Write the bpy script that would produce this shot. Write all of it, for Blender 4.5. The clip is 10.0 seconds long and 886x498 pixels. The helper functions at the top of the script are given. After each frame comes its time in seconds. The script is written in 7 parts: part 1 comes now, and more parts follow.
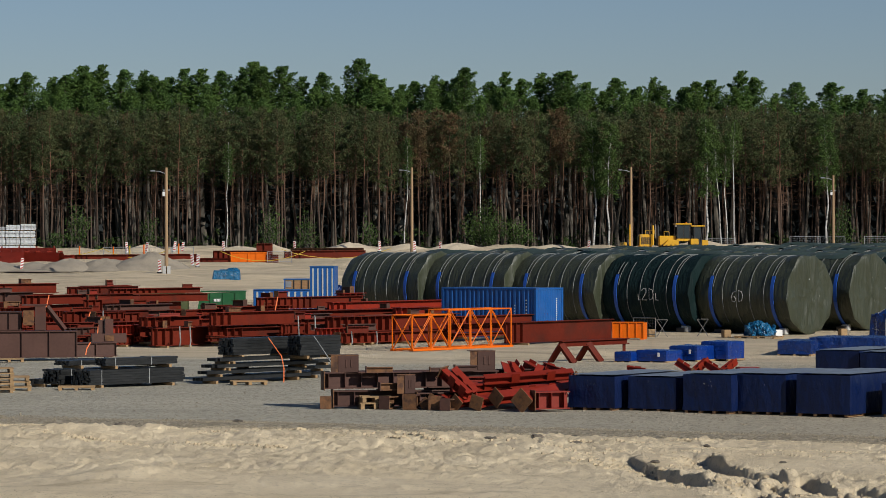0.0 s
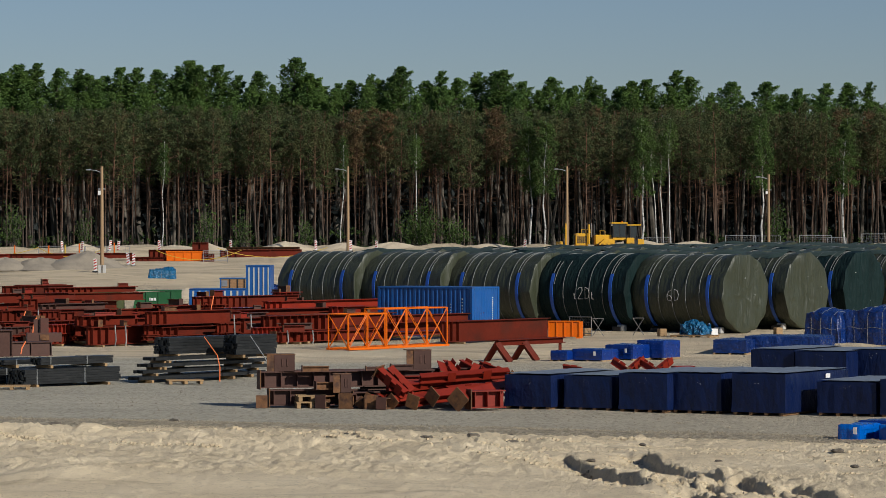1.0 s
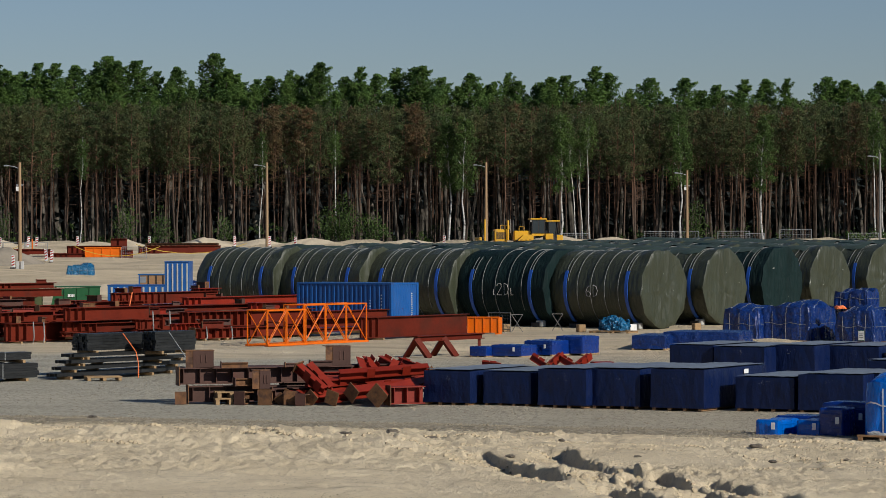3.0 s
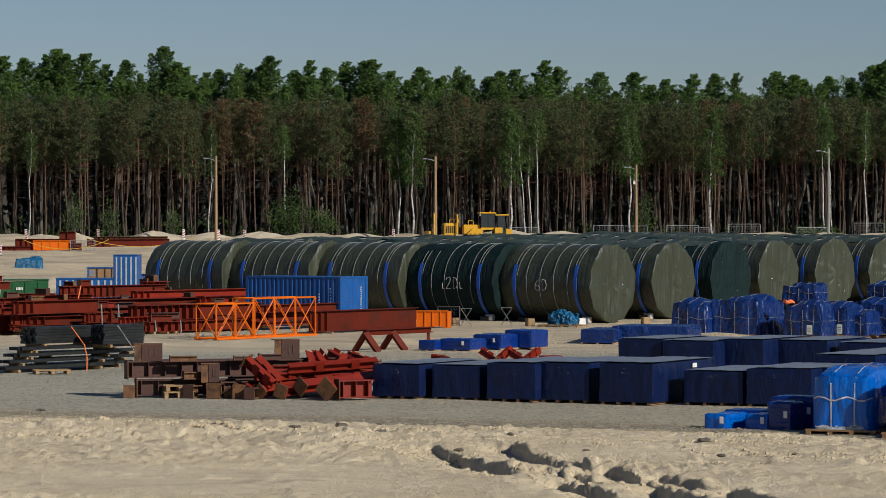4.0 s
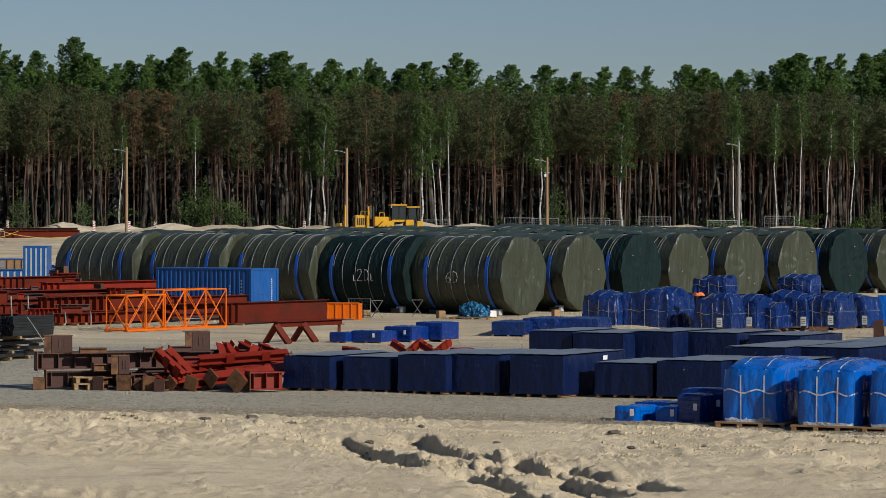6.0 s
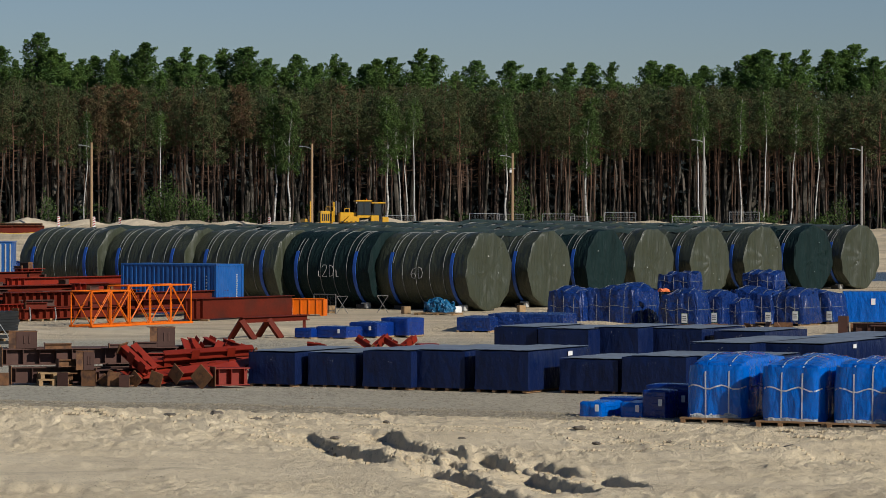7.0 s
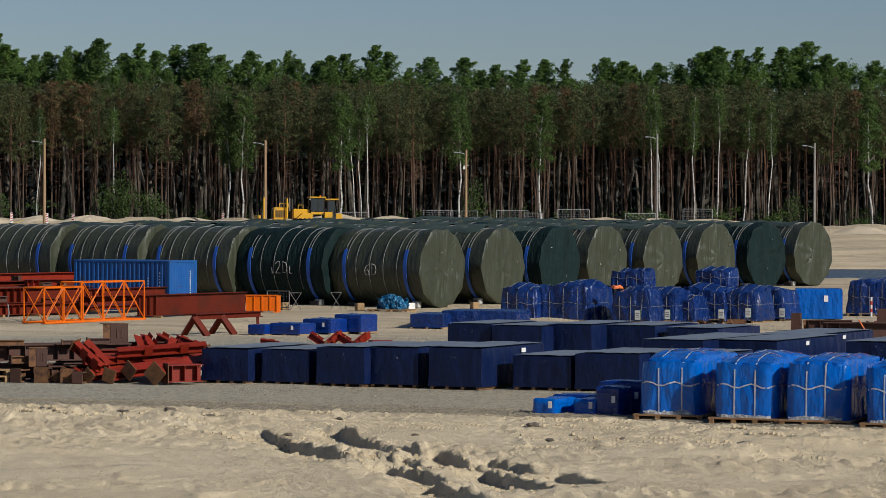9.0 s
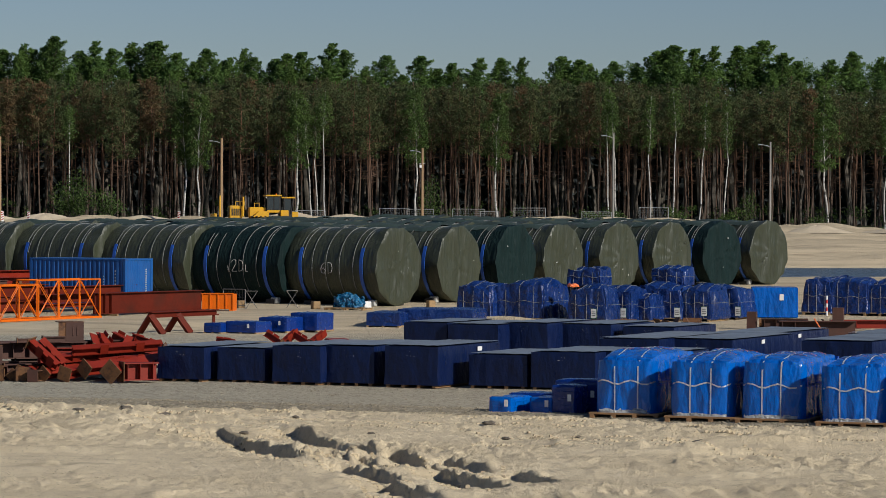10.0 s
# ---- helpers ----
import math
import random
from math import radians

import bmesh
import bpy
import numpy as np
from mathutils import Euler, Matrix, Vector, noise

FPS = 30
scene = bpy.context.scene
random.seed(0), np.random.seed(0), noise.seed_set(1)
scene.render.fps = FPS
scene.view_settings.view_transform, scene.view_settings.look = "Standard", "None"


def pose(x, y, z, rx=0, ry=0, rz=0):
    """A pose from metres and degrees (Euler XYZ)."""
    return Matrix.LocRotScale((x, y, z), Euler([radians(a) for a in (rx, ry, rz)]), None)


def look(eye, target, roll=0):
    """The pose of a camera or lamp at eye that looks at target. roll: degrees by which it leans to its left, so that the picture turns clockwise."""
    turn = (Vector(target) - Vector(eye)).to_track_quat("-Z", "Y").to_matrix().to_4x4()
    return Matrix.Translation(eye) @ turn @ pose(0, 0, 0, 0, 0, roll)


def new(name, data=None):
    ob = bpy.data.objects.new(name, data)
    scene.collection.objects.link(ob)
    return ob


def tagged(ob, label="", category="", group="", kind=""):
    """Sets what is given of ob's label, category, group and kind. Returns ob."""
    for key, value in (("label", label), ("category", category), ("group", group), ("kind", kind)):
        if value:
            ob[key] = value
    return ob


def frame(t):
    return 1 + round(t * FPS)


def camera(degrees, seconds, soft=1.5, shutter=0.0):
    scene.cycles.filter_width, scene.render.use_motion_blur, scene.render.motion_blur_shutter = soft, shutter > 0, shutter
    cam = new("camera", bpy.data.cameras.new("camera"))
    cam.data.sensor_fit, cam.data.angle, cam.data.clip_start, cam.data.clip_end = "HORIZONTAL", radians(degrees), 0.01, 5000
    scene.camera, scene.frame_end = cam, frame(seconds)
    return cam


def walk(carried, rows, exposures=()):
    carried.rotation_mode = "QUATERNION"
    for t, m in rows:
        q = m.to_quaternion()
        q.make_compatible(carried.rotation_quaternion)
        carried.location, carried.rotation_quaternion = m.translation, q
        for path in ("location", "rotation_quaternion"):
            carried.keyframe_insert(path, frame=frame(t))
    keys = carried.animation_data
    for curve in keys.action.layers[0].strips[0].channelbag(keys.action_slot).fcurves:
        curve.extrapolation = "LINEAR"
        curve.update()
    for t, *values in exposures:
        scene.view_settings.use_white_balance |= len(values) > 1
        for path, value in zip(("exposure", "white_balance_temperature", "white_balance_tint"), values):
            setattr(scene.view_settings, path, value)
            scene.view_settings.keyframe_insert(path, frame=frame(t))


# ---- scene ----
from mathutils.bvhtree import BVHTree

# The camera stands on one spot and pans slowly to the right on a long lens.
EYE = (0.0, 0.0, 5.0)
cam = camera(15.94, 10.0, soft=0.75)
ROWS = [  # seconds, yaw (left +), pitch, roll
    (0.0, -0.000, -0.143, -0.100),
    (0.5, -0.706, -0.147, -0.111),
    (1.0, -1.156, -0.163, -0.096),
    (1.5, -1.594, -0.177, -0.145),
    (2.0, -1.938, -0.194, -0.164),
    (2.5, -2.322, -0.232, -0.163),
    (2.7, -2.438, -0.236, -0.150),
    (3.8, -3.314, -0.302, -0.042),
    (4.0, -3.539, -0.352, -0.024),
    (4.5, -3.940, -0.374, -0.016),
    (5.0, -4.364, -0.417, 0.013),
    (5.5, -4.756, -0.453, 0.033),
    (6.0, -5.150, -0.493, 0.121),
    (6.2, -5.396, -0.530, 0.125),
    (7.3, -5.900, -0.571, 0.150),
    (7.5, -6.048, -0.572, 0.153),
    (8.0, -6.450, -0.614, 0.235),
    (8.5, -6.591, -0.631, 0.199),
    (9.0, -6.621, -0.626, 0.206),
    (9.5, -6.947, -0.629, 0.272),
    (10.0, -7.414, -0.652, 0.270),
]


def aim(yaw, pitch, roll):
    a, p = radians(yaw), radians(pitch)
    ahead = Vector((-math.sin(a) * math.cos(p), math.cos(a) * math.cos(p), math.sin(p)))
    return look(EYE, Vector(EYE) + ahead * 100, roll)


walk(cam, [(t, aim(yaw, pitch, roll)) for t, yaw, pitch, roll in ROWS])

# ---- light: clear sky, one sun from the right and slightly behind the camera ----
SUN_DIR = Vector((0.70, -0.714, 0.0)).normalized() * math.cos(radians(28)) + Vector((0, 0, math.sin(radians(28))))
world = bpy.data.worlds.new("world")
scene.world = world
world.use_nodes = True
wn = world.node_tree
sky = wn.nodes.new("ShaderNodeTexSky")
sky.sky_type, sky.sun_disc = "NISHITA", False
sky.sun_elevation = radians(28)
sky.sun_rotation = math.atan2(SUN_DIR.x, SUN_DIR.y)
sky.air_density, sky.dust_density, sky.ozone_density = 1.0, 0.2, 3.5
haze = wn.nodes.new("ShaderNodeMix")
haze.data_type, haze.blend_type = "RGBA", "MULTIPLY"
haze.inputs[0].default_value, haze.inputs[7].default_value = 1.0, (0.93, 0.965, 1.13, 1.0)
wn.links.new(sky.outputs[0], haze.inputs[6])
wn.links.new(haze.outputs[2], wn.nodes["Background"].inputs[0])
wn.nodes["Background"].inputs[1].default_value = 0.0595
sun = new("sun", bpy.data.lights.new("sun", "SUN"))
sun.data.energy, sun.data.angle, sun.data.color = 5.2, radians(0.53), (1.0, 0.95, 0.87)
sun.matrix_world = look(SUN_DIR * 100, (0, 0, 0))
scene.view_settings.exposure = -0.25

# ---- materials ----
def material(name, color, rough=0.7, metal=0.0, vary=0.25, scale=3.0, fine=30.0, bump=0.2, bump_scale=40.0, second=None, second_amount=0.5,
             second_scale=1.5, objects=0.0, islands=0.0, coat=0.0, bump_distance=0.02, spec=0.5, stretch=(1, 1, 1), crumple=0.0):
    """A surface with a base colour, broad and fine variation, an optional second colour in patches and fine relief."""
    m = bpy.data.materials.new(name)
    m.use_nodes = True
    nt = m.node_tree
    n, l = nt.nodes, nt.links
    b = n["Principled BSDF"]
    b.inputs["Roughness"].default_value = rough
    b.inputs["Metallic"].default_value = metal
    b.inputs["Specular IOR Level"].default_value = spec
    b.inputs["Coat Weight"].default_value = coat
    co = n.new("ShaderNodeTexCoord")
    mp = n.new("ShaderNodeMapping")
    mp.inputs["Scale"].default_value = stretch
    l.new(co.outputs["Object"], mp.inputs[0])
    shift = n.new("ShaderNodeObjectInfo")
    add = n.new("ShaderNodeVectorMath")
    add.operation = "MULTIPLY_ADD"
    cmb = n.new("ShaderNodeCombineXYZ")
    for k in range(3):
        l.new(shift.outputs["Random"], cmb.inputs[k])
    l.new(cmb.outputs[0], add.inputs[0])
    add.inputs[1].default_value = (37.0, 19.0, 53.0)
    l.new(mp.outputs[0], add.inputs[2])

    def tex(s, detail=6.0):
        t = n.new("ShaderNodeTexNoise")
        t.inputs["Scale"].default_value, t.inputs["Detail"].default_value, t.inputs["Roughness"].default_value = s, detail, 0.6
        l.new(add.outputs[0], t.inputs["Vector"])
        return t

    def mixed(a, bcol, fac, mode="MIX"):
        x = n.new("ShaderNodeMix")
        x.data_type, x.blend_type = "RGBA", mode
        for sock, v in ((x.inputs[6], a), (x.inputs[7], bcol), (x.inputs[0], fac)):
            if isinstance(v, (tuple, float, int)):
                sock.default_value = v
            else:
                l.new(v, sock)
        return x.outputs[2]

    def ramp(t, lo, hi, vlo=0.0, vhi=1.0):
        r = n.new("ShaderNodeMapRange")
        for k, v in enumerate((lo, hi, vlo, vhi)):
            r.inputs[k + 1].default_value = v
        l.new(t, r.inputs[0])
        return r.outputs[0]

    base = (*color, 1.0)
    if second:
        out = mixed(base, (*second, 1.0), ramp(tex(second_scale).outputs[0], 0.60 - 0.22 * second_amount, 0.74 - 0.22 * second_amount))
    else:
        out = base
    grey = lambda f: mixed((0.0, 0.0, 0.0, 1.0), (1.0, 1.0, 1.0, 1.0), f)
    out = mixed(out, grey(ramp(tex(scale, 3.0).outputs[0], 0.3, 0.7, 1 - vary, 1 + vary * 0.6)), 1.0, "MULTIPLY")
    out = mixed(out, grey(ramp(tex(fine, 4.0).outputs[0], 0.3, 0.7, 1 - vary * 0.7, 1 + vary * 0.4)), 1.0, "MULTIPLY")
    if objects:
        out = mixed(out, grey(ramp(shift.outputs["Random"], 0, 1, 1 - objects, 1 + objects)), 1.0, "MULTIPLY")
    if islands:
        g = n.new("ShaderNodeNewGeometry")
        out = mixed(out, grey(ramp(g.outputs["Random Per Island"], 0, 1, 1 - islands, 1 + islands)), 1.0, "MULTIPLY")
    l.new(out, b.inputs["Base Color"])
    if bump:
        bt = tex(bump_scale, 5.0)
        bp = n.new("ShaderNodeBump")
        bp.inputs["Strength"].default_value, bp.inputs["Distance"].default_value = bump, bump_distance
        if crumple:  # creased sheet: flat facets between sharp folds
            vo = n.new("ShaderNodeTexVoronoi")
            vo.feature = "DISTANCE_TO_EDGE"
            vo.inputs["Scale"].default_value = crumple
            warp = n.new("ShaderNodeVectorMath")
            warp.operation = "MULTIPLY_ADD"
            l.new(tex(crumple * 0.7, 2.0).outputs["Color"], warp.inputs[0])
            warp.inputs[1].default_value = (0.8 / crumple,) * 3
            l.new(add.outputs[0], warp.inputs[2])
            l.new(warp.outputs[0], vo.inputs["Vector"])
            sm = n.new("ShaderNodeMath")
            sm.operation = "MULTIPLY_ADD"
            l.new(vo.outputs[0], sm.inputs[0])
            sm.inputs[1].default_value = 0.9
            l.new(bt.outputs[0], sm.inputs[2])
            l.new(sm.outputs[0], bp.inputs["Height"])
        else:
            l.new(bt.outputs[0], bp.inputs["Height"])
        l.new(bp.outputs[0], b.inputs["Normal"])
    rr = ramp(tex(scale * 2.3, 3.0).outputs[0], 0.3, 0.7, max(rough - 0.12, 0.03), min(rough + 0.12, 1.0))
    l.new(rr, b.inputs["Roughness"])
    return m


M = {
    "olive": material("olive_tarp", (0.042, 0.049, 0.030), 0.42, vary=0.18, scale=0.8, fine=14, bump=0.55, bump_scale=3.4, bump_distance=0.12, stretch=(2.2, 1.6, 0.22), crumple=1.5, objects=0.10, spec=0.4),
    "darknet": material("dark_green_net", (0.007, 0.020, 0.020), 0.62, vary=0.25, scale=0.9, fine=40, bump=0.8, bump_scale=3.6, bump_distance=0.14, stretch=(2.2, 1.6, 0.22), crumple=1.8, objects=0.1, spec=0.12),
    "greennet": material("green_net_top", (0.032, 0.056, 0.046), 0.75, vary=0.4, scale=0.5, fine=20, bump=0.6, bump_scale=5.0, bump_distance=0.05),
    "strap": material("white_strap", (0.32, 0.33, 0.32), 0.5, vary=0.5, scale=2, bump=0.0),
    "tankstrap": material("grey_tank_strap", (0.20, 0.21, 0.20), 0.6, vary=0.5, scale=2, bump=0.0),
    "bluestrap": material("blue_strap", (0.015, 0.085, 0.40), 0.5, vary=0.15, bump=0.1),
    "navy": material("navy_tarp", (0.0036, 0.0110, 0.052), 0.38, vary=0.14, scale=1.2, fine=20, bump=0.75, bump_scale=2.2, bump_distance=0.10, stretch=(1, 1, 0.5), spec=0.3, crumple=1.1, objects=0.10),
    # pale grey-blue is the sky's sheen on the crate tops, painted as colour
    "navysheen": material("navy_sky_sheen", (0.185, 0.21, 0.24), 0.45, vary=0.3, scale=0.6, fine=9, bump=0.15, bump_scale=6),
    "bluewrap": material("blue_wrap", (0.0002, 0.106, 0.48), 0.08, vary=0.25, scale=1.5, fine=12, bump=0.85, bump_scale=3.4, bump_distance=0.10, stretch=(1, 1, 0.4), crumple=2.4, spec=0.4),
    "bluetarp": material("blue_tarp", (0.004, 0.024, 0.130), 0.27, vary=0.25, scale=1.4, fine=12, bump=0.8, bump_scale=2.8, bump_distance=0.16, crumple=1.6, stretch=(1, 1, 0.8), objects=0.15),
    "blueplas": material("blue_plastic", (0.003, 0.027, 0.18), 0.2, vary=0.25, scale=2, fine=14, bump=0.6, bump_scale=7.0, bump_distance=0.03, crumple=4.0),
    "clearplas": material("clear_film", (0.42, 0.45, 0.47), 0.18, vary=0.3, scale=6, bump=1.0, bump_scale=16, bump_distance=0.05, crumple=8.0),
    "contblue": material("container_blue", (0.007, 0.085, 0.30), 0.42, vary=0.15, scale=0.7, fine=14, bump=0.08, bump_scale=20, second=(0.03, 0.06, 0.16), second_amount=0.1),
    "red": material("red_primer", (0.130, 0.0165, 0.0070), 0.62, spec=0.14, vary=0.22, scale=0.6, fine=9, bump=0.08, bump_scale=30, second=(0.085, 0.018, 0.010), second_amount=0.3, second_scale=0.5, objects=0.25),
    "brown": material("brown_primer", (0.088, 0.045, 0.035), 0.6, spec=0.2, vary=0.22, scale=0.6, fine=9, bump=0.08, bump_scale=30, second=(0.10, 0.04, 0.03), second_amount=0.3, second_scale=0.7, objects=0.2),
    "rust": material("rusty_plate", (0.16, 0.07, 0.025), 0.8, vary=0.35, scale=3, fine=22, bump=0.2, bump_scale=40, second=(0.07, 0.03, 0.015), second_amount=0.5, second_scale=4),
    "redsteel": material("bright_red_primer", (0.22, 0.019, 0.008), 0.5, spec=0.3, vary=0.2, scale=0.8, fine=10, bump=0.06, bump_scale=30, objects=0.18),
    "orange": material("orange_paint", (0.66, 0.125, 0.003), 0.5, spec=0.2, vary=0.12, scale=1, fine=14, bump=0.05, second=(0.55, 0.12, 0.02), second_amount=0.15),
    "orangestrap": material("orange_strap", (0.85, 0.20, 0.06), 0.5, vary=0.1, bump=0),
    "black": material("black_bars", (0.014, 0.015, 0.015), 0.42, vary=0.3, scale=1, fine=14, bump=0.1, objects=0.3, islands=0.3),
    "wood": material("pale_timber", (0.34, 0.215, 0.10), 0.75, vary=0.3, scale=2, fine=24, bump=0.2, bump_scale=40, objects=0.25, stretch=(1, 4, 4)),
    "palletwood": material("pallet_timber", (0.30, 0.165, 0.075), 0.75, vary=0.3, scale=2, fine=24, bump=0.2, objects=0.2, stretch=(1, 4, 4)),
    "polewood": material("pole_wood", (0.30, 0.20, 0.11), 0.8, vary=0.25, scale=1, fine=16, bump=0.2, stretch=(6, 6, 0.6)),
    "concrete": material("concrete", (0.42, 0.42, 0.40), 0.85, vary=0.2, scale=2, fine=20, bump=0.2),
    "polegrey": material("pole_concrete", (0.27, 0.26, 0.24), 0.85, vary=0.25, scale=1, fine=14, bump=0.2),
    "galv": material("galvanised", (0.42, 0.44, 0.46), 0.4, metal=0.7, vary=0.15, bump=0.05),
    "white": material("white_paint", (0.72, 0.72, 0.70), 0.5, vary=0.12, bump=0.05),
    "signred": material("sign_red", (0.50, 0.03, 0.02), 0.45, vary=0.12, bump=0),
    "yellow": material("machine_yellow", (0.62, 0.33, 0.012), 0.42, vary=0.15, scale=1.2, fine=12, bump=0.05, second=(0.4, 0.24, 0.05), second_amount=0.2),
    "dark": material("dark_rubber", (0.012, 0.012, 0.013), 0.6, vary=0.3, bump=0.2),
    "steel": material("bare_steel", (0.20, 0.19, 0.18), 0.45, metal=0.6, vary=0.3, bump=0.1),
    "green": material("green_paint", (0.008, 0.080, 0.024), 0.45, vary=0.2, scale=1, bump=0.05),
    "greennetting": material("mesh_olive", (0.045, 0.058, 0.016), 0.8, vary=0.3, scale=1, bump=0.3),
    "blueheap": material("teal_sheet", (0.008, 0.12, 0.26), 0.3, vary=0.35, scale=2, fine=10, bump=1.0, bump_scale=5, bump_distance=0.12, crumple=3.5),
    "roofgrey": material("grey_rolls", (0.62, 0.66, 0.68), 0.4, vary=0.15, bump=0.1),
    "stone": material("rock", (0.13, 0.11, 0.085), 0.9, vary=0.35, scale=4, fine=20, bump=0.5),
    "gravelheap": material("grey_gravel_heap", (0.29, 0.25, 0.19), 0.95, vary=0.2, scale=1.0, fine=14, bump=0.5, bump_scale=18, bump_distance=0.08),
    "sandheap": material("sand_heap", (0.50, 0.42, 0.30), 0.95, vary=0.15, scale=0.5, fine=6, bump=0.6, bump_scale=4, bump_distance=0.12),
    "glass": material("dark_glass", (0.025, 0.034, 0.040), 0.08, vary=0.05, bump=0),
    "sandlump": material("sand_crumb", (0.52, 0.425, 0.28), 0.95, vary=0.2, scale=1, fine=9, bump=0, islands=0.35, spec=0.1),
    "sandtread": material("sand_tread", (0.47, 0.385, 0.255), 0.95, vary=0.25, scale=1, fine=9, bump=0, islands=0.12, spec=0.1),
    "gravelstone": material("gravel_stone", (0.30, 0.255, 0.175), 0.9, vary=0.2, scale=1, fine=9, bump=0, islands=0.35, spec=0.2),
    "webbing": material("white_webbing", (0.78, 0.79, 0.78), 0.5, vary=0.25, scale=6, fine=30, bump=0),
    "rope": material("grey_rope", (0.24, 0.24, 0.23), 0.8, vary=0.3, bump=0),
    "chalk": material("chalk", (0.46, 0.46, 0.44), 0.9, vary=0.6, fine=20, bump=0),
    "yellowtape": material("yellow_tape", (0.48, 0.32, 0.03), 0.5, vary=0.1, bump=0),
}


def foliage(name, color, other, shine=0.35, objects=0.25, islands=0.3):
    """Leaves or needles: colour differs from tree to tree and leaf to leaf; some light shines through."""
    m = bpy.data.materials.new(name)
    m.use_nodes = True
    n, l = m.node_tree.nodes, m.node_tree.links
    b = n["Principled BSDF"]
    b.inputs["Roughness"].default_value, b.inputs["Specular IOR Level"].default_value = 0.65, 0.2
    info, geo = n.new("ShaderNodeObjectInfo"), n.new("ShaderNodeNewGeometry")
    co = n.new("ShaderNodeTexCoord")
    tex = n.new("ShaderNodeTexNoise")
    tex.inputs["Scale"].default_value, tex.inputs["Detail"].default_value = 0.45, 4.0
    l.new(geo.outputs["Position"], tex.inputs["Vector"])

    def mix(a, bb, f, mode="MIX"):
        x = n.new("ShaderNodeMix")
        x.data_type, x.blend_type = "RGBA", mode
        for sock, v in ((x.inputs[6], a), (x.inputs[7], bb), (x.inputs[0], f)):
            if isinstance(v, (tuple, float, int)):
                sock.default_value = v
            else:
                l.new(v, sock)
        return x.outputs[2]

    def rng(t, lo, hi, c, d):
        r = n.new("ShaderNodeMapRange")
        for k, v in enumerate((lo, hi, c, d)):
            r.inputs[k + 1].default_value = v
        l.new(t, r.inputs[0])
        return r.outputs[0]

    grey = lambda f: mix((0.0, 0.0, 0.0, 1.0), (1.0, 1.0, 1.0, 1.0), f)
    out = mix((*color, 1.0), (*other, 1.0), rng(tex.outputs[0], 0.38, 0.64, 0.0, 1.0))
    out = mix(out, grey(rng(info.outputs["Random"], 0, 1, 1 - objects, 1 + objects)), 1.0, "MULTIPLY")
    out = mix(out, grey(rng(geo.outputs["Random Per Island"], 0, 1, 1 - islands, 1 + islands)), 1.0, "MULTIPLY")
    l.new(out, b.inputs["Base Color"])
    tr = n.new("ShaderNodeBsdfTranslucent")
    l.new(out, tr.inputs[0])
    ms = n.new("ShaderNodeMixShader")
    ms.inputs[0].default_value = shine
    l.new(b.outputs[0], ms.inputs[1])
    l.new(tr.outputs[0], ms.inputs[2])
    l.new(ms.outputs[0], n["Material Output"].inputs[0])
    return m


def pine_bark():
    """Grey-brown plates low on the trunk, thin orange bark higher up, as on Scots pine."""
    m = material("pine_bark", (0.094, 0.067, 0.049), 0.9, vary=0.35, scale=1.2, fine=8, bump=0.3, stretch=(3, 3, 0.5), objects=0.35)
    n, l = m.node_tree.nodes, m.node_tree.links
    b = n["Principled BSDF"]
    old = b.inputs["Base Color"].links[0].from_socket
    co, sep = n.new("ShaderNodeTexCoord"), n.new("ShaderNodeSeparateXYZ")
    l.new(co.outputs["Object"], sep.inputs[0])
    r = n.new("ShaderNodeMapRange")
    for k, v in enumerate((2.0, 9.0, 0.0, 1.0)):
        r.inputs[k + 1].default_value = v
    l.new(sep.outputs[2], r.inputs[0])
    x = n.new("ShaderNodeMix")
    x.data_type, x.blend_type = "RGBA", "MULTIPLY"
    x.inputs[7].default_value = (1.5, 1.05, 0.80, 1.0)
    l.new(r.outputs[0], x.inputs[0])
    l.new(old, x.inputs[6])
    l.new(x.outputs[2], b.inputs["Base Color"])
    return m


M["pinebark"] = pine_bark()
M["leafbark"] = material("leaf_tree_bark", (0.12, 0.105, 0.085), 0.9, vary=0.35, scale=1.2, fine=8, bump=0.3, stretch=(3, 3, 0.5), objects=0.3)
M["birchbark"] = material("birch_bark", (0.54, 0.525, 0.49), 0.8, vary=0.3, scale=2, fine=5, bump=0.2, second=(0.08, 0.07, 0.06), second_amount=0.35, second_scale=1.6, stretch=(0.6, 0.6, 1.6), objects=0.12)
M["needles"] = foliage("pine_needles", (0.064, 0.094, 0.036), (0.102, 0.108, 0.044), 0.3)
M["needles_brown"] = foliage("dry_needles", (0.140, 0.088, 0.042), (0.105, 0.086, 0.040), 0.25, 0.2)
M["leaves"] = foliage("birch_leaves", (0.095, 0.155, 0.040), (0.070, 0.120, 0.034), 0.4)
M["leaves_dark"] = foliage("broad_leaves", (0.130, 0.218, 0.052), (0.088, 0.166, 0.048), 0.45)
# dark blue-grey: shade and haze inside the wood, put into the leaf colour
M["leaves_shade"] = foliage("inner_shade_leaves", (0.028, 0.037, 0.039), (0.025, 0.032, 0.032), 0.2, 0.1, 0.12)


# ---- helpers for building ----
def to_mesh(name, bm, mat, smooth=False):
    me = bpy.data.meshes.new(name)
    bm.to_mesh(me)
    bm.free()
    me.materials.append(M[mat] if isinstance(mat, str) else mat)
    if smooth:
        me.polygons.foreach_set("use_smooth", [True] * len(me.polygons))
        me.set_sharp_from_angle(angle=radians(42))
    return me


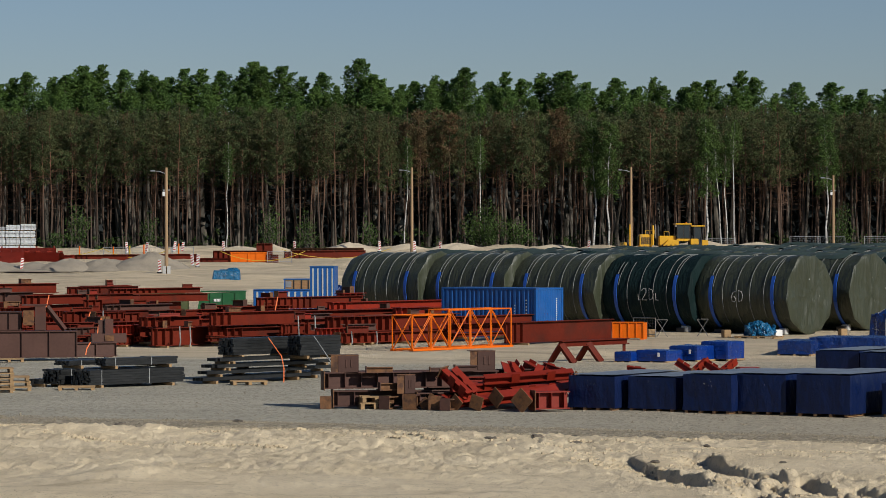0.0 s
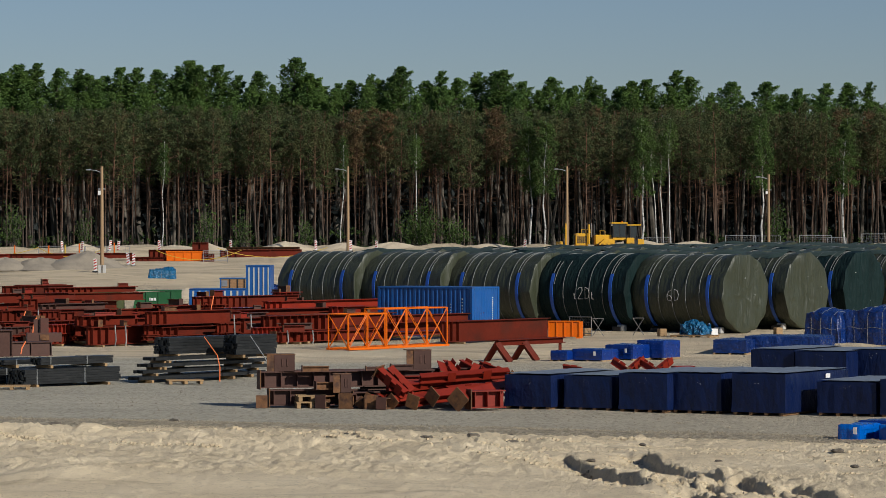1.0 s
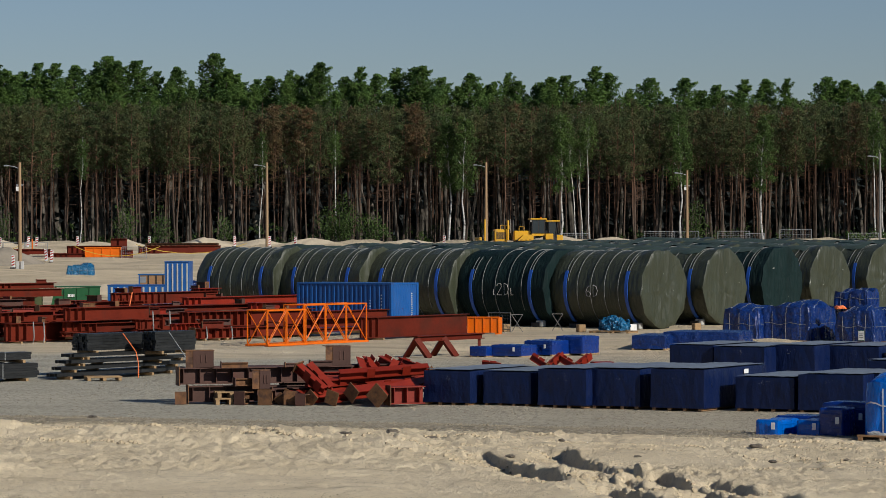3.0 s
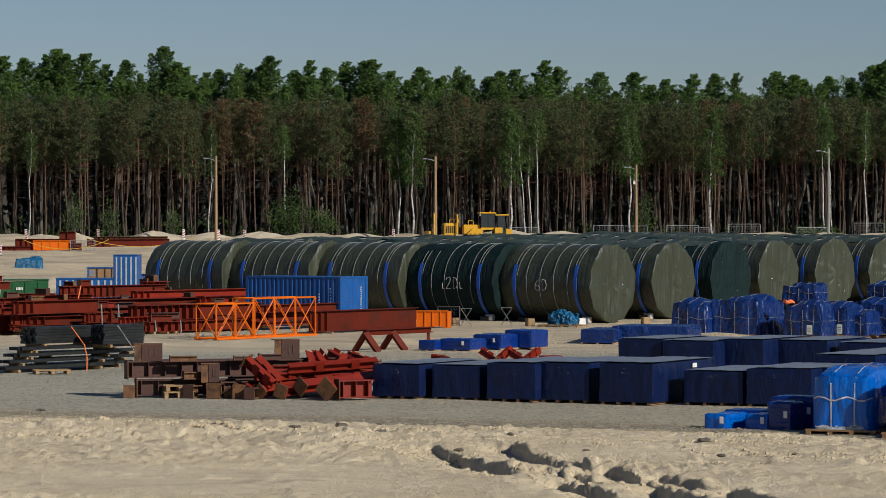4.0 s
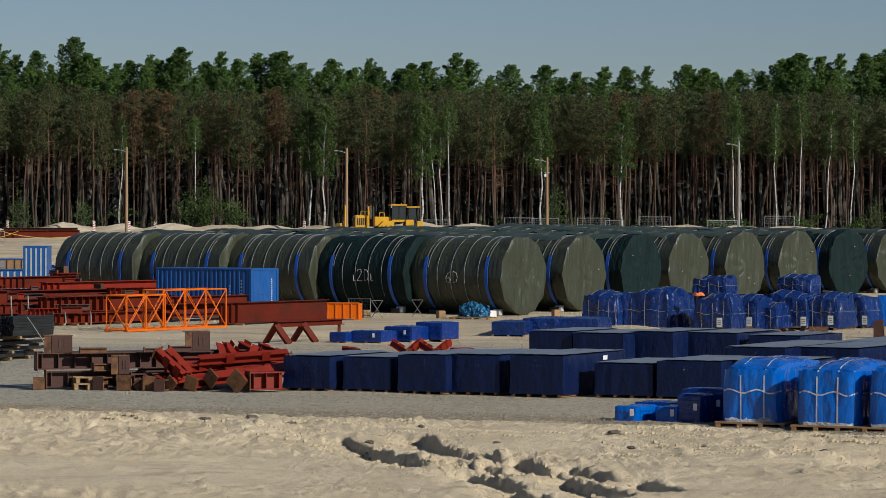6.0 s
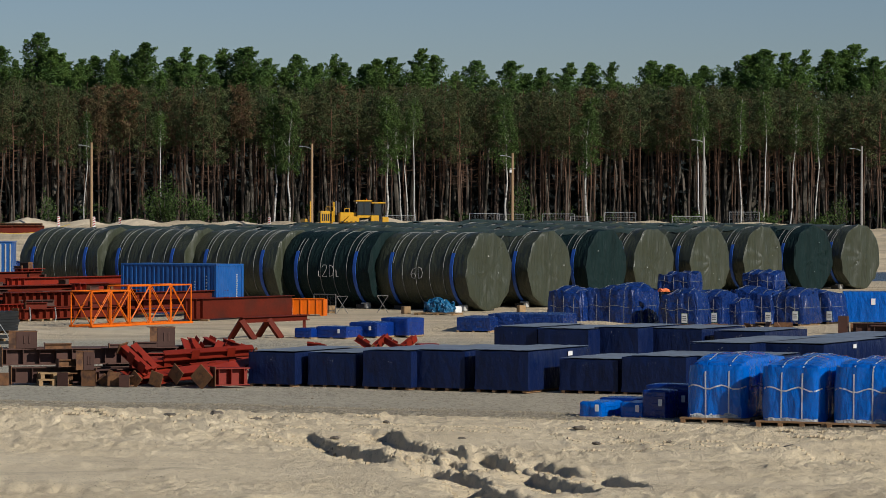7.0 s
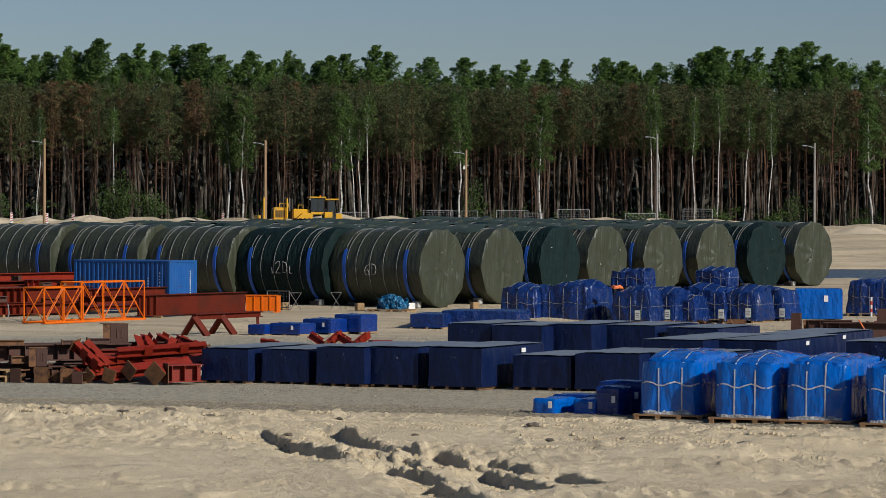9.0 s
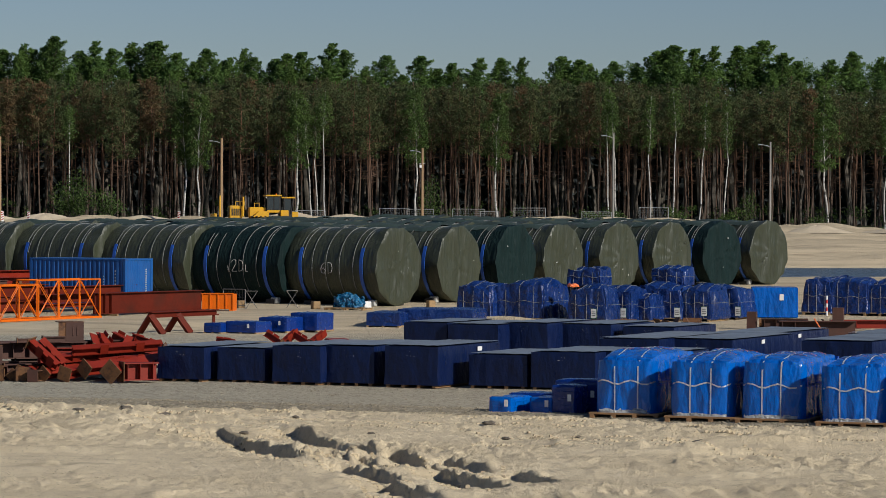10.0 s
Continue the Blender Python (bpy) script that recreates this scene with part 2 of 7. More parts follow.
def part(name, bm, mat, parent=None, label="", at=None, smooth=False):
    """Link a bmesh (or a mesh) as one object, under a thing or a part."""
    me = bm if isinstance(bm, bpy.types.Mesh) else to_mesh(name, bm, mat, smooth)
    ob = new(name, me)
    if parent is not None:
        ob.parent = parent
    if at is not None:
        ob.matrix_basis = at
    if label:
        ob["label"] = label
    return ob


def thing(name, at, label, category, group="", kind=""):
    ob = new(name)
    ob.empty_display_size = 0.3
    ob.matrix_basis = at
    return tagged(ob, label, category, group, kind)


def add_box(bm, x0, x1, y0, y1, z0, z1, m=None):
    v = [bm.verts.new((m @ Vector(p)) if m else p) for p in
         ((x0, y0, z0), (x1, y0, z0), (x1, y1, z0), (x0, y1, z0), (x0, y0, z1), (x1, y0, z1), (x1, y1, z1), (x0, y1, z1))]
    for f in ((3, 2, 1, 0), (4, 5, 6, 7), (0, 1, 5, 4), (1, 2, 6, 5), (2, 3, 7, 6), (3, 0, 4, 7)):
        bm.faces.new([v[i] for i in f])
    return v


def box(x0, x1, y0, y1, z0, z1, bevel=0.0, m=None):
    bm = bmesh.new()
    add_box(bm, x0, x1, y0, y1, z0, z1, m)
    if bevel:
        bmesh.ops.bevel(bm, geom=bm.edges[:], offset=bevel, segments=1, affect="EDGES")
    return bm


def add_tube(bm, a, b, r0, r1=None, n=8, caps=True):
    """A straight round bar from a to b."""
    a, b = Vector(a), Vector(b)
    r1 = r0 if r1 is None else r1
    q = (b - a).to_track_quat("Z", "Y").to_matrix()
    ring = [[bm.verts.new(p + q @ Vector((r * math.cos(2 * math.pi * k / n), r * math.sin(2 * math.pi * k / n), 0))) for k in range(n)] for p, r in ((a, r0), (b, r1))]
    for k in range(n):
        bm.faces.new((ring[0][k], ring[0][(k + 1) % n], ring[1][(k + 1) % n], ring[1][k]))
    if caps:
        bm.faces.new(ring[0][::-1])
        bm.faces.new(ring[1])


def tube(a, b, r0, r1=None, n=8):
    bm = bmesh.new()
    add_tube(bm, a, b, r0, r1, n)
    return bm


def polytube(points, radii, n=7):
    bm = bmesh.new()
    for (p, q), (r, s) in zip(zip(points, points[1:]), zip(radii, radii[1:])):
        add_tube(bm, p, q, r, s, n)
    return bm


def ribbon(points, width, side, mat_up=None):
    """A flat strap with some thickness along points; side: direction of its width."""
    bm = bmesh.new()
    side = Vector(side).normalized() * width / 2
    rows = []
    for i, p in enumerate(points):
        p = Vector(p)
        rows.append((bm.verts.new(p - side), bm.verts.new(p + side)))
    for a, b in zip(rows, rows[1:]):
        bm.faces.new((a[0], a[1], b[1], b[0]))
    return bm


def wrinkled(w, l, h, cuts=10, amp=0.02, freq=2.0, pillow=0.0, taper=0.0, seed=0, top_amp=None, round_=0.06, lumpy=0.0, corner=0.0):
    """A covered box: base on z=0, x from 0 to w, y from 0 to l; folds, soft corners and a drooping cover."""
    bm = bmesh.new()
    n = (max(3, int(cuts * w / max(w, l, h))), max(3, int(cuts * l / max(w, l, h))), max(3, int(cuts * h / max(w, l, h))))
    key = {}

    def vert(i, j, k):
        if (i, j, k) not in key:
            key[i, j, k] = bm.verts.new((i / n[0], j / n[1], k / n[2]))
        return key[i, j, k]

    def side(a, b, c, val):
        for i in range(n[a]):
            for j in range(n[b]):
                q = []
                for di, dj in ((0, 0), (1, 0), (1, 1), (0, 1)):
                    idx = [0, 0, 0]
                    idx[a], idx[b], idx[c] = i + di, j + dj, val
                    q.append(vert(*idx))
                bm.faces.new(q)

    for a, b, c in ((0, 1, 2), (0, 2, 1), (1, 2, 0)):
        side(a, b, c, 0)
        side(a, b, c, n[c])
    for v in bm.verts:
        u = v.co.copy()
        p = Vector((u.x * w, u.y * l, u.z * h))
        c = Vector((w / 2, l / 2, h / 2))
        q = Vector(((u.x - .5) * 2, (u.y - .5) * 2, (u.z - .5) * 2))
        edge = [abs(q.x) > .999, abs(q.y) > .999, abs(q.z) > .999]
        if sum(edge) >= 2 and u.z > 0.01:
            p -= Vector((math.copysign(round_ * 0.6, q.x) * edge[0], math.copysign(round_ * 0.6, q.y) * edge[1], round_ * 0.6 * edge[2]))
        if corner:
            ex, ey = corner - (w / 2 - abs(p.x - c.x)), corner - (l / 2 - abs(p.y - c.y))
            d = math.hypot(ex, ey)
            if ex > 0 and ey > 0 and d > corner:
                p.x -= math.copysign(ex * (1 - corner / d), q.x)
                p.y -= math.copysign(ey * (1 - corner / d), q.y)
        if pillow:
            g = (1 - q.x ** 4) * (1 - q.y ** 4)
            if u.z > .999:
                p.z += pillow * h * g - pillow * h * 0.6
            p.x = c.x + (p.x - c.x) * (1 - pillow * max(0, u.z - 0.45) ** 2 * 1.2)
            p.y = c.y + (p.y - c.y) * (1 - pillow * max(0, u.z - 0.45) ** 2 * 0.6)
        if taper:
            p.x = c.x + (p.x - c.x) * (1 + taper * (0.5 - u.z))
        s = Vector((seed * 7.3, seed * 3.1, seed * 5.7))
        f = noise.noise_vector(Vector((p.x * freq, p.y * freq, p.z * freq * 0.35)) + s)
        f2 = noise.noise_vector(Vector((p.x * freq * 3, p.y * freq * 3, p.z * freq)) + s * 2)
        a = amp if (u.z < .999 or top_amp is None) else top_amp
        if lumpy:
            g = noise.noise_vector(Vector((p.x * 0.9, p.y * 0.9, 0.3)) + s * 1.7)
            p += Vector((g.x * 0.5, g.y * 0.5, g.z)) * lumpy * u.z
        p += (f * a + f2 * a * 0.5) * (0.3 if u.z < 0.01 else 1.0)
        v.co = p
    bmesh.ops.recalc_face_normals(bm, faces=bm.faces[:])
    return bm


def rz(x, y, z, deg):
    return pose(x, y, z, 0, 0, deg)


def terrain(x, y):
    """Height of the ground: a flat yard that rises towards the wood, with a pond basin on the right."""
    x, y = np.asarray(x, float), np.asarray(y, float)
    base = np.interp(y, [0, 165, 215, 262, 300, 318, 335, 380, 5000], [0, 0, 0.5, 1.7, 2.95, 3.55, 3.85, 4.1, 4.1])
    pond = np.interp(y, [0, 165, 205, 226, 240, 288, 291, 312, 335, 380, 5000], [0, 0, 0.38, 0.38, -0.35, -0.35, 0.1, 1.9, 3.2, 3.5, 3.5])
    k = np.clip((x / np.maximum(y, 1) - 0.205) / 0.03, 0, 1)
    k = k * k * (3 - 2 * k)
    return base * (1 - k) + pond * k


def ground_at(x, y):
    return float(terrain(x, y))


def vnoise(x, y, scale, seed):
    """Smooth value noise on numpy arrays, -1 to 1."""
    rng = np.random.RandomState(seed)
    grid = rng.rand(256, 256) * 2 - 1
    u, v = x / scale, y / scale
    i, j = np.floor(u).astype(int), np.floor(v).astype(int)
    fu, fv = u - i, v - j
    fu, fv = fu * fu * (3 - 2 * fu), fv * fv * (3 - 2 * fv)
    g = lambda a, b: grid[a % 256, b % 256]
    return (g(i, j) * (1 - fu) + g(i + 1, j) * fu) * (1 - fv) + (g(i, j + 1) * (1 - fu) + g(i + 1, j + 1) * fu) * fv


# ---- ground: one sheet, sand in front, gravel yard, sandy slope to the wood ----
def edge_of_gravel(x):
    """The y at which the bumpy sand in front ends and the gravel begins."""
    return np.interp(x, [-60, -12.5, 0, 11, 19.5, 60], [110, 87, 82.3, 77.2, 70.3, 48])


RUTS = [  # from x, y to x, y; width and depth of each wheel rut
    (4.20, 71.6, 5.30, 64.9, 0.80, 0.34), (5.78, 71.5, 6.92, 64.8, 0.85, 0.38), (6.18, 66.0, 6.42, 63.2, 0.5, 0.22), (7.25, 64.8, 7.95, 61.0, 0.75, 0.36), (6.58, 63.8, 6.95, 61.0, 0.55, 0.28),
    (6.20, 62.5, 6.80, 57.6, 0.60, 0.32), (8.10, 62.6, 8.60, 60.2, 0.5, 0.26), (7.75, 60.7, 8.40, 55.8, 0.60, 0.34), (6.50, 57.9, 6.80, 54.6, 0.75, 0.40), (9.15, 59.9, 9.30, 57.2, 0.65, 0.36), (3.42, 77.6, 3.75, 75.4, 0.6, 0.30),
    (5.45, 65.0, 5.52, 63.4, 0.4, 0.24), (1.9, 74.8, 2.1, 73.9, 0.5, 0.24),
]
TYRE_BANDS = ((70.4, 0.42, 1), (71.9, 0.4, 2), (68.9, 0.4, 3), (66.9, 0.5, 4), (73.4, 0.35, 5), (64.2, 0.4, 6))


def relief(X, Y):
    """Height of the ground with all its bumps, for arrays of places."""
    Z = terrain(X, Y)
    d = edge_of_gravel(X) - Y + vnoise(X, Y, 2.5, 3) * 0.35
    k = np.clip((d + 0.2) / 1.6, 0, 1) * np.clip((Y - 35) / 15, 0, 1)
    # direction along the old wheel tracks
    c, s = math.cos(radians(-27)), math.sin(radians(-27))
    U, V = X * c + Y * s, -X * s + Y * c
    rough = np.clip(0.6 + 1.7 * vnoise(X / 2.2, Y, 3.4, 62), 0.2, 1.9)
    rough = rough + 0.4 * np.clip(1.3 - np.hypot((X - 6.4) / 3.2, (Y - 63.5) / 8.5), 0, 1)
    bumps = 0.05 * vnoise(U / 4.0, V, 2.2, 5) + 0.016 * vnoise(U / 3.0, V, 0.6, 6) + 0.06 * vnoise(X, Y, 3.6, 8)
    bumps = bumps + rough * (0.022 * vnoise(X, Y, 0.42, 7) + 0.020 * vnoise(X, Y, 0.23, 61) + 0.020 * vnoise(X, Y, 0.10, 64) + 0.03 * np.clip(vnoise(X, Y, 0.19, 65) - 0.25, 0, 1))
    # thin crests left by wheels and blades
    for wl, st, h, sd in ((0.9, 7.0, 0.035, 12), (0.55, 5.0, 0.03, 13), (1.4, 9.0, 0.055, 14), (2.1, 6.0, 0.06, 15)):
        w = vnoise(U / st, V, wl, sd)
        bumps = bumps + h * np.where(w > 0, np.clip(1 - w * 3, 0, 1), np.clip(1 + w * 9, 0, 1)) * (0.7 + 0.6 * vnoise(X, Y, 0.3, sd + 5))
    Z = Z + k * (bumps + 0.03)
    # broken crumbly crust: sharp little ridges and clods
    crust = (1 - np.abs(vnoise(X, Y, 0.30, 301))) ** 4 * 0.016 + (1 - np.abs(vnoise(X, Y, 0.13, 302))) ** 4 * 0.022 + (1 - np.abs(vnoise(U / 5, V, 0.20, 303))) ** 5 * 0.035
    Z = Z + k * crust * np.clip(rough - 0.2, 0, 2.2)
    # blown sand: small dunes with a sharp lee edge
    calm = np.clip(1.2 - rough, 0, 1)
    w = vnoise(X / 1.5, Y / 3.0, 1.0, 66)
    Z = Z + k * calm * 0.11 * np.where(w > 0, np.clip(1 - w * 2.2, 0, 1), np.clip(1 + w * 12, 0, 1)) * np.clip(vnoise(X, Y / 2, 4.0, 67) + 0.3, 0, 1)
    # deep wheel ruts: a steep broken wall on one side, a flatter bank on the other
    for i, (x0, y0, x1, y1, wid, dep) in enumerate(RUTS):
        wid *= 0.4
        ln = math.hypot(x1 - x0, y1 - y0)
        cx, cy = (x1 - x0) / ln, (y1 - y0) / ln
        P, Q = (X - x0) * cx + (Y - y0) * cy, (X - x0) * -cy + (Y - y0) * cx
        Q = Q + 0.16 * vnoise(P, Q * 0 + i, 2.8, 200 + i) + 0.06 * vnoise(P, Q * 0, 0.45, 220 + i)
        ends = np.clip((P + 0.2) / 0.4, 0, 1) * np.clip((ln + 0.2 - P) / 0.4, 0, 1)
        ends = ends * np.clip(1.4 + 0.8 * vnoise(P, Q * 0 + i, 1.0, 290 + i), 0.65, 1)
        deep = 0.75 * dep * (1.0 + 0.25 * vnoise(P, Q * 0 + i, 1.6, 260 + i))
        wall = np.clip((wid / 2 - Q) / 0.06, 0, 1)
        slope = np.clip((Q + wid / 2 + 0.85) / 1.05, 0, 1)
        Z -= k * ends * deep * wall * slope
        Z += k * ends * (0.03 + 0.05 * vnoise(P, Q, 0.35, 270 + i) + 0.04 * vnoise(P, Q, 0.13, 280 + i)) * np.exp(-((Q - wid / 2 - 0.12) / 0.16) ** 2)
        Z += k * ends * 0.05 * np.clip(vnoise(X, Y, 0.16, 240 + i), 0, 1) * np.exp(-(Q / wid) ** 2)
    clod = np.clip(vnoise(X, Y, 0.34, 71) - 0.2, 0, 1) + 0.8 * np.clip(vnoise(X, Y, 0.16, 72) - 0.1, 0, 1)
    churn = np.clip(1.2 - np.hypot((X - 7.4) / 3.0, (Y - 60.0) / 6.5), 0, 1)
    Z += k * np.clip(clod, 0, 0.5) * (0.015 + 0.09 * churn)
    # low mounds of dumped sand
    for mx, my, rx, ry, h in ((-9.4, 77.5, 2.0, 1.3, 0.36), (-11.8, 77.8, 1.2, 1.0, 0.22), (-6.9, 78.2, 1.6, 1.1, 0.26), (-4.6, 76.4, 1.5, 1.0, 0.26), (-2.6, 76.2, 1.4, 1.0, 0.18), (-6.4, 65.2, 1.2, 0.9, 0.24), (-1.0, 75.4, 1.6, 0.9, 0.18), (1.6, 72.5, 1.3, 1.6, 0.22), (15.6, 66.0, 1.6, 0.8, 0.22), (13.5, 63.4, 1.8, 0.5, 0.2)):
        e = np.exp(-((X - mx) / rx) ** 2 - ((Y - my) / ry) ** 2)
        Z += k * h * e * (1 + 0.25 * vnoise(X, Y, 0.5, 75)) + k * e * 0.06 * np.clip(vnoise(X, Y, 0.14, 76) - 0.1, 0, 1)
    # a low ledge left by a blade, and shallow tyre bands along the yard's edge
    ledge = V - 58.2 - 0.5 * vnoise(U, V * 0, 5.0, 77)
    Z += k * 0.10 * np.clip(ledge / 0.15, 0, 1) * np.clip((6 - ledge) / 6, 0, 1) * np.clip((4 - X) / 3, 0, 1)
    for v0, wd, sd in TYRE_BANDS:
        wob = V - v0 - 0.45 * vnoise(U, V * 0 + sd, 7.0, 80 + sd)
        on = np.clip(0.7 + 1.2 * vnoise(U, V * 0 + sd, 9.0, 90 + sd), 0, 1)
        Z -= k * on * 0.05 * np.exp(-(wob / wd) ** 6)
        Z += k * on * 0.05 * np.exp(-((np.abs(wob) - wd - 0.08) / 0.09) ** 2)
    # the low loose shoulder at the edge of the gravel, and gentle unevenness of the yard
    Z += 0.10 * np.exp(-((d + 1.0) / 0.9) ** 2) * (Y < 120)
    Z += 0.03 * vnoise(X, Y, 3.0, 31) * (1 - k) * (Y < 160)
    # a low pale bank of sand across the yard
    q = Y - 133 - 0.45 * X + 1.2 * vnoise(X, Y * 0, 4.0, 33)
    Z += np.clip(q / 2.2, 0, 1) * np.clip((9 - q) / 6, 0, 1) * np.clip((X + 8) / 4, 0, 1) * np.clip((32 - X) / 4, 0, 1) * (0.24 + 0.08 * vnoise(X, Y, 1.5, 34))
    far = np.clip((Y - 205) / 15, 0, 1) * np.clip((420 - Y) / 40, 0, 1)
    Z += far * (0.24 * vnoise(X / 2.0, Y, 6.0, 41) + 0.18 * vnoise(X, Y, 3.4, 42) + 0.10 * np.abs(vnoise(X, Y, 1.9, 43)))
    # sand thrown up into a low bank at the foot of the wood
    bank = np.exp(-((Y - 346) / 5.0) ** 2) * (0.35 + 0.45 * vnoise(X, Y * 0 + 3.0, 5.0, 51) + 0.25 * vnoise(X, Y, 2.0, 52))
    Z += np.clip(bank, 0, None)
    return Z


def build_ground():
    xs = np.unique(np.concatenate([np.linspace(-3000, -120, 12), np.linspace(-120, -14, 50), np.arange(-13.5, 3.2, 0.075), np.arange(3.2, 10.4, 0.05), np.arange(10.4, 22.5, 0.075), np.linspace(22.6, 140, 70), np.linspace(140, 3000, 12)]))
    ys = np.unique(np.concatenate([np.linspace(-200, 53, 12), np.arange(54.5, 80, 0.16), np.arange(80, 88.5, 0.24), np.arange(88.5, 170, 1.3), np.arange(170, 400, 2.0), np.linspace(400, 4500, 14)]))
    X, Y = np.meshgrid(xs, ys)
    Z = relief(X, Y)
    v = np.stack([X.ravel(), Y.ravel(), Z.ravel()], 1)
    w = len(xs)
    i, j = np.meshgrid(np.arange(w - 1), np.arange(len(ys) - 1))
    a = (j * w + i).ravel()
    f = np.stack([a, a + 1, a + 1 + w, a + w], 1)
    me = bpy.data.meshes.new("ground")
    me.from_pydata(v, [], f)
    me.polygons.foreach_set("use_smooth", [True] * len(me.polygons))
    me.materials.append(ground_material())
    return tagged(new("ground", me), "pale sand and grey gravel ground of a storage yard", "ground", kind="structure")


def ground_material():
    m = bpy.data.materials.new("ground_sand_gravel")
    m.use_nodes = True
    nt = m.node_tree
    n, l = nt.nodes, nt.links
    b = n["Principled BSDF"]
    b.inputs["Roughness"].default_value = 0.95
    b.inputs["Specular IOR Level"].default_value = 0.2
    co = n.new("ShaderNodeTexCoord").outputs["Object"]
    sep = n.new("ShaderNodeSeparateXYZ")
    l.new(co, sep.inputs[0])

    def tex(s, detail=5.0, stretch=None, rough=0.6):
        t = n.new("ShaderNodeTexNoise")
        t.inputs["Scale"].default_value, t.inputs["Detail"].default_value, t.inputs["Roughness"].default_value = s, detail, rough
        if stretch:
            mp = n.new("ShaderNodeMapping")
            mp.inputs["Rotation"].default_value = (0, 0, radians(27))
            mp.inputs["Scale"].default_value = stretch
            l.new(co, mp.inputs[0])
            l.new(mp.outputs[0], t.inputs["Vector"])
        else:
            l.new(co, t.inputs["Vector"])
        return t.outputs[0]

    def rng(t, a, bb, c=0.0, d=1.0):
        r = n.new("ShaderNodeMapRange")
        for k, v in enumerate((a, bb, c, d)):
            r.inputs[k + 1].default_value = v
        l.new(t, r.inputs[0])
        return r.outputs[0]

    def math_(op, a, bb):
        x = n.new("ShaderNodeMath")
        x.operation = op
        for k, v in enumerate((a, bb)):
            if isinstance(v, (int, float)):
                x.inputs[k].default_value = v
            else:
                l.new(v, x.inputs[k])
        return x.outputs[0]

    def mix(a, bb, f, mode="MIX"):
        x = n.new("ShaderNodeMix")
        x.data_type, x.blend_type = "RGBA", mode
        for sock, v in ((x.inputs[6], a), (x.inputs[7], bb), (x.inputs[0], f)):
            if isinstance(v, (tuple, int, float)):
                sock.default_value = v
            else:
                l.new(v, sock)
        return x.outputs[2]

    # y of the edge of the gravel, as a curve over x
    cv = n.new("ShaderNodeFloatCurve")
    xn = rng(sep.outputs[0], -60, 60)
    crv = cv.mapping.curves[0]
    pts = [(-60, 110), (-12.5, 87), (0, 82.3), (11, 77.2), (19.5, 70.3), (60, 48)]
    while len(crv.points) < len(pts):
        crv.points.new(0.5, 0.5)
    for p, (x, y) in zip(crv.points, pts):
        p.location, p.handle_type = ((x + 60) / 120, y / 120), "VECTOR"
    cv.mapping.update()
    l.new(xn, cv.inputs["Value"])
    edge = math_("SUBTRACT", sep.outputs[1], math_("MULTIPLY", cv.outputs[0], 120))
    edge = math_("ADD", edge, math_("MULTIPLY", math_("SUBTRACT", tex(0.5), 0.5), 2.5))
    gravel_on = rng(edge, -0.35, 0.15)
    # sandy again beyond the yard's far side and along one strip
    far = rng(math_("ADD", math_("ADD", sep.outputs[1], math_("MULTIPLY", sep.outputs[0], 0.3)), math_("MULTIPLY", math_("SUBTRACT", tex(0.12), 0.5), 26.0)), 128, 136)
    sand = mix((0.655, 0.54, 0.36, 1), (0.775, 0.65, 0.445, 1), rng(tex(0.35, 4.0), 0.35, 0.65))
    sand = mix(sand, (0.26, 0.20, 0.13, 1), rng(tex(0.9, 7.0, (0.25, 1.6, 1), 0.7), 0.54, 0.72, 0, 0.5))
    sand = mix(sand, (0.20, 0.165, 0.12, 1), rng(tex(9.0, 7.0, None, 0.85), 0.53, 0.68, 0, 0.6))
    gravel = mix((0.41, 0.378, 0.292, 1), (0.51, 0.468, 0.362, 1), rng(tex(0.25, 4.0, (0.4, 1.5, 1)), 0.35, 0.68))
    gravel = mix(gravel, (0.46, 0.40, 0.29, 1), rng(sep.outputs[0], -3, 9, 0.0, 0.75))
    vor = n.new("ShaderNodeTexVoronoi")
    vor.inputs["Scale"].default_value = 11.0
    l.new(co, vor.inputs["Vector"])
    bw = n.new("ShaderNodeRGBToBW")
    l.new(vor.outputs["Color"], bw.inputs[0])
    grain = mix((0, 0, 0, 1), (1, 1, 1, 1), rng(bw.outputs[0], 0, 1, 0.45, 1.45))
    gravel = mix(gravel, grain, 1.0, "MULTIPLY")
    gravel = mix(gravel, mix((0.21, 0.18, 0.13, 1), (0.45, 0.39, 0.29, 1), rng(bw.outputs[0], 0.2, 0.8)), rng(edge, 2.2, 4.2, 0.95, 0.0))
    farsand = mix((0.61, 0.50, 0.335, 1), (0.49, 0.405, 0.275, 1), rng(tex(0.16, 5.0, (0.5, 1.8, 1)), 0.42, 0.62))
    farsand = mix(farsand, (0.30, 0.25, 0.18, 1), rng(tex(0.45, 6.0, (0.12, 1.6, 1)), 0.54, 0.70, 0, 0.85))
    farsand = mix(farsand, (0.26, 0.20, 0.13, 1), rng(tex(0.7, 7.0, (0.3, 1.2, 1), 0.75), 0.52, 0.70, 0, 0.7))
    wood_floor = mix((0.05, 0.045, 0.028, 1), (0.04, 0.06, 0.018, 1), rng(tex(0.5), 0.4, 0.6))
    c = mix(sand, gravel, gravel_on)
    bank = math_("SUBTRACT", math_("SUBTRACT", sep.outputs[1], 133.0), math_("MULTIPLY", sep.outputs[0], 0.45))
    bank = math_("ADD", bank, math_("MULTIPLY", math_("SUBTRACT", tex(0.3), 0.5), 5.0))
    on = math_("MULTIPLY", math_("MULTIPLY", rng(bank, -0.8, 0.5), rng(bank, 5.0, 8.0, 1.0, 0.0)), rng(sep.outputs[0], -8, -4))
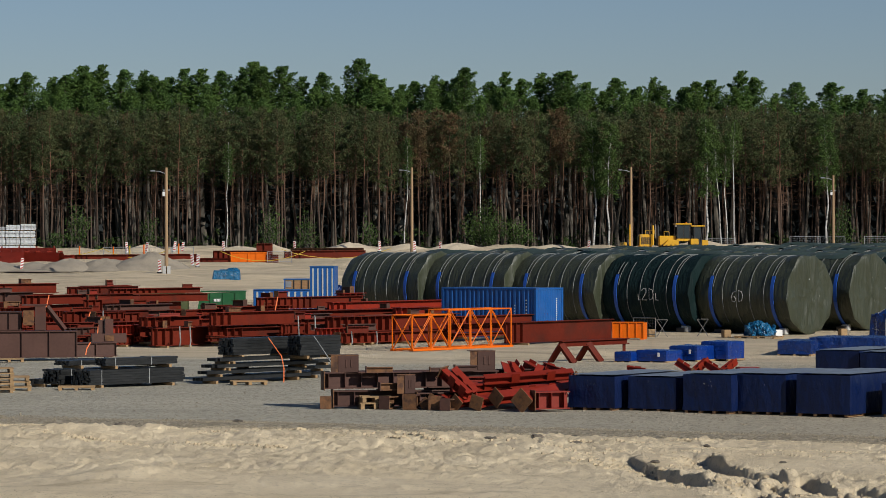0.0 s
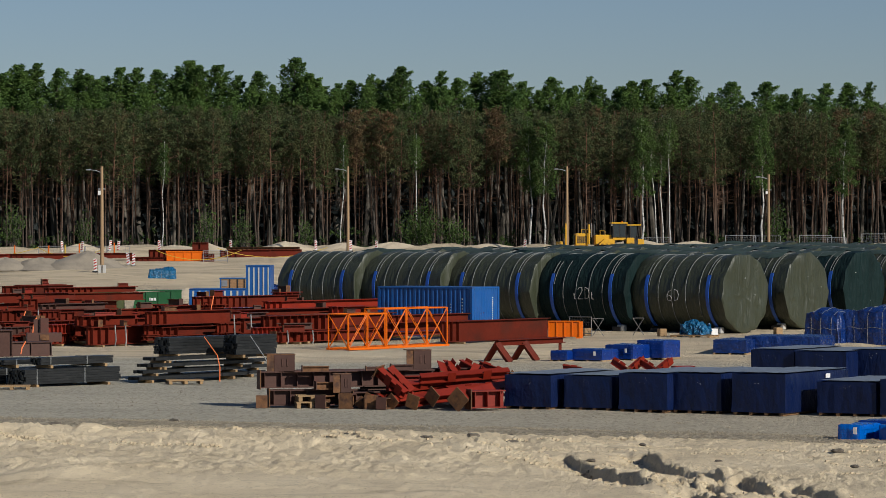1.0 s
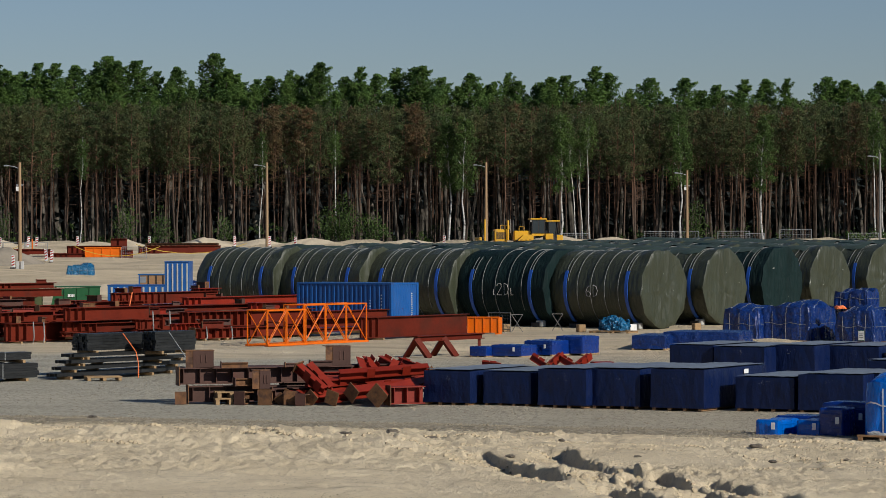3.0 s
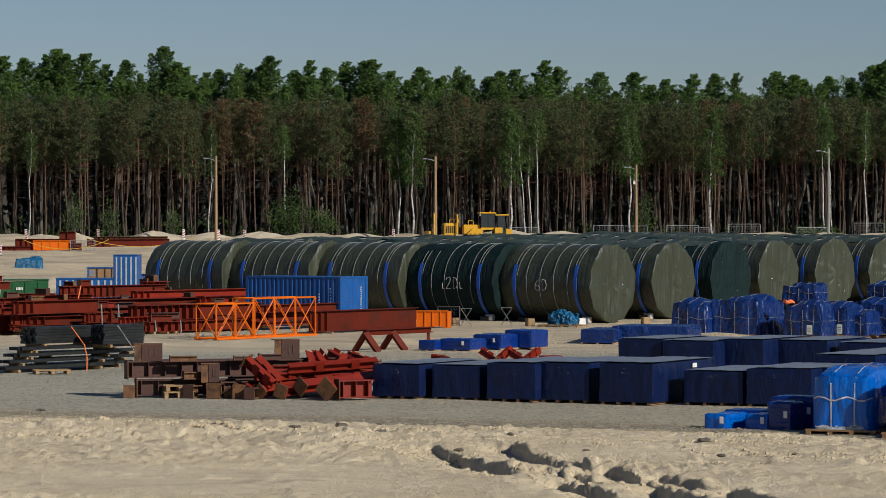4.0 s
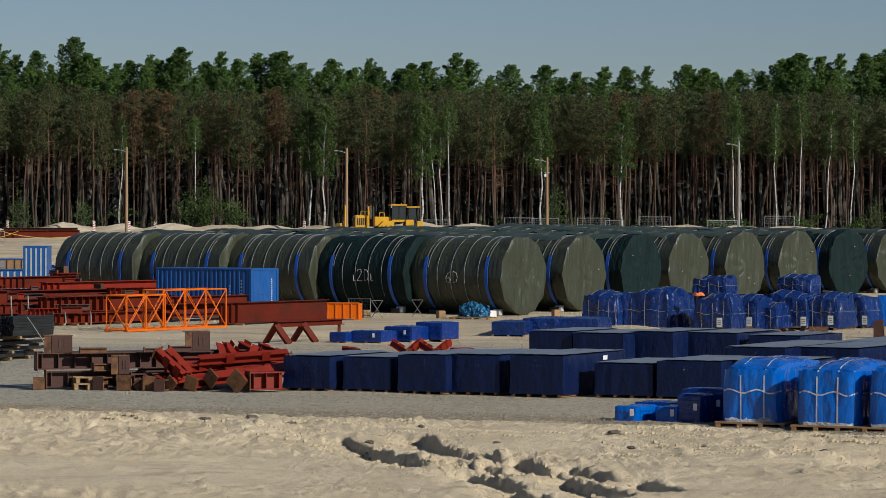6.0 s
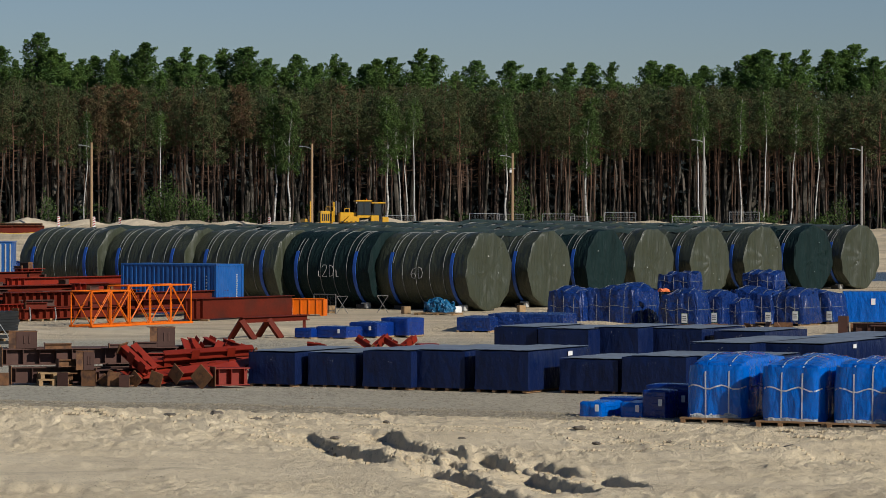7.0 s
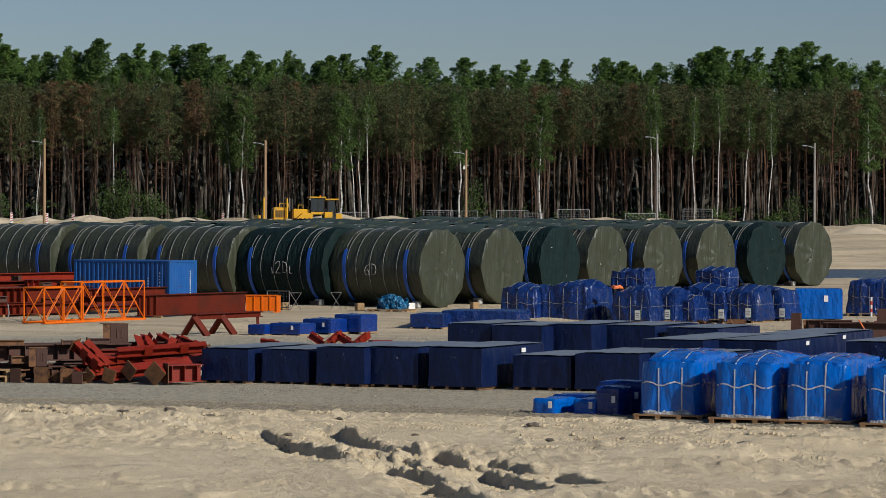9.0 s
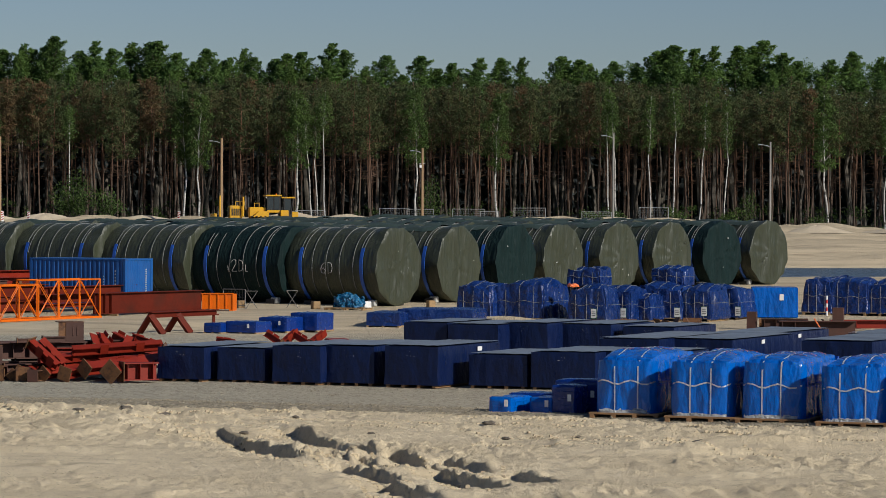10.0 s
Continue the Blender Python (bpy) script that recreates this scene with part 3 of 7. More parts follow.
    c = mix(c, (0.70, 0.595, 0.42, 1), math_("MULTIPLY", on, 0.9))
    c = mix(c, farsand, far)
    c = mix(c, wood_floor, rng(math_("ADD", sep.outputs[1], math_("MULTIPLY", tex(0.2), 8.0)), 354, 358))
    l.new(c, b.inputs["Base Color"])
    bp = n.new("ShaderNodeBump")
    bp.inputs["Strength"].default_value, bp.inputs["Distance"].default_value = 1.0, 0.08
    l.new(math_("ADD", tex(4.0, 8.0, None, 0.72), math_("MULTIPLY", tex(22.0, 5.0, None, 0.75), 0.5)), bp.inputs["Height"])
    l.new(bp.outputs[0], b.inputs["Normal"])
    return m


build_ground()


def scatter(name, n, place, sizes, mat, label, seed):
    """Small angular lumps lying on the ground, too many to count, as one mesh."""
    rng = np.random.RandomState(seed)
    x, y = place(rng, n)
    n = len(x)
    z = relief(x, y)
    s = rng.uniform(sizes[0], sizes[1], n) * (1 + 1.2 * (rng.rand(n) > 0.95))
    base = np.array([(1, 0, 0), (0, 1, 0), (-1, 0, 0), (0, -1, 0), (0, 0, 1), (0, 0, -1)], float)
    v = base[None] * rng.uniform(0.55, 1.3, (n, 6, 1)) * s[:, None, None]
    v[:, :, 2] *= 0.75
    a = rng.uniform(0, 6.28, n)[:, None]
    vx, vy = v[:, :, 0] * np.cos(a) - v[:, :, 1] * np.sin(a), v[:, :, 0] * np.sin(a) + v[:, :, 1] * np.cos(a)
    v = np.stack([vx + x[:, None], vy + y[:, None], v[:, :, 2] + (z + s * 0.25)[:, None]], 2).reshape(-1, 3)
    f = np.array([(0, 1, 4), (1, 2, 4), (2, 3, 4), (3, 0, 4)])
    f = (f[None] + (np.arange(n) * 6)[:, None, None]).reshape(-1, 3)
    me = bpy.data.meshes.new(name)
    me.from_pydata(v.tolist(), [], f.tolist())
    me.materials.append(M[mat])
    return tagged(new(name, me), label, "loose stones", kind="stuff")


def in_sand(rng, n):
    y = rng.uniform(53, 90, n * 4)
    x = y * rng.uniform(-0.16, 0.29, n * 4)
    dense = vnoise(x / 2.5, y, 1.6, 301) * 0.7 + vnoise(x, y, 0.5, 302) * 0.5
    dense = dense + 0.45 * np.clip(0.35 + 1.9 * vnoise(x / 2.2, y, 3.4, 62), 0, 1.2) - 0.25
    ok = (edge_of_gravel(x) - y > -0.2) & (dense > 0.12)
    return x[ok][:n], y[ok][:n]


def in_shoulder(rng, n):
    x = rng.uniform(-14, 24, n * 2)
    d = rng.rand(n * 2) ** 1.6 * 4.2 - 0.4
    return x[:n], (edge_of_gravel(x) + d)[:n]


def in_yard(rng, n):
    y = rng.uniform(80, 120, n * 3)
    x = y * rng.uniform(-0.16, 0.29, n * 3)
    ok = y > edge_of_gravel(x) + 1
    return x[ok][:n], y[ok][:n]


scatter("sand_lumps", 22000, in_sand, (0.005, 0.013), "sandlump", "small crumbs of sand on the sandy ground", 31)
scatter("shoulder_gravel", 24000, in_shoulder, (0.010, 0.024), "gravelstone", "coarse grey gravel along the yard's edge", 32)
scatter("yard_gravel", 8000, in_yard, (0.010, 0.024), "gravelstone", "loose gravel on the storage yard", 33)

def tread_marks():
    """Cleat prints of tyres: rows of small ridges of sand along curved wheel tracks, as one mesh."""
    rng = np.random.RandomState(41)
    c, s_ = math.cos(radians(-27)), math.sin(radians(-27))
    P, A, L = [], [], []

    def row(px, py, step, length):
        seg = np.hypot(np.diff(px), np.diff(py))
        at = np.concatenate([[0], np.cumsum(seg)])
        q = np.arange(0, at[-1], step)
        x, y = np.interp(q, at, px), np.interp(q, at, py)
        a = np.arctan2(np.gradient(y), np.gradient(x))
        ok = rng.rand(len(q)) < 0.93
        P.append(np.stack([x, y], 1)[ok] + rng.randn(ok.sum(), 2) * 0.006)
        A.append(a[ok])
        L.append(np.full(ok.sum(), length))

    for v0, wd, sd in TYRE_BANDS:
        U = np.arange(-50, 10, 0.25)
        V = v0 + 0.45 * vnoise(U, U * 0 + sd, 7.0, 80 + sd)
        on = 0.5 + 1.2 * vnoise(U, U * 0 + sd, 9.0, 90 + sd) > 0
        for side in (-1, 1):
            x, y = (U * c - (V + side * wd * 0.75) * s_), (U * s_ + (V + side * wd * 0.75) * c)
            cut = np.flatnonzero(np.diff(on.astype(int))) + 1
            for xs, ys, keep in zip(np.split(x, cut), np.split(y, cut), np.split(on, cut)):
                if keep[0] and len(xs) > 3:
                    row(xs, ys, 0.11, wd * 0.28)
    for i, (x0, y0, x1, y1, wid, dep) in enumerate(RUTS):
        t = np.linspace(-0.25, 1.15, 24)
        bend = 0.25 * np.sin(t * 3 + i)
        for off in (-wid / 2 - 0.35, -wid / 2 + 0.05):
            row(x0 + (x1 - x0) * t + off + bend, y0 + (y1 - y0) * t, 0.22, 0.045)
    for x0, y0, x1, y1 in ((1.2, 72.5, 4.6, 68.0), (2.4, 73.0, 5.2, 66.5), (9.8, 71.0, 14.5, 62.0), (10.6, 71.0, 15.3, 62.0)):
        t = np.linspace(0, 1, 30)
        row(x0 + (x1 - x0) * t + 0.4 * np.sin(t * 4), y0 + (y1 - y0) * t, 0.18, 0.045)
    P, A, L = np.concatenate(P), np.concatenate(A), np.concatenate(L)
    ok = edge_of_gravel(P[:, 0]) - P[:, 1] > 1.3
    P, A, L = P[ok], A[ok], L[ok]
    n = len(P)
    z = relief(P[:, 0], P[:, 1])
    hgt = rng.uniform(0.012, 0.028, n)
    w = rng.uniform(0.022, 0.036, n)
    fx, fy = np.cos(A), np.sin(A)
    v = []
    for du, dv, dz in ((-1, -1, 0), (1, -1, 0), (1, 1, 0), (-1, 1, 0), (-0.4, -0.8, 1), (0.4, -0.8, 1), (0.4, 0.8, 1), (-0.4, 0.8, 1)):
        v.append(np.stack([P[:, 0] + fx * du * w - fy * dv * L, P[:, 1] + fy * du * w + fx * dv * L, z + dz * hgt - (1 - dz) * 0.03], 1))
    v = np.stack(v, 1).reshape(-1, 3)
    f = np.array([(4, 5, 6, 7), (0, 1, 5, 4), (1, 2, 6, 5), (2, 3, 7, 6), (3, 0, 4, 7)])
    f = (f[None] + (np.arange(n) * 8)[:, None, None]).reshape(-1, 4)
    me = bpy.data.meshes.new("tread_marks")
    me.from_pydata(v.tolist(), [], f.tolist())
    me.materials.append(M["sandtread"])
    tagged(new("tread_marks", me), "tyre tread prints pressed into the pale sand", "tyre tracks", kind="stuff")


tread_marks()

# the pond behind the tanks
bm = bmesh.new()
bmesh.ops.create_grid(bm, x_segments=2, y_segments=2, size=1)
for v in bm.verts:
    v.co = Vector((95 + v.co.x * 48, 262 + v.co.y * 32, 0.0))
water_mat = material("pond_water", (0.07, 0.11, 0.15), 0.30, vary=0.1, bump=1.0, bump_scale=1.2, bump_distance=0.05, stretch=(0.4, 1.5, 1))
pond = part("water", bm, water_mat)
pond.location.z = 0.02
tagged(pond, "calm grey-blue pond below a sand bank", "water", kind="structure")


# ---- the wood ----
def cards(name, centres, sizes, mat, seed, flat=0.0, slim=0.75):
    """Many small pointed leaf clumps, facing all ways, as one mesh; slim for needles."""
    rng = np.random.RandomState(seed)
    n = len(centres)
    a = rng.randn(n, 3)
    a /= np.linalg.norm(a, axis=1)[:, None]
    b = np.cross(a, rng.randn(n, 3))
    b /= np.linalg.norm(b, axis=1)[:, None]
    a[:, 2] *= 1 - flat
    s = np.asarray(sizes)[:, None]
    r = lambda: (0.6 + 0.8 * rng.rand(n, 1))
    v = np.stack([centres + a * s * 1.5 * r(), centres - a * s * 0.6 + b * s * slim * r(), centres - a * s * 0.6 - b * s * slim * r()], 1).reshape(-1, 3)
    me = bpy.data.meshes.new(name)
    me.from_pydata(v.tolist(), [], np.arange(n * 3).reshape(-1, 3).tolist())
    me.materials.append(M[mat])
    return me


def bent(h, lean, seed, k=6):
    rng = np.random.RandomState(seed)
    p = [Vector((0, 0, -0.6))]
    off = rng.randn(2) * 0.1
    for i in range(1, k + 1):
        off = off + rng.randn(2) * lean
        p.append(Vector((off[0], off[1], h * i / k)))
    return p


def along(pts, z):
    h = pts[-1].z
    for a, b in zip(pts, pts[1:]):
        if z <= b.z:
            return a.lerp(b, (z - a.z) / (b.z - a.z))
    return pts[-1]


def pine_meshes(seed, h, brown=False, low=0.5, n=1750, wide=1.0, dead=18):
    """A slender pine: bare trunk, dead twigs, and a crown of tufts at the ends of rising branches."""
    rng = np.random.RandomState(seed)
    pts = bent(h, 0.10, seed)
    bm = polytube(pts, [0.105 - 0.08 * i / 6 for i in range(7)], 6)
    C, S = [], []
    for i in range(dead):
        z = h * rng.uniform(0.28, low + 0.12)
        a = rng.uniform(0, 6.28)
        p = along(pts, z)
        ln = rng.uniform(0.5, 1.7) * wide
        add_tube(bm, p, p + Vector((math.cos(a) * ln, math.sin(a) * ln, rng.uniform(-0.1, 0.35) * ln)), 0.022, 0.008, 3, False)
    limbs = 30
    for i in range(limbs):
        u = i / (limbs - 1)
        z = h * (low + (0.97 - low) * u)
        a = i * 2.4 + rng.uniform(-0.5, 0.5)
        ln = wide * (1.75 * (1 - u) ** 0.55 + 0.35) * rng.uniform(0.5, 1.1) * (0.5 + 0.5 * min(1, u * 4))
        p = along(pts, z)
        tip = p + Vector((math.cos(a) * ln, math.sin(a) * ln, ln * rng.uniform(0.15, 0.7)))
        add_tube(bm, p, tip, 0.03 * (1.1 - u), 0.010, 4, False)
        for f in (0.45, 0.72, 1.0):
            k = max(8, int(n / limbs / 3))
            q = rng.randn(k, 3)
            q /= np.linalg.norm(q, axis=1)[:, None]
            c0 = np.array(p.lerp(tip, f)) + rng.randn(3) * 0.16
            C.append(c0 + q * (rng.rand(k, 1) ** 0.5) * rng.uniform(0.30, 0.52) * [1.0, 1.0, 0.75])
            S.append(rng.uniform(0.08, 0.19, k))
    trunk = to_mesh("trunk", bm, "pinebark", True)
    return trunk, cards("crown", np.concatenate(C), np.concatenate(S), "needles_brown" if brown else "needles", seed, slim=0.34)


def birch_meshes(seed, h, low=0.40, spread=1.5, n=5400, thick=0.13):
    """A birch: a thin white trunk, steep fine limbs and hanging sprays of small leaves."""
    rng = np.random.RandomState(seed)
    pts = bent(h, 0.17, seed)
    bm = polytube(pts, [thick - (thick - 0.02) * i / 6 for i in range(7)], 6)
    C, S = [], []
    limbs = 34
    for i in range(limbs):
        u = i / (limbs - 1)
        z = h * (low + (0.96 - low) * u)
        a = i * 2.4 + rng.uniform(-0.6, 0.6)
        ln = spread * (0.45 + 0.9 * math.sin(math.pi * min(1, 0.12 + u * 0.75))) * rng.uniform(0.5, 1.1) * (1 - 0.5 * u)
        p = along(pts, z)
        mid = p + Vector((math.cos(a) * ln * 0.6, math.sin(a) * ln * 0.6, ln * 0.8))
        tip = mid + Vector((math.cos(a) * ln * 0.5, math.sin(a) * ln * 0.5, -ln * rng.uniform(-0.2, 0.6)))
        add_tube(bm, p, mid, 0.018, 0.010, 4, False)
        k = int(n / limbs)
        f = rng.uniform(-0.5, 1, (k, 1))
        c = np.array(mid)[None] * (1 - f) + np.array(tip)[None] * f + rng.randn(k, 3) * [0.24, 0.24, 0.22] - [0, 0, 0.3] * rng.rand(k, 1)
        C.append(c)
        S.append(rng.uniform(0.05, 0.13, k))
    trunk = to_mesh("trunk", bm, "birchbark", True)
    return trunk, cards("crown", np.concatenate(C), np.concatenate(S), "leaves", seed)


def broadleaf_meshes(seed, h, n=3300, spread=2.4, airy=0.0):
    """A tall leafy tree: limbs rise steeply from the trunk, each ending in pointed sprays of leaves."""
    rng = np.random.RandomState(seed)
    pts = bent(h * 0.97, 0.20, seed)
    bm = polytube(pts, [0.24 - 0.21 * i / 6 for i in range(7)], 6)
    C, S = [], []
    limbs = 38
    for i in range(limbs):
        u = (i / (limbs - 1)) ** 0.85
        z = h * (0.48 + 0.46 * u)
        a = i * 2.4 + rng.uniform(-0.6, 0.6)
        ln = (spread * (1.0 - u) ** 0.6 + 0.3) * rng.uniform(0.5, 1.15)
        p = along(pts, z)
        tip = p + Vector((math.cos(a) * ln, math.sin(a) * ln, ln * rng.uniform(0.3, 1.0) + 0.5 * u))
        tip.z = min(tip.z, h * (1.0 - 0.10 * (ln / spread) - 0.04 * rng.rand() * (u < 0.97)))
        tip.x += 0.25 * (tip.z / h) ** 4
        add_tube(bm, p, tip, 0.06 * (1.25 - u), 0.012, 4, False)
        k = int(n / limbs * rng.uniform(0.7, 1.3))
        f = rng.rand(k, 1) ** 0.7
        r = (0.85 - 0.62 * f ** 2) * rng.uniform(0.75, 1.2) * (1 - 0.35 * airy) * (1 - 0.45 * u)
        q = rng.randn(k, 3)
        q /= np.linalg.norm(q, axis=1)[:, None]
        c = np.array(p)[None] * (1 - f) + np.array(tip)[None] * f + q * r * (rng.rand(k, 1) ** 0.5) + [0, 0, 0.1]
        C.append(c)
        S.append(rng.uniform(0.07, 0.17, k))
    k = int(n * 0.4 * (1 - airy))
    u = rng.rand(k, 1) ** 0.8
    q = rng.randn(k, 3) * [1, 1, 0]
    q /= np.linalg.norm(q, axis=1)[:, None]
    top = np.array(pts[-1])
    C.append(q * spread * (1.02 - u) ** 0.6 * rng.rand(k, 1) ** 0.4 * [0.95, 0.95, 0] + top * [1, 1, 0] + [0, 0, 1] * (h * (0.55 + 0.43 * u)))
    S.append(rng.uniform(0.07, 0.17, k))
    trunk = to_mesh("trunk", bm, "leafbark", True)
    return trunk, cards("crown", np.concatenate(C), np.concatenate(S), "leaves_dark", seed, slim=0.6)


def tree(name, meshes, x, y, turn, scale, label, category, group):
    t = thing(name, pose(x, y, ground_at(x, y), 0, 0, turn), label, category, group)
    t.scale = scale if isinstance(scale, tuple) else (scale, scale, scale)
    part("trunk", meshes[0], None, t)
    part("crown", meshes[1], None, t)
    return t


def shrub(x, y, r, h, seed, n=700, leaf="leaves"):
    """A leafy bush: thin stems that fan out, sprays of leaves along them."""
    rng = np.random.RandomState(seed)
    t = thing("shrub", pose(x, y, ground_at(x, y)), "leafy green shrub at the foot of the wood", "shrub", "shrubs at the wood's edge")
    bm = bmesh.new()
    C = []
    stems = 14
    for i in range(stems):
        a = i * 2.4
        q = math.sqrt((i + 0.5) / stems)
        tip = Vector((math.cos(a) * r * q, math.sin(a) * r * q, h * rng.uniform(0.55, 1.0) * (1 - 0.35 * q * q)))
        add_tube(bm, (0, 0, -0.3), tip, 0.04, 0.01, 4, False)
        k = n // stems
        f = rng.uniform(0.25, 1.0, (k, 1))
        C.append(np.array(tip)[None] * f + rng.randn(k, 3) * [0.30, 0.30, 0.24] * (0.5 + r * 0.25))
    part("stem", bm, "leafbark", t)
    c = np.concatenate(C)
    c[:, 2] = np.maximum(c[:, 2], 0.05)
    part("leaves", cards("leaves", c, rng.uniform(0.06, 0.15, len(c)), leaf, seed), None, t)


# x and height of the tops that stand out against the sky
TOPS_WEST = (
    (-58.5, 25.9), (-55.9, 25.5), (-54.6, 26.4), (-53.2, 27.0), (-50.9, 26.4), (-49.4, 26.2), (-48.1, 26.6), (-45.8, 28.0), (-44.2, 26.9), (-43.1, 28.0), (-41.1, 27.3), (-39.3, 27.3),
    (-37.5, 26.5), (-36.0, 25.8), (-33.5, 26.4), (-32.1, 27.4), (-30.3, 27.4), (-28.5, 27.3), (-26.9, 26.7), (-25.4, 28.5), (-23.4, 27.6), (-22.2, 27.5), (-19.4, 27.8), (-17.8, 26.5),
    (-15.3, 26.9), (-12.9, 25.3), (-10.9, 28.7), (-9.7, 26.5), (-8.2, 26.3), (-6.8, 25.8), (-5.0, 25.4), (-3.5, 25.8), (-1.9, 26.5), (-0.6, 25.8), (1.8, 27.4), (3.0, 26.5))
TOPS_MIDDLE = (
    (7.0, 25.7), (8.4, 27.0), (9.9, 26.1), (11.7, 27.0), (14.6, 27.0), (15.7, 26.9), (16.7, 25.0), (19.3, 25.5), (20.7, 24.4), (22.3, 26.1), (26.1, 26.4), (28.0, 25.3),
    (31.2, 25.6), (32.7, 25.0), (35.3, 25.8), (38.6, 27.0), (39.7, 26.3), (42.1, 24.2), (45.3, 25.7), (48.9, 25.5), (52.5, 23.9), (54.7, 24.6), (57.4, 25.3))
TOPS_EAST = (
    (60.4, 25.5), (61.6, 25.5), (67.4, 25.7), (69.3, 25.2), (70.5, 24.7), (72.6, 24.5), (74.0, 24.1), (75.4, 25.2), (77.1, 24.9), (79.7, 26.5), (81.2, 27.2), (83.7, 26.8),
    (86.4, 26.8), (88.3, 27.2), (91.0, 27.3), (92.5, 27.1), (94.0, 28.2), (96.6, 26.3), (98.3, 25.7), (100.8, 25.4), (103.8, 25.6), (106.5, 26.7), (109.7, 26.2), (112.2, 26.2))


def forest():
    rng = np.random.RandomState(11)
    pines = [pine_meshes(100 + i, rng.uniform(15.0, 16.6), low=0.46 + 0.026 * i) for i in range(8)]
    brown = [pine_meshes(200 + i, rng.uniform(15.0, 16.2), brown=True, low=rng.uniform(0.52, 0.64)) for i in range(3)]
    grand = [pine_meshes(250 + i, 16.6, low=0.44, wide=1.35, n=3000, dead=34) for i in range(2)]
    birches = [birch_meshes(300 + i, rng.uniform(14.5, 16.0), spread=(1.6, 1.2, 1.7, 1.3, 1.5)[i]) for i in range(5)]
    birches += [birch_meshes(320 + i, 15.5, low=(0.62, 0.55, 0.68)[i], spread=0.9, n=1500, thick=0.095) for i in range(3)]
    broad = [broadleaf_meshes(400 + i, 21.0, spread=(2.5, 2.0, 2.3, 1.7, 2.6, 2.1, 1.6)[i], airy=(0, 0.3, 0, 0.6, 0, 0.2, 0.8)[i]) for i in range(7)]
    # the front of the wood, tree by tree
    for i in range(215):
        x = -70 + i * 0.87 + rng.uniform(-0.7, 0.7)
        y = 364 + rng.uniform(0, 10) - 0.06 * (x - 20)
        dry = rng.rand() < (0.42 if -8 < x < 20 else 0.10 if -34 < x < 60 else 0.04)
        tree("pine_tree", (brown if dry else pines)[rng.randint(3 if dry else 8) if x < 58 or dry else rng.randint(4, 8)], x, y, rng.uniform(0, 360), rng.uniform(0.90, 1.06),
             "tall slender pine with dry brown needles" if dry else "tall slender pine with a dark green crown", "pine tree", "trees of the wood")
    for i, (x, s) in enumerate(((-45.3, 1.0), (-30.5, 1.02), (-19.0, 0.98), (10.4, 0.97), (23.6, 1.02), (38.5, 1.0), (76.8, 1.02), (86.3, 1.06))):
        tree("pine_tree", grand[i % 2], x, 361.0 - 0.06 * (x - 20), 40 + 70 * i, s, "large pine with bare lower branches and a broad crown", "pine tree", "trees of the wood")
    for i, (x, w) in enumerate(((-25.0, .8), (-4.4, .85), (4.3, .85), (17.1, 1.0), (18.8, .97), (29.7, 1.0), (31.7, .9), (32.3, .86), (33.2, .96), (43.5, 1.02), (53.0, 1.0), (65.9, 1.0), (66.8, .9), (70.5, .95), (73.0, 1.0),
                                (76.0, .92), (79.0, .95), (91.2, 1.06), (97.5, .9), (108, 1))):
        tree("birch_tree", birches[5 + i % 3 if w < 0.97 or 60 < x < 80 else i % 5], x, 360.0 + rng.uniform(-0.8, 0.8) - 0.06 * (x - 20), rng.uniform(0, 360), w,
             "birch with a white trunk and light green leaves", "birch tree", "birches at the wood's edge")
    # taller leafy trees standing behind the pines: those that stand out, then the lower ones between
    for i, (x, top) in enumerate(TOPS_WEST + TOPS_MIDDLE + TOPS_EAST):
        y = 405 + rng.uniform(-2, 2)
        s = (top - ground_at(x, y)) / 21.0 * 1.005
        w = s * rng.uniform(1.3, 1.8)
        tree("broadleaf_tree", broad[(i * 5) % 7], x, y, rng.uniform(-25, 25), (w, w, s), "tall leafy tree with a full green crown", "broadleaf tree", "leafy trees behind the pines")
    for i in range(86):
        x = -84 + i * 2.4 + rng.uniform(-0.8, 0.8)
        y = 400 + rng.uniform(-3, 3)
        s = rng.uniform(0.90, 1.0) - (0.07 if x > 40 and x < 78 else 0)
        tree("broadleaf_tree", broad[rng.randint(3)], x, y, rng.uniform(0, 360), (1.05, 1.05, s), "tall leafy tree with a full green crown", "broadleaf tree", "leafy trees behind the pines")
    for i, (x, y, r, h, n) in enumerate(((4.6, 358.5, 3.0, 6.6, 2600), (8.4, 359, 1.9, 4.4, 1000), (-41.5, 360, 1.6, 6.5, 800), (-44.0, 360, 1.2, 3.0, 400), (-19.6, 360, 1.5, 6.0, 700), (-15.5, 360, 1.3, 5.0, 600), (-33.6, 361, 1.3, 5.0, 500), (-8.5, 360, 1.2, 4.5, 500),
                                         (23.0, 360, 0.8, 1.6, 250), (45.2, 359, 1.4, 6.2, 900), (-54, 360, 1.4, 4.0, 500), (66.0, 357, 1.6, 2.0, 600), (63.2, 357, 1.2, 1.8, 450), (73.6, 356, 1.2, 1.8, 450), (79.4, 356, 1.7, 2.2, 700), (81.6, 356, 1.3, 5.5, 500), (89.4, 355, 1.3, 1.9, 450), (101.5, 355, 1.8, 2.0, 600))):
        shrub(x, y, r, h, 500 + i, n)
    # the deep rest of the wood, uncounted
    src = pines + brown
    vs, fs, mats, base = [], [], [], 0
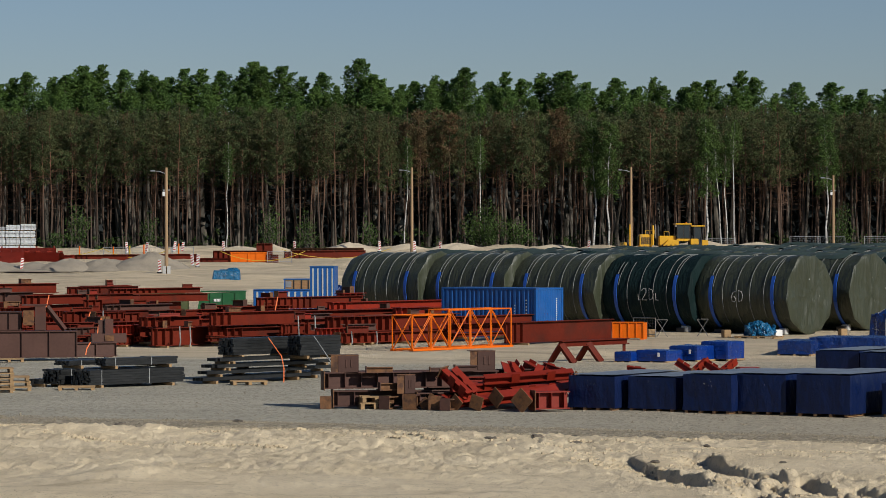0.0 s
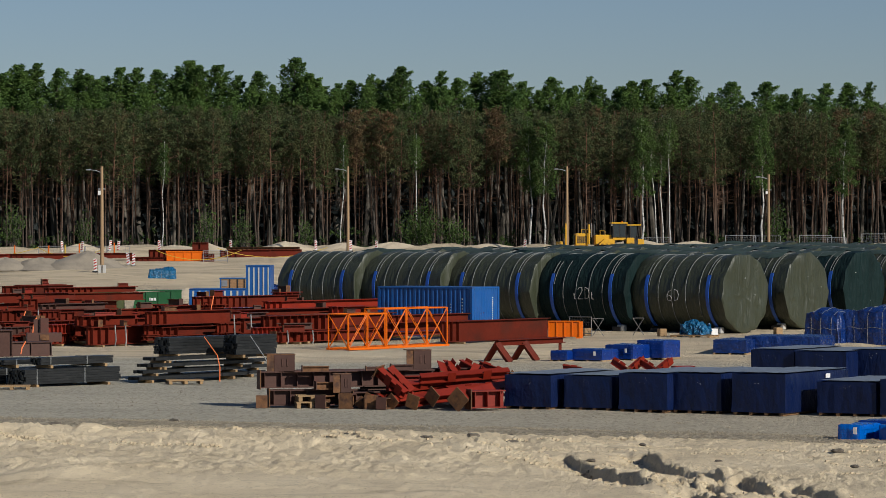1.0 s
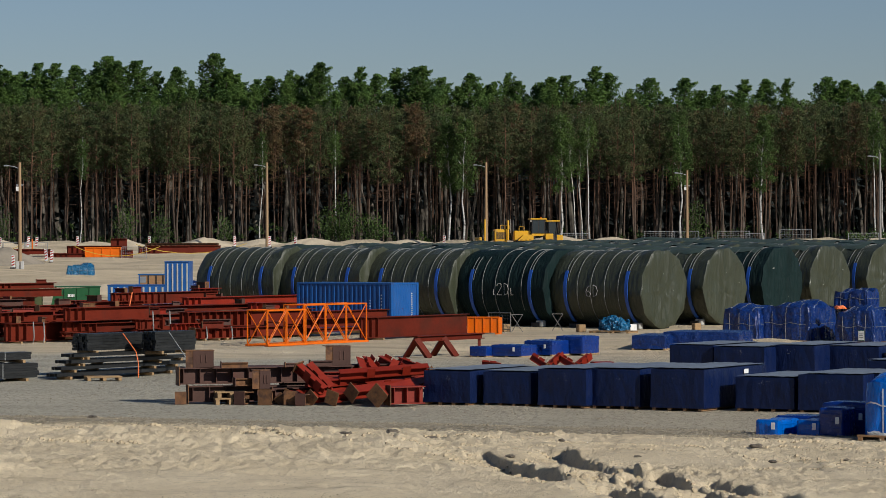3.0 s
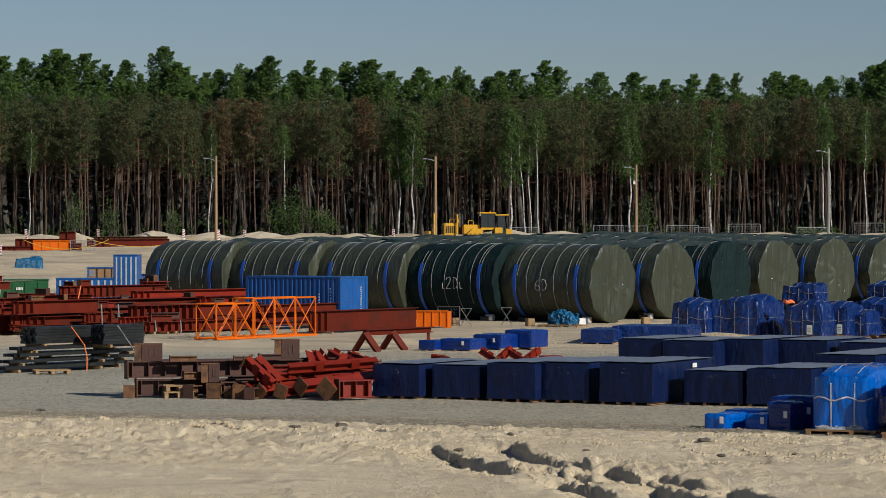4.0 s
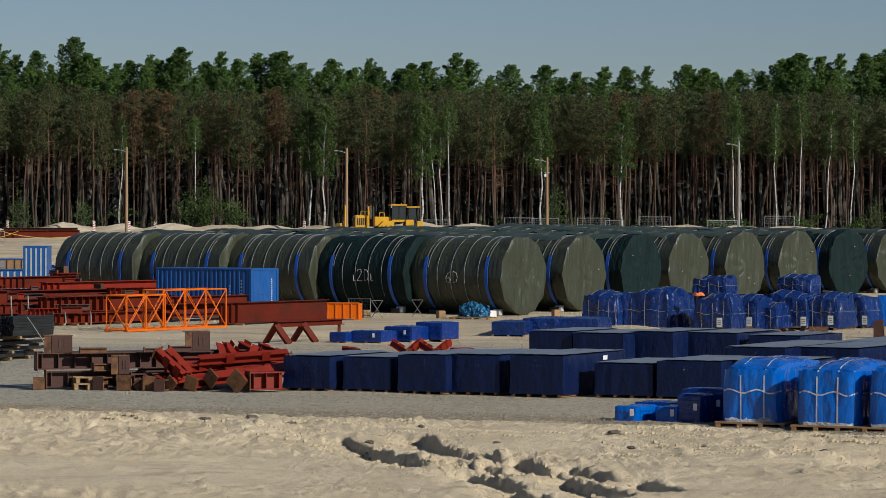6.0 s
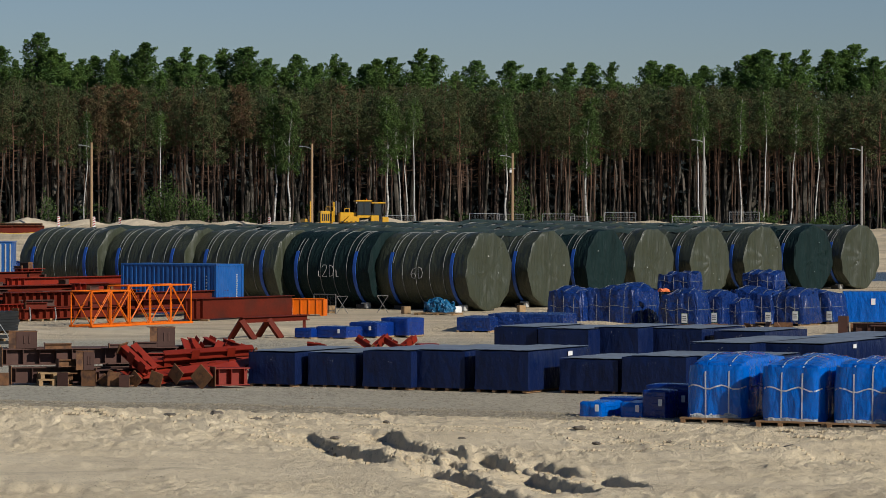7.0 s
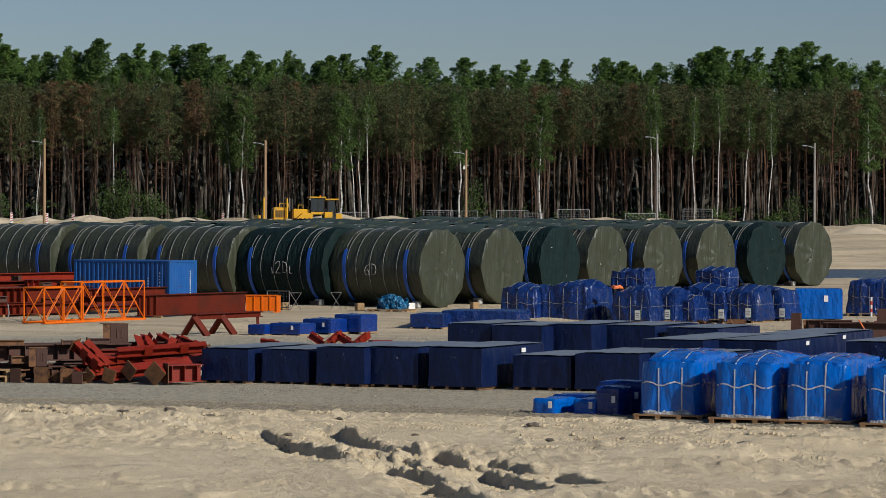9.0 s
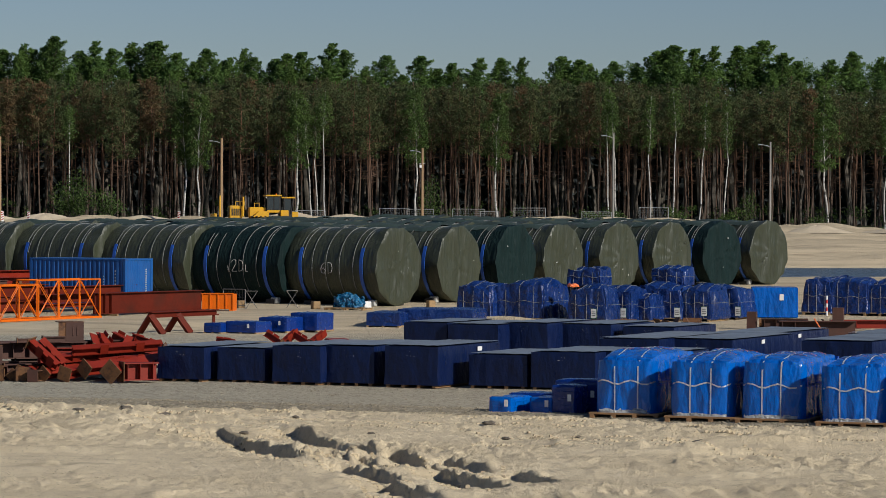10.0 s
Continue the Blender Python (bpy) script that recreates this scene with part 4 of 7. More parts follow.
    for i in range(340):
        x = -92 + (i % 113) * 2.0 + rng.uniform(-0.8, 0.8)
        y = 378 + (i // 113) * 7.0 + rng.uniform(-4, 4)
        g = src[rng.randint(len(src))]
        s, a = rng.uniform(0.95, 1.08), rng.uniform(0, 6.28)
        rot = np.array([[math.cos(a), -math.sin(a), 0], [math.sin(a), math.cos(a), 0], [0, 0, 1]]) * s
        for me, mi in ((g[0], 0), (g[1], 2 if g in brown else 1)):
            v = np.empty(len(me.vertices) * 3)
            me.vertices.foreach_get("co", v)
            v = v.reshape(-1, 3) @ rot.T + [x, y, ground_at(x, y)]
            if mi:
                keep = rng.rand(len(v) // 3) < 0.16
                v = v.reshape(-1, 3, 3)[keep].reshape(-1, 3)
                f = np.arange(len(v)).reshape(-1, 3)
                fs.extend((f + base).tolist())
                mats.extend([mi] * len(f))
            else:
                fs.extend([[q + base for q in p.vertices] for p in me.polygons])
                mats.extend([0] * len(me.polygons))
            vs.append(v)
            base += len(v)
    me = bpy.data.meshes.new("deep_wood")
    me.from_pydata(np.concatenate(vs).tolist(), [], fs)
    for k in ("pinebark", "needles", "needles_brown"):
        me.materials.append(M[k])
    me.polygons.foreach_set("material_index", mats)
    tagged(new("deep_wood", me), "dense dark pine wood behind its front trees", "forest", kind="stuff")
    # added leaf cards, coloured as the wood's inner shade, close the view between the trunks; the closed canopy above
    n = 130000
    shade_pts = np.stack([rng.uniform(-100, 140, n), rng.uniform(404, 440, n), 3.6 + rng.rand(n) ** 1.1 * 15], 1)
    shade_me = cards("undergrowth", shade_pts, rng.uniform(0.4, 0.75, n), "leaves_shade", 77)
    tagged(new("undergrowth", shade_me), "dark filler leaves standing in for shade deep inside the wood", "undergrowth", kind="stuff")

    def clumps(name, n, per, y0, y1, top, depth, r0, r1, s0, s1, mat, label, seed, slim=0.75):
        cx, cy = rng.uniform(-100, 140, n), rng.uniform(y0, y1, n)
        cz = top(cx, cy) - rng.rand(n) ** 1.25 * depth
        q = rng.randn(n, per, 3)
        q /= np.linalg.norm(q, axis=2)[:, :, None]
        c = np.stack([cx, cy, cz], 1)[:, None] + q * rng.uniform(r0, r1, (n, 1, 1)) * rng.rand(n, per, 1) ** 0.45
        me = cards(name, c.reshape(-1, 3), rng.uniform(s0, s1, n * per), mat, seed, slim=slim)
        tagged(new(name, me), label, "foliage", kind="stuff")

    clumps("low_growth", 420, 30, 361, 382, lambda x, y: 5.6 + 0.7 * vnoise(x, y, 3.0, 96), 1.6, 0.3, 0.8, 0.06, 0.15, "leaves", "low green growth under the front trees", 80)
    clumps("canopy", 3700, 50, 402, 426, lambda x, y: 24.5 + np.clip(-x / 30, 0, 1) * 1.5 - np.clip((x - 38) / 8, 0, 1) * np.clip((80 - x) / 8, 0, 1) * 0.7 + 0.6 * vnoise(x, y * 0 + 2, 7.0, 91) + 0.8 * vnoise(x, y, 2.6, 92) + np.clip((x - 74) / 12, 0, 1) * 1.2 - (426 - y) * 0.15,
           2.0, 0.5, 1.0, 0.06, 0.15, "leaves_dark", "closed green canopy of leafy trees behind the pines", 78)
    clumps("pine_canopy", 6600, 42, 370, 402, lambda x, y: 19.6 + 0.6 * vnoise(x, y, 5.0, 93) + 0.7 * vnoise(x, y, 1.9, 94) + (y - 370) * 0.06,
           6.0, 0.3, 0.66, 0.08, 0.19, "needles", "closed dull olive canopy of the pine wood", 79, 0.34)


forest()


# ---- covered tanks ----
TANK_R, TANK_L, TANK_TURN = 2.04, 6.1, -42.0
AX = Vector((math.cos(radians(-37)), math.sin(radians(-37)), 0))
BX = Vector((-AX.y, AX.x, 0))


def tank_cover(seed, mat):
    """A sheet pulled over a lying tank: x from -L to 0 along the axis, gathered over the front end."""
    rng = np.random.RandomState(seed)
    n, rows = 60, 24
    bm = bmesh.new()
    rings = []
    for i in range(rows + 1):
        u = i / rows
        x = -TANK_L * (1 - u)
        shrink = 1 - 0.05 * max(0, (0.05 - u) / 0.05)
        edge = max(0.0, (u - 0.80) / 0.20) ** 1.3
        ring = []
        for k in range(n):
            a = 2 * math.pi * k / n
            p = Vector((x, math.cos(a), math.sin(a)))
            w = noise.noise(Vector((x * 1.3, p.y * 2.2, p.z * 2.2)) + Vector((seed * 9.1, 0, 0)))
            w2 = noise.noise(Vector((x * 4.0, p.y * 5.0, p.z * 5.0)) + Vector((seed * 4.1, 3, 0)))
            r = TANK_R * shrink + 0.045 * w + 0.025 * w2
            if p.z > 0.75:
                r += 0.14 * max(0, noise.noise(Vector((x * 0.9, p.y, seed * 2.0)))) + 0.02
            # the sheet is gathered to a many-cornered rim at the front end
            q = ((a + seed * 0.37 + 0.12 * math.sin(3 * a + seed)) % (math.pi / 5)) - math.pi / 10
            r *= 1 + edge * (1.055 * math.cos(math.pi / 10) / math.cos(q) - 1.0)
            r += edge * 0.05 * noise.noise(Vector((math.cos(a) * 4, math.sin(a) * 4, seed * 3.0)))
            ring.append(bm.verts.new((x, p.y * r, TANK_R + p.z * r)))
        rings.append(ring)
    # the front: a hanging sheet with upright folds
    rim = [v.co.copy() for v in rings[-1]]
    for j, f in enumerate((0.97, 0.9, 0.8, 0.68, 0.55, 0.42, 0.29, 0.16)):
        ring = []
        for k in range(n):
            y, z = rim[k].y * f, TANK_R + (rim[k].z - TANK_R) * f
            fold = noise.noise(Vector((y * 2.3 + 0.35 * z, z * 0.35, seed * 1.7))) * 0.17 + noise.noise(Vector((y * 5.5 - 0.5 * z, z * 0.6, seed * 2.9))) * 0.10
            ring.append(bm.verts.new((0.03 + fold * min(1, (1 - f) * 6 + 0.2), y, z)))
        rings.append(ring)
    for a, b in zip(rings, rings[1:]):
        for k in range(n):
            bm.faces.new((a[k], b[k], b[(k + 1) % n], a[(k + 1) % n]))
    bm.faces.new(rings[-1])
    bm.faces.new(rings[0][::-1])
    bmesh.ops.recalc_face_normals(bm, faces=bm.faces[:])
    return to_mesh("cover", bm, mat, True)


def hoop(x, width, a0, a1, mat, grow=0.05, lean=0.0, n=26):
    """A strap round the tank between two angles (degrees, 0 = +y side, 90 = top)."""
    bm = bmesh.new()
    prev = None
    for k in range(n + 1):
        a = radians(a0 + (a1 - a0) * k / n)
        r = TANK_R + grow
        xx = x + lean * math.sin(a)
        row = [bm.verts.new((xx + dx, math.cos(a) * (r + dr), TANK_R + math.sin(a) * (r + dr))) for dx, dr in ((-width / 2, 0), (width / 2, 0), (width / 2, 0.03), (-width / 2, 0.03))]
        if prev:
            for q in range(4):
                bm.faces.new((prev[q], prev[(q + 1) % 4], row[(q + 1) % 4], row[q]))
        prev = row
    bmesh.ops.recalc_face_normals(bm, faces=bm.faces[:])
    return to_mesh("strap", bm, mat)


def top_net(seed):
    """Loose netting lying over the crown of a tank with peaks and hollows."""
    bm = bmesh.new()
    n, m = 22, 12
    g = []
    for i in range(n + 1):
        row = []
        for k in range(m + 1):
            x = -TANK_L - 0.1 + (TANK_L - 0.9) * i / n
            a = radians(60 + (60 + 10 * noise.noise(Vector((x * 1.5, seed, 0)))) * k / m)
            h = 0.03 + 0.22 * max(0, noise.noise(Vector((x * 0.9, a * 2.5, seed * 3.3)))) * math.sin(math.pi * k / m) + 0.03 * noise.noise(Vector((x * 3, a * 6, seed)))
            r = TANK_R + h + 0.03
            row.append(bm.verts.new((x, math.cos(a) * r, TANK_R + math.sin(a) * r)))
        g.append(row)
    for i in range(n):
        for k in range(m):
            bm.faces.new((g[i][k], g[i + 1][k], g[i + 1][k + 1], g[i][k + 1]))
    return to_mesh("top_net", bm, "greennet", True)


def chalk_strokes(strokes, x, a, size):
    """Thin hand-drawn strokes on the tank's flank; a: angle of the baseline."""
    bm = bmesh.new()
    r = TANK_R + 0.085
    for st in strokes:
        for p, q in zip(st, st[1:]):
            ps = []
            for (u, v) in (p, q):
                ang = a + math.degrees(-v * size / r)
                ps.append(Vector((x + u * size, math.cos(radians(ang)) * r, TANK_R + math.sin(radians(ang)) * r)))
            add_tube(bm, ps[0], ps[1], 0.016, 0.016, 4, False)
    return bm


TWO = [[(0, .8), (.15, 1), (.45, 1), (.5, .7), (0, 0), (.55, 0)]]
SIX = [[(.5, .95), (.2, .8), (.02, .4), (.1, .05), (.4, 0), (.52, .25), (.35, .48), (.05, .35)]]
DEE = [[(0, 0), (0, 1), (.35, .9), (.5, .5), (.35, .1), (0, 0)]]
shifted = lambda st, d: [[(u + d, v) for u, v in s] for s in st]

covers = {"olive": [tank_cover(i, "olive") for i in range(4)], "darknet": [tank_cover(10 + i, "darknet") for i in range(2)]}
thin = [hoop(x, 0.016, a0, a1, "tankstrap", 0.035, ln) for x, ln, a0, a1 in ((-5.05, .05, 20, 236), (-4.85, .10, 30, 168), (-4.2, .03, 50, 225), (-3.3, .06, 20, 240), (-2.4, .02, 40, 232), (-1.5, .04, 60, 215), (-1.1, .07, 30, 160), (-0.95, .10, 40, 238))]
wide = [hoop(x, 0.20, 152, 236, "bluestrap", 0.06) for x in (-5.0, -0.95)]
nets = [top_net(i) for i in range(3)]
beam_me = to_mesh("support_beam", box(-0.3, 0.3, -1.5, 1.5, 0, 0.25, 0.02), "dark")
chock_me = to_mesh("chock", box(-0.22, 0.22, -0.18, 0.18, 0, 0.34, 0.04), "concrete")
FIRST = Vector((19.4, 167.4, 0))


def tank(k, m):
    # the far end of the row fans out a little
    p = FIRST + BX * (6.6 * k) - AX * (6.1 * m) + Vector(((k - 4) * 0.36 if k > 2 else 0, 0, 0))
    turn = TANK_TURN - 1.6 * max(0, k - 2) * (m == 0)
    dark = (k, m) in ((0, 1), (2, 0), (6, 0), (4, 2), (1, 3), (5, 1))
    rng = random.Random(k * 31 + m)
    t = thing("covered_tank", rz(p.x, p.y, ground_at(p.x, p.y) + 0.06, turn),
              "large lying tank wrapped in dark green netting with white straps" if dark else "large lying tank wrapped in an olive tarpaulin with white straps",
              "tank", "tanks in rows")
    part("cover", rng.choice(covers["darknet" if dark else "olive"]), None, t)
    for me in thin:
        part("strap", me, None, t)
    for me in wide:
        part("saddle_strap", me, None, t, "wide blue strap")
    if k:
        part("top_net", nets[(k + 2 * m) % 3], None, t, "loose green netting")
    if m == 0:
        for q in range(2):
            yy, zz = rng.uniform(-1.3, 1.3), rng.uniform(0.9, 3.4)
            part("tape_patch", box(0.13, 0.15, yy, yy + rng.uniform(0.04, 0.10), zz, zz + rng.uniform(0.02, 0.05)), "white", t, "scrap of white tape")
    for x in (-4.9, -1.0):
        part("support_beam", beam_me, None, t, at=rz(x, 0, -0.06, 0))
    for x in (-0.8,):
        part("chock", chock_me, None, t, "concrete chock", at=rz(x, -1.25, -0.05, 8))
    return t


for k in range(8):
    for m in range(5):
        tt = tank(k, m)
        if (k, m) == (0, 1):
            part("chalk_mark", chalk_strokes(TWO + shifted(DEE, .8) + [[(-.4, .5), (-.4, 0), (-.2, 0)], [(1.55, .6), (1.55, 0), (1.8, 0)]], -3.15, 190, 0.62), "chalk", tt, "chalk writing 2D")
        if (k, m) == (0, 0):
            part("chalk_mark", chalk_strokes(SIX + shifted(DEE, .8), -3.6, 190, 0.60), "chalk", tt, "chalk writing 6D")


# ---- shipping container ----
def corrugated(length, height, pitch=0.28, depth=0.035):
    bm = bmesh.new()
    n = int(length / pitch)
    p = length / n
    xs = []
    for i in range(n):
        xs += [(i * p, 0), (i * p + p * 0.35, 0), (i * p + p * 0.5, -depth), (i * p + p * 0.85, -depth)]
    xs.append((length, 0))
    lo = [bm.verts.new((x, y, 0)) for x, y in xs]
    hi = [bm.verts.new((x, y, height)) for x, y in xs]
    for i in range(len(xs) - 1):
        bm.faces.new((lo[i], lo[i + 1], hi[i + 1], hi[i]))
    return bm


def container(x, y, z, turn, L=6.06, W=2.44, H=2.59, mat="contblue", label="", stripes=None):
    """Origin at the near right-hand lower corner; length runs to -x, width to +y."""
    c = thing("shipping_container", rz(x, y, z, turn), label, "container", "shipping containers")
    part("floor_frame", box(-L, 0, 0, W, 0, 0.16, 0.01), mat, c)
    part("roof", box(-L, 0, 0, W, H - 0.1, H, 0.01), mat, c)
    for a, b in ((-L, 0), (-L, W - 0.16), (-0.16, 0), (-0.16, W - 0.16)):
        part("corner_post", box(a, a + 0.16, b, b + 0.16, 0.16, H - 0.1, 0.01), mat, c)
    ih = H - 0.26
    sm = stripes or mat
    part("side_panel", corrugated(L - 0.32, ih), mat, c, at=pose(-L + 0.16, 0.05, 0.16))
    part("side_panel", corrugated(L - 0.32, ih), mat, c, at=pose(-0.16, W - 0.05, 0.16, 0, 0, 180))
    part("end_panel", corrugated(W - 0.32, ih, 0.2), mat, c, at=pose(-0.05, 0.16, 0.16, 0, 0, 90))
    part("end_panel", corrugated(W - 0.32, ih, 0.2), mat, c, at=pose(-L + 0.05, W - 0.16, 0.16, 0, 0, -90))
    return c


blue_box = container(4.75, 161.6, 0.0, -37, label="blue corrugated steel shipping container behind red beams")
# unreadable white markings near the corner
for x0, z0, z1 in ((-0.62, 0.6, 2.1), (-1.35, 0.5, 1.8)):
    bm = bmesh.new()
    for i in range(9):
        zz = z0 + (z1 - z0) * i / 9
        add_box(bm, x0 - 0.035, x0 + 0.035, -0.012, -0.006, zz, zz + 0.06)
    part("marking", bm, "white", blue_box, "white unreadable marking")
bm = bmesh.new()
for i in range(11):
    add_box(bm, 0.002, 0.010, 1.78, 1.85, 0.9 + i * 0.11, 0.96 + i * 0.11)
part("marking", bm, "white", blue_box, "white unreadable marking")


# ---- covered crates and bundles ----
def crate(x, y, w, l, h, turn=-33, seed=0, label="long crate under a navy blue tarpaulin on timber feet", feet=4, sheet=True):
    """Origin at the near left-hand lower corner of the front."""
    t = thing("covered_crate", rz(x, y, ground_at(x, y), turn), label, "crate", "crates under navy covers")
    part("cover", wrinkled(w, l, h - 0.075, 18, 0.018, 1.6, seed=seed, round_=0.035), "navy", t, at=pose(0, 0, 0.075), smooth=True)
    # sheet added over the cover; its pale colour imitates the sky's reflection
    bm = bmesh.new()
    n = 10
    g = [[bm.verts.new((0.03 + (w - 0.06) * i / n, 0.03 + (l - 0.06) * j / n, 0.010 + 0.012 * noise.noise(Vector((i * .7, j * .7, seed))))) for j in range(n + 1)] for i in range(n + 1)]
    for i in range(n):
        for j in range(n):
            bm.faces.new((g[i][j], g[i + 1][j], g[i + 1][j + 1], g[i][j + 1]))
    part("top_sheet", bm, "navysheen", t, "added top sheet with grey-blue sky sheen as its colour", at=pose(0, 0, h + 0.012), smooth=True)
    r_ = random.Random(seed * 7 + 1)
    bm = bmesh.new()
    for i in range(6):  # a small cluster of unreadable white marks
        xx, zz = w * 0.5 + r_.uniform(-0.16, 0.16), h * 0.78 + r_.uniform(-0.10, 0.10)
        add_box(bm, xx, xx + 0.009, -0.035, -0.026, zz, zz + 0.008)
    part("marking", bm, "white", t, "white unreadable marking")
    if seed in (4, 9, 13, 14, 15, 16):
        part("paper_label", box(w + 0.03, w + 0.04, 2.6, 2.9, h - 0.22, h - 0.09, 0.003), "white", t, "white paper label")
    for i in range(feet):
        xx = 0.06 + (w - 0.26) * i / (feet - 1)
        part("foot", box(xx, xx + 0.11, 0.02, l, 0, 0.08, 0.008), "palletwood", t, "timber foot")
    return t


def pallet(parent, w, l, h=0.17, n=4, mat="palletwood"):
    for i in range(n):
        xx = (w - 0.12) * i / (n - 1)
        part("stringer", box(xx, xx + 0.12, 0, l, 0.0, h - 0.045, 0.006), mat, parent)
    k = max(3, int(l / 0.32))
    for j in range(k):
        yy = (l - 0.2) * j / (k - 1)
        part("board", box(-0.02, w + 0.02, yy, yy + 0.2, h - 0.045, h, 0.004), mat, parent)


def lie_on(bm, rays, off):
    """Points at which rays from outside meet a cover, lifted a little off it."""
    tree_ = BVHTree.FromBMesh(bm)
    pts = []
    for o, d in rays:
        hit = tree_.ray_cast(Vector(o), Vector(d))[0]
        if hit is not None:
            pts.append(hit - Vector(d) * off)
    return pts


def over_rays(x, l, h, n=14):
    """Rays for a strap up the front, over the top and down the back at x."""
    up = [((x, -2, 0.04 + (h - 0.25) * i / n), (0, 1, 0)) for i in range(n)]
    top = [((x, 0.08 + (l - 0.16) * i / n, h + 3), (0, 0, -1)) for i in range(n + 1)]
    return up + top


def round_rays(w, l, z, n=10):
    """Rays for a strap along the left side, the front and the right side at height z."""
    return [((-2, l * (1 - i / n) * 0.95 + 0.05, z), (1, 0, 0)) for i in range(n)] + [((0.06 + (w - 0.12) * i / n, -2, z + 0.05 * math.sin(i * 1.3)), (0, 1, 0)) for i in range(n + 1)] + \
           [((w + 2, 0.05 + l * 0.95 * i / n, z), (-1, 0, 0)) for i in range(1, n)]


def band(points, side, width):
    bm = ribbon(points, width, side)
    bmesh.ops.solidify(bm, geom=bm.faces[:], thickness=0.006)
    return bm


def bundle(x, y, w, l, h, turn=-33, seed=0):
    t = thing("wrapped_bundle", rz(x, y, ground_at(x, y), turn), "tall load in bright blue film with white straps, on pallet", "wrapped load", "blue wrapped loads")
    pallet(t, w + 0.14, l, 0.19)
    rb_ = random.Random(seed + 40)
    bm = wrinkled(w - 0.04, l, h - 0.22, 34, 0.05, 2.2, 0.13, seed=seed, round_=0.14, lumpy=0.06, corner=0.26)
    loops = [(lie_on(bm, over_rays((w - 0.04) * (sx + rb_.uniform(-0.04, 0.04)), l, h - 0.22), 0.012), (1, 0, 0)) for sx in (0.34, 0.68)]
    loops.append((lie_on(bm, round_rays(w - 0.04, l, (h - 0.2) * rb_.uniform(0.52, 0.60)), 0.014), (0, 0, 1)))
    tops = [(lie_on(bm, [((0.15 + (w - 0.3) * i / 8, j + 0.04 * i, h + 2), (0, 0, -1)) for i in range(9)], 0.012), (0, 1, 0)) for j in (1.1, 2.2, 3.2)]
    wr = part("wrapping", bm, "bluewrap", t, at=pose(0.09, 0.10, 0.19), smooth=True)
    for pts, side in loops:
        part("strap", band(pts, side, 0.036), "webbing", wr, "white webbing strap")
    for pts, side in tops:
        part("top_strap", band(pts, side, 0.05), "orangestrap", wr, "orange strap")
    part("film_skirt", wrinkled(w - 0.3, 0.16, 0.10, 14, 0.05, 6, seed=seed + 3), "clearplas", t, "loose clear film", at=pose(0.20, 0.06, 0.19), smooth=True)
    return t


crate_rows = [  # x, y, width, length, height of the long navy crates
    (3.69, 93.86, 1.62, 4.2, 1.03), (5.42, 93.10, 1.62, 4.2, 1.02), (6.95, 92.00, 1.62, 4.2, 1.14), (8.45, 91.45, 1.62, 4.2, 1.16), (10.05, 90.25, 1.72, 4.3, 1.20),
    (12.43, 89.75, 1.85, 3.6, 0.98), (14.05, 88.60, 2.0, 3.6, 1.10), (16.1, 88.2, 1.9, 3.4, 1.1),
    (13.30, 113.2, 1.75, 4.2, 1.08), (14.75, 112.1, 2.0, 4.2, 1.05), (16.75, 112.0, 1.75, 4.2, 1.10), (18.85, 112.2, 2.0, 4.2, 1.05), (20.9, 111.0, 2.0, 4.2, 1.0),
    (18.05, 100.0, 2.1, 6.4, 1.02), (20.2, 100.2, 2.4, 6.2, 1.0), (22.8, 105.0, 2.2, 6.0, 1.0), (24.4, 98.8, 2.4, 6.2, 1.0), (27.4, 104.5, 2.4, 6.0, 1.0), (29.6, 99.8, 2.4, 6.0, 1.0),
]
for i, (x, y, w, l, h) in enumerate(crate_rows):
    crate(x, y, w, l, h, seed=i)

for i, (x, y) in enumerate(((13.42, 75.5), (15.0, 74.15), (16.5, 73.2), (18.12, 71.9), (19.7, 70.8), (21.4, 70.0))):
    bundle(x, y, 1.58, 4.3, 1.62, turn=-27, seed=i)


def small_stack(x, y, w, l, h, turn=-33, seed=0, mat="blueplas", label="low stack wrapped in glossy blue plastic", name="wrapped_stack"):
    t = thing(name, rz(x, y, ground_at(x, y), turn), label, "wrapped load", "low blue stacks")
    for i in range(3):
        xx = (w - 0.1) * i / 2
        part("foot", box(xx, xx + 0.1, 0, l, 0, 0.08, 0.005), "wood", t)
    part("wrapping", wrinkled(w, l, h - 0.07, 22, 0.020, 3.4, 0.01, seed=seed, round_=0.03, lumpy=0.015, corner=0.04), mat, t, at=pose(0, 0, 0.07), smooth=True)
    if name == "wrapped_stack" and seed % 3 != 1:
        part("paper_label", box(w * 0.72, w * 0.72 + 0.10, -0.05, -0.04, h * 0.5, h * 0.5 + 0.17, 0.002), "white", t, "white paper label")
    for k in range(2 if h < 0.7 else 3):
        zz = 0.07 + (h - 0.07) * (k + 1) / (3 if h < 0.7 else 4)
        part("film_band", wrinkled(w + 0.01, l + 0.01, 0.04, 14, 0.008, 5, seed=seed + k, round_=0.01, corner=0.08), mat, t, "tight band of blue film", at=pose(-0.005, -0.005, zz), smooth=True)
    return t


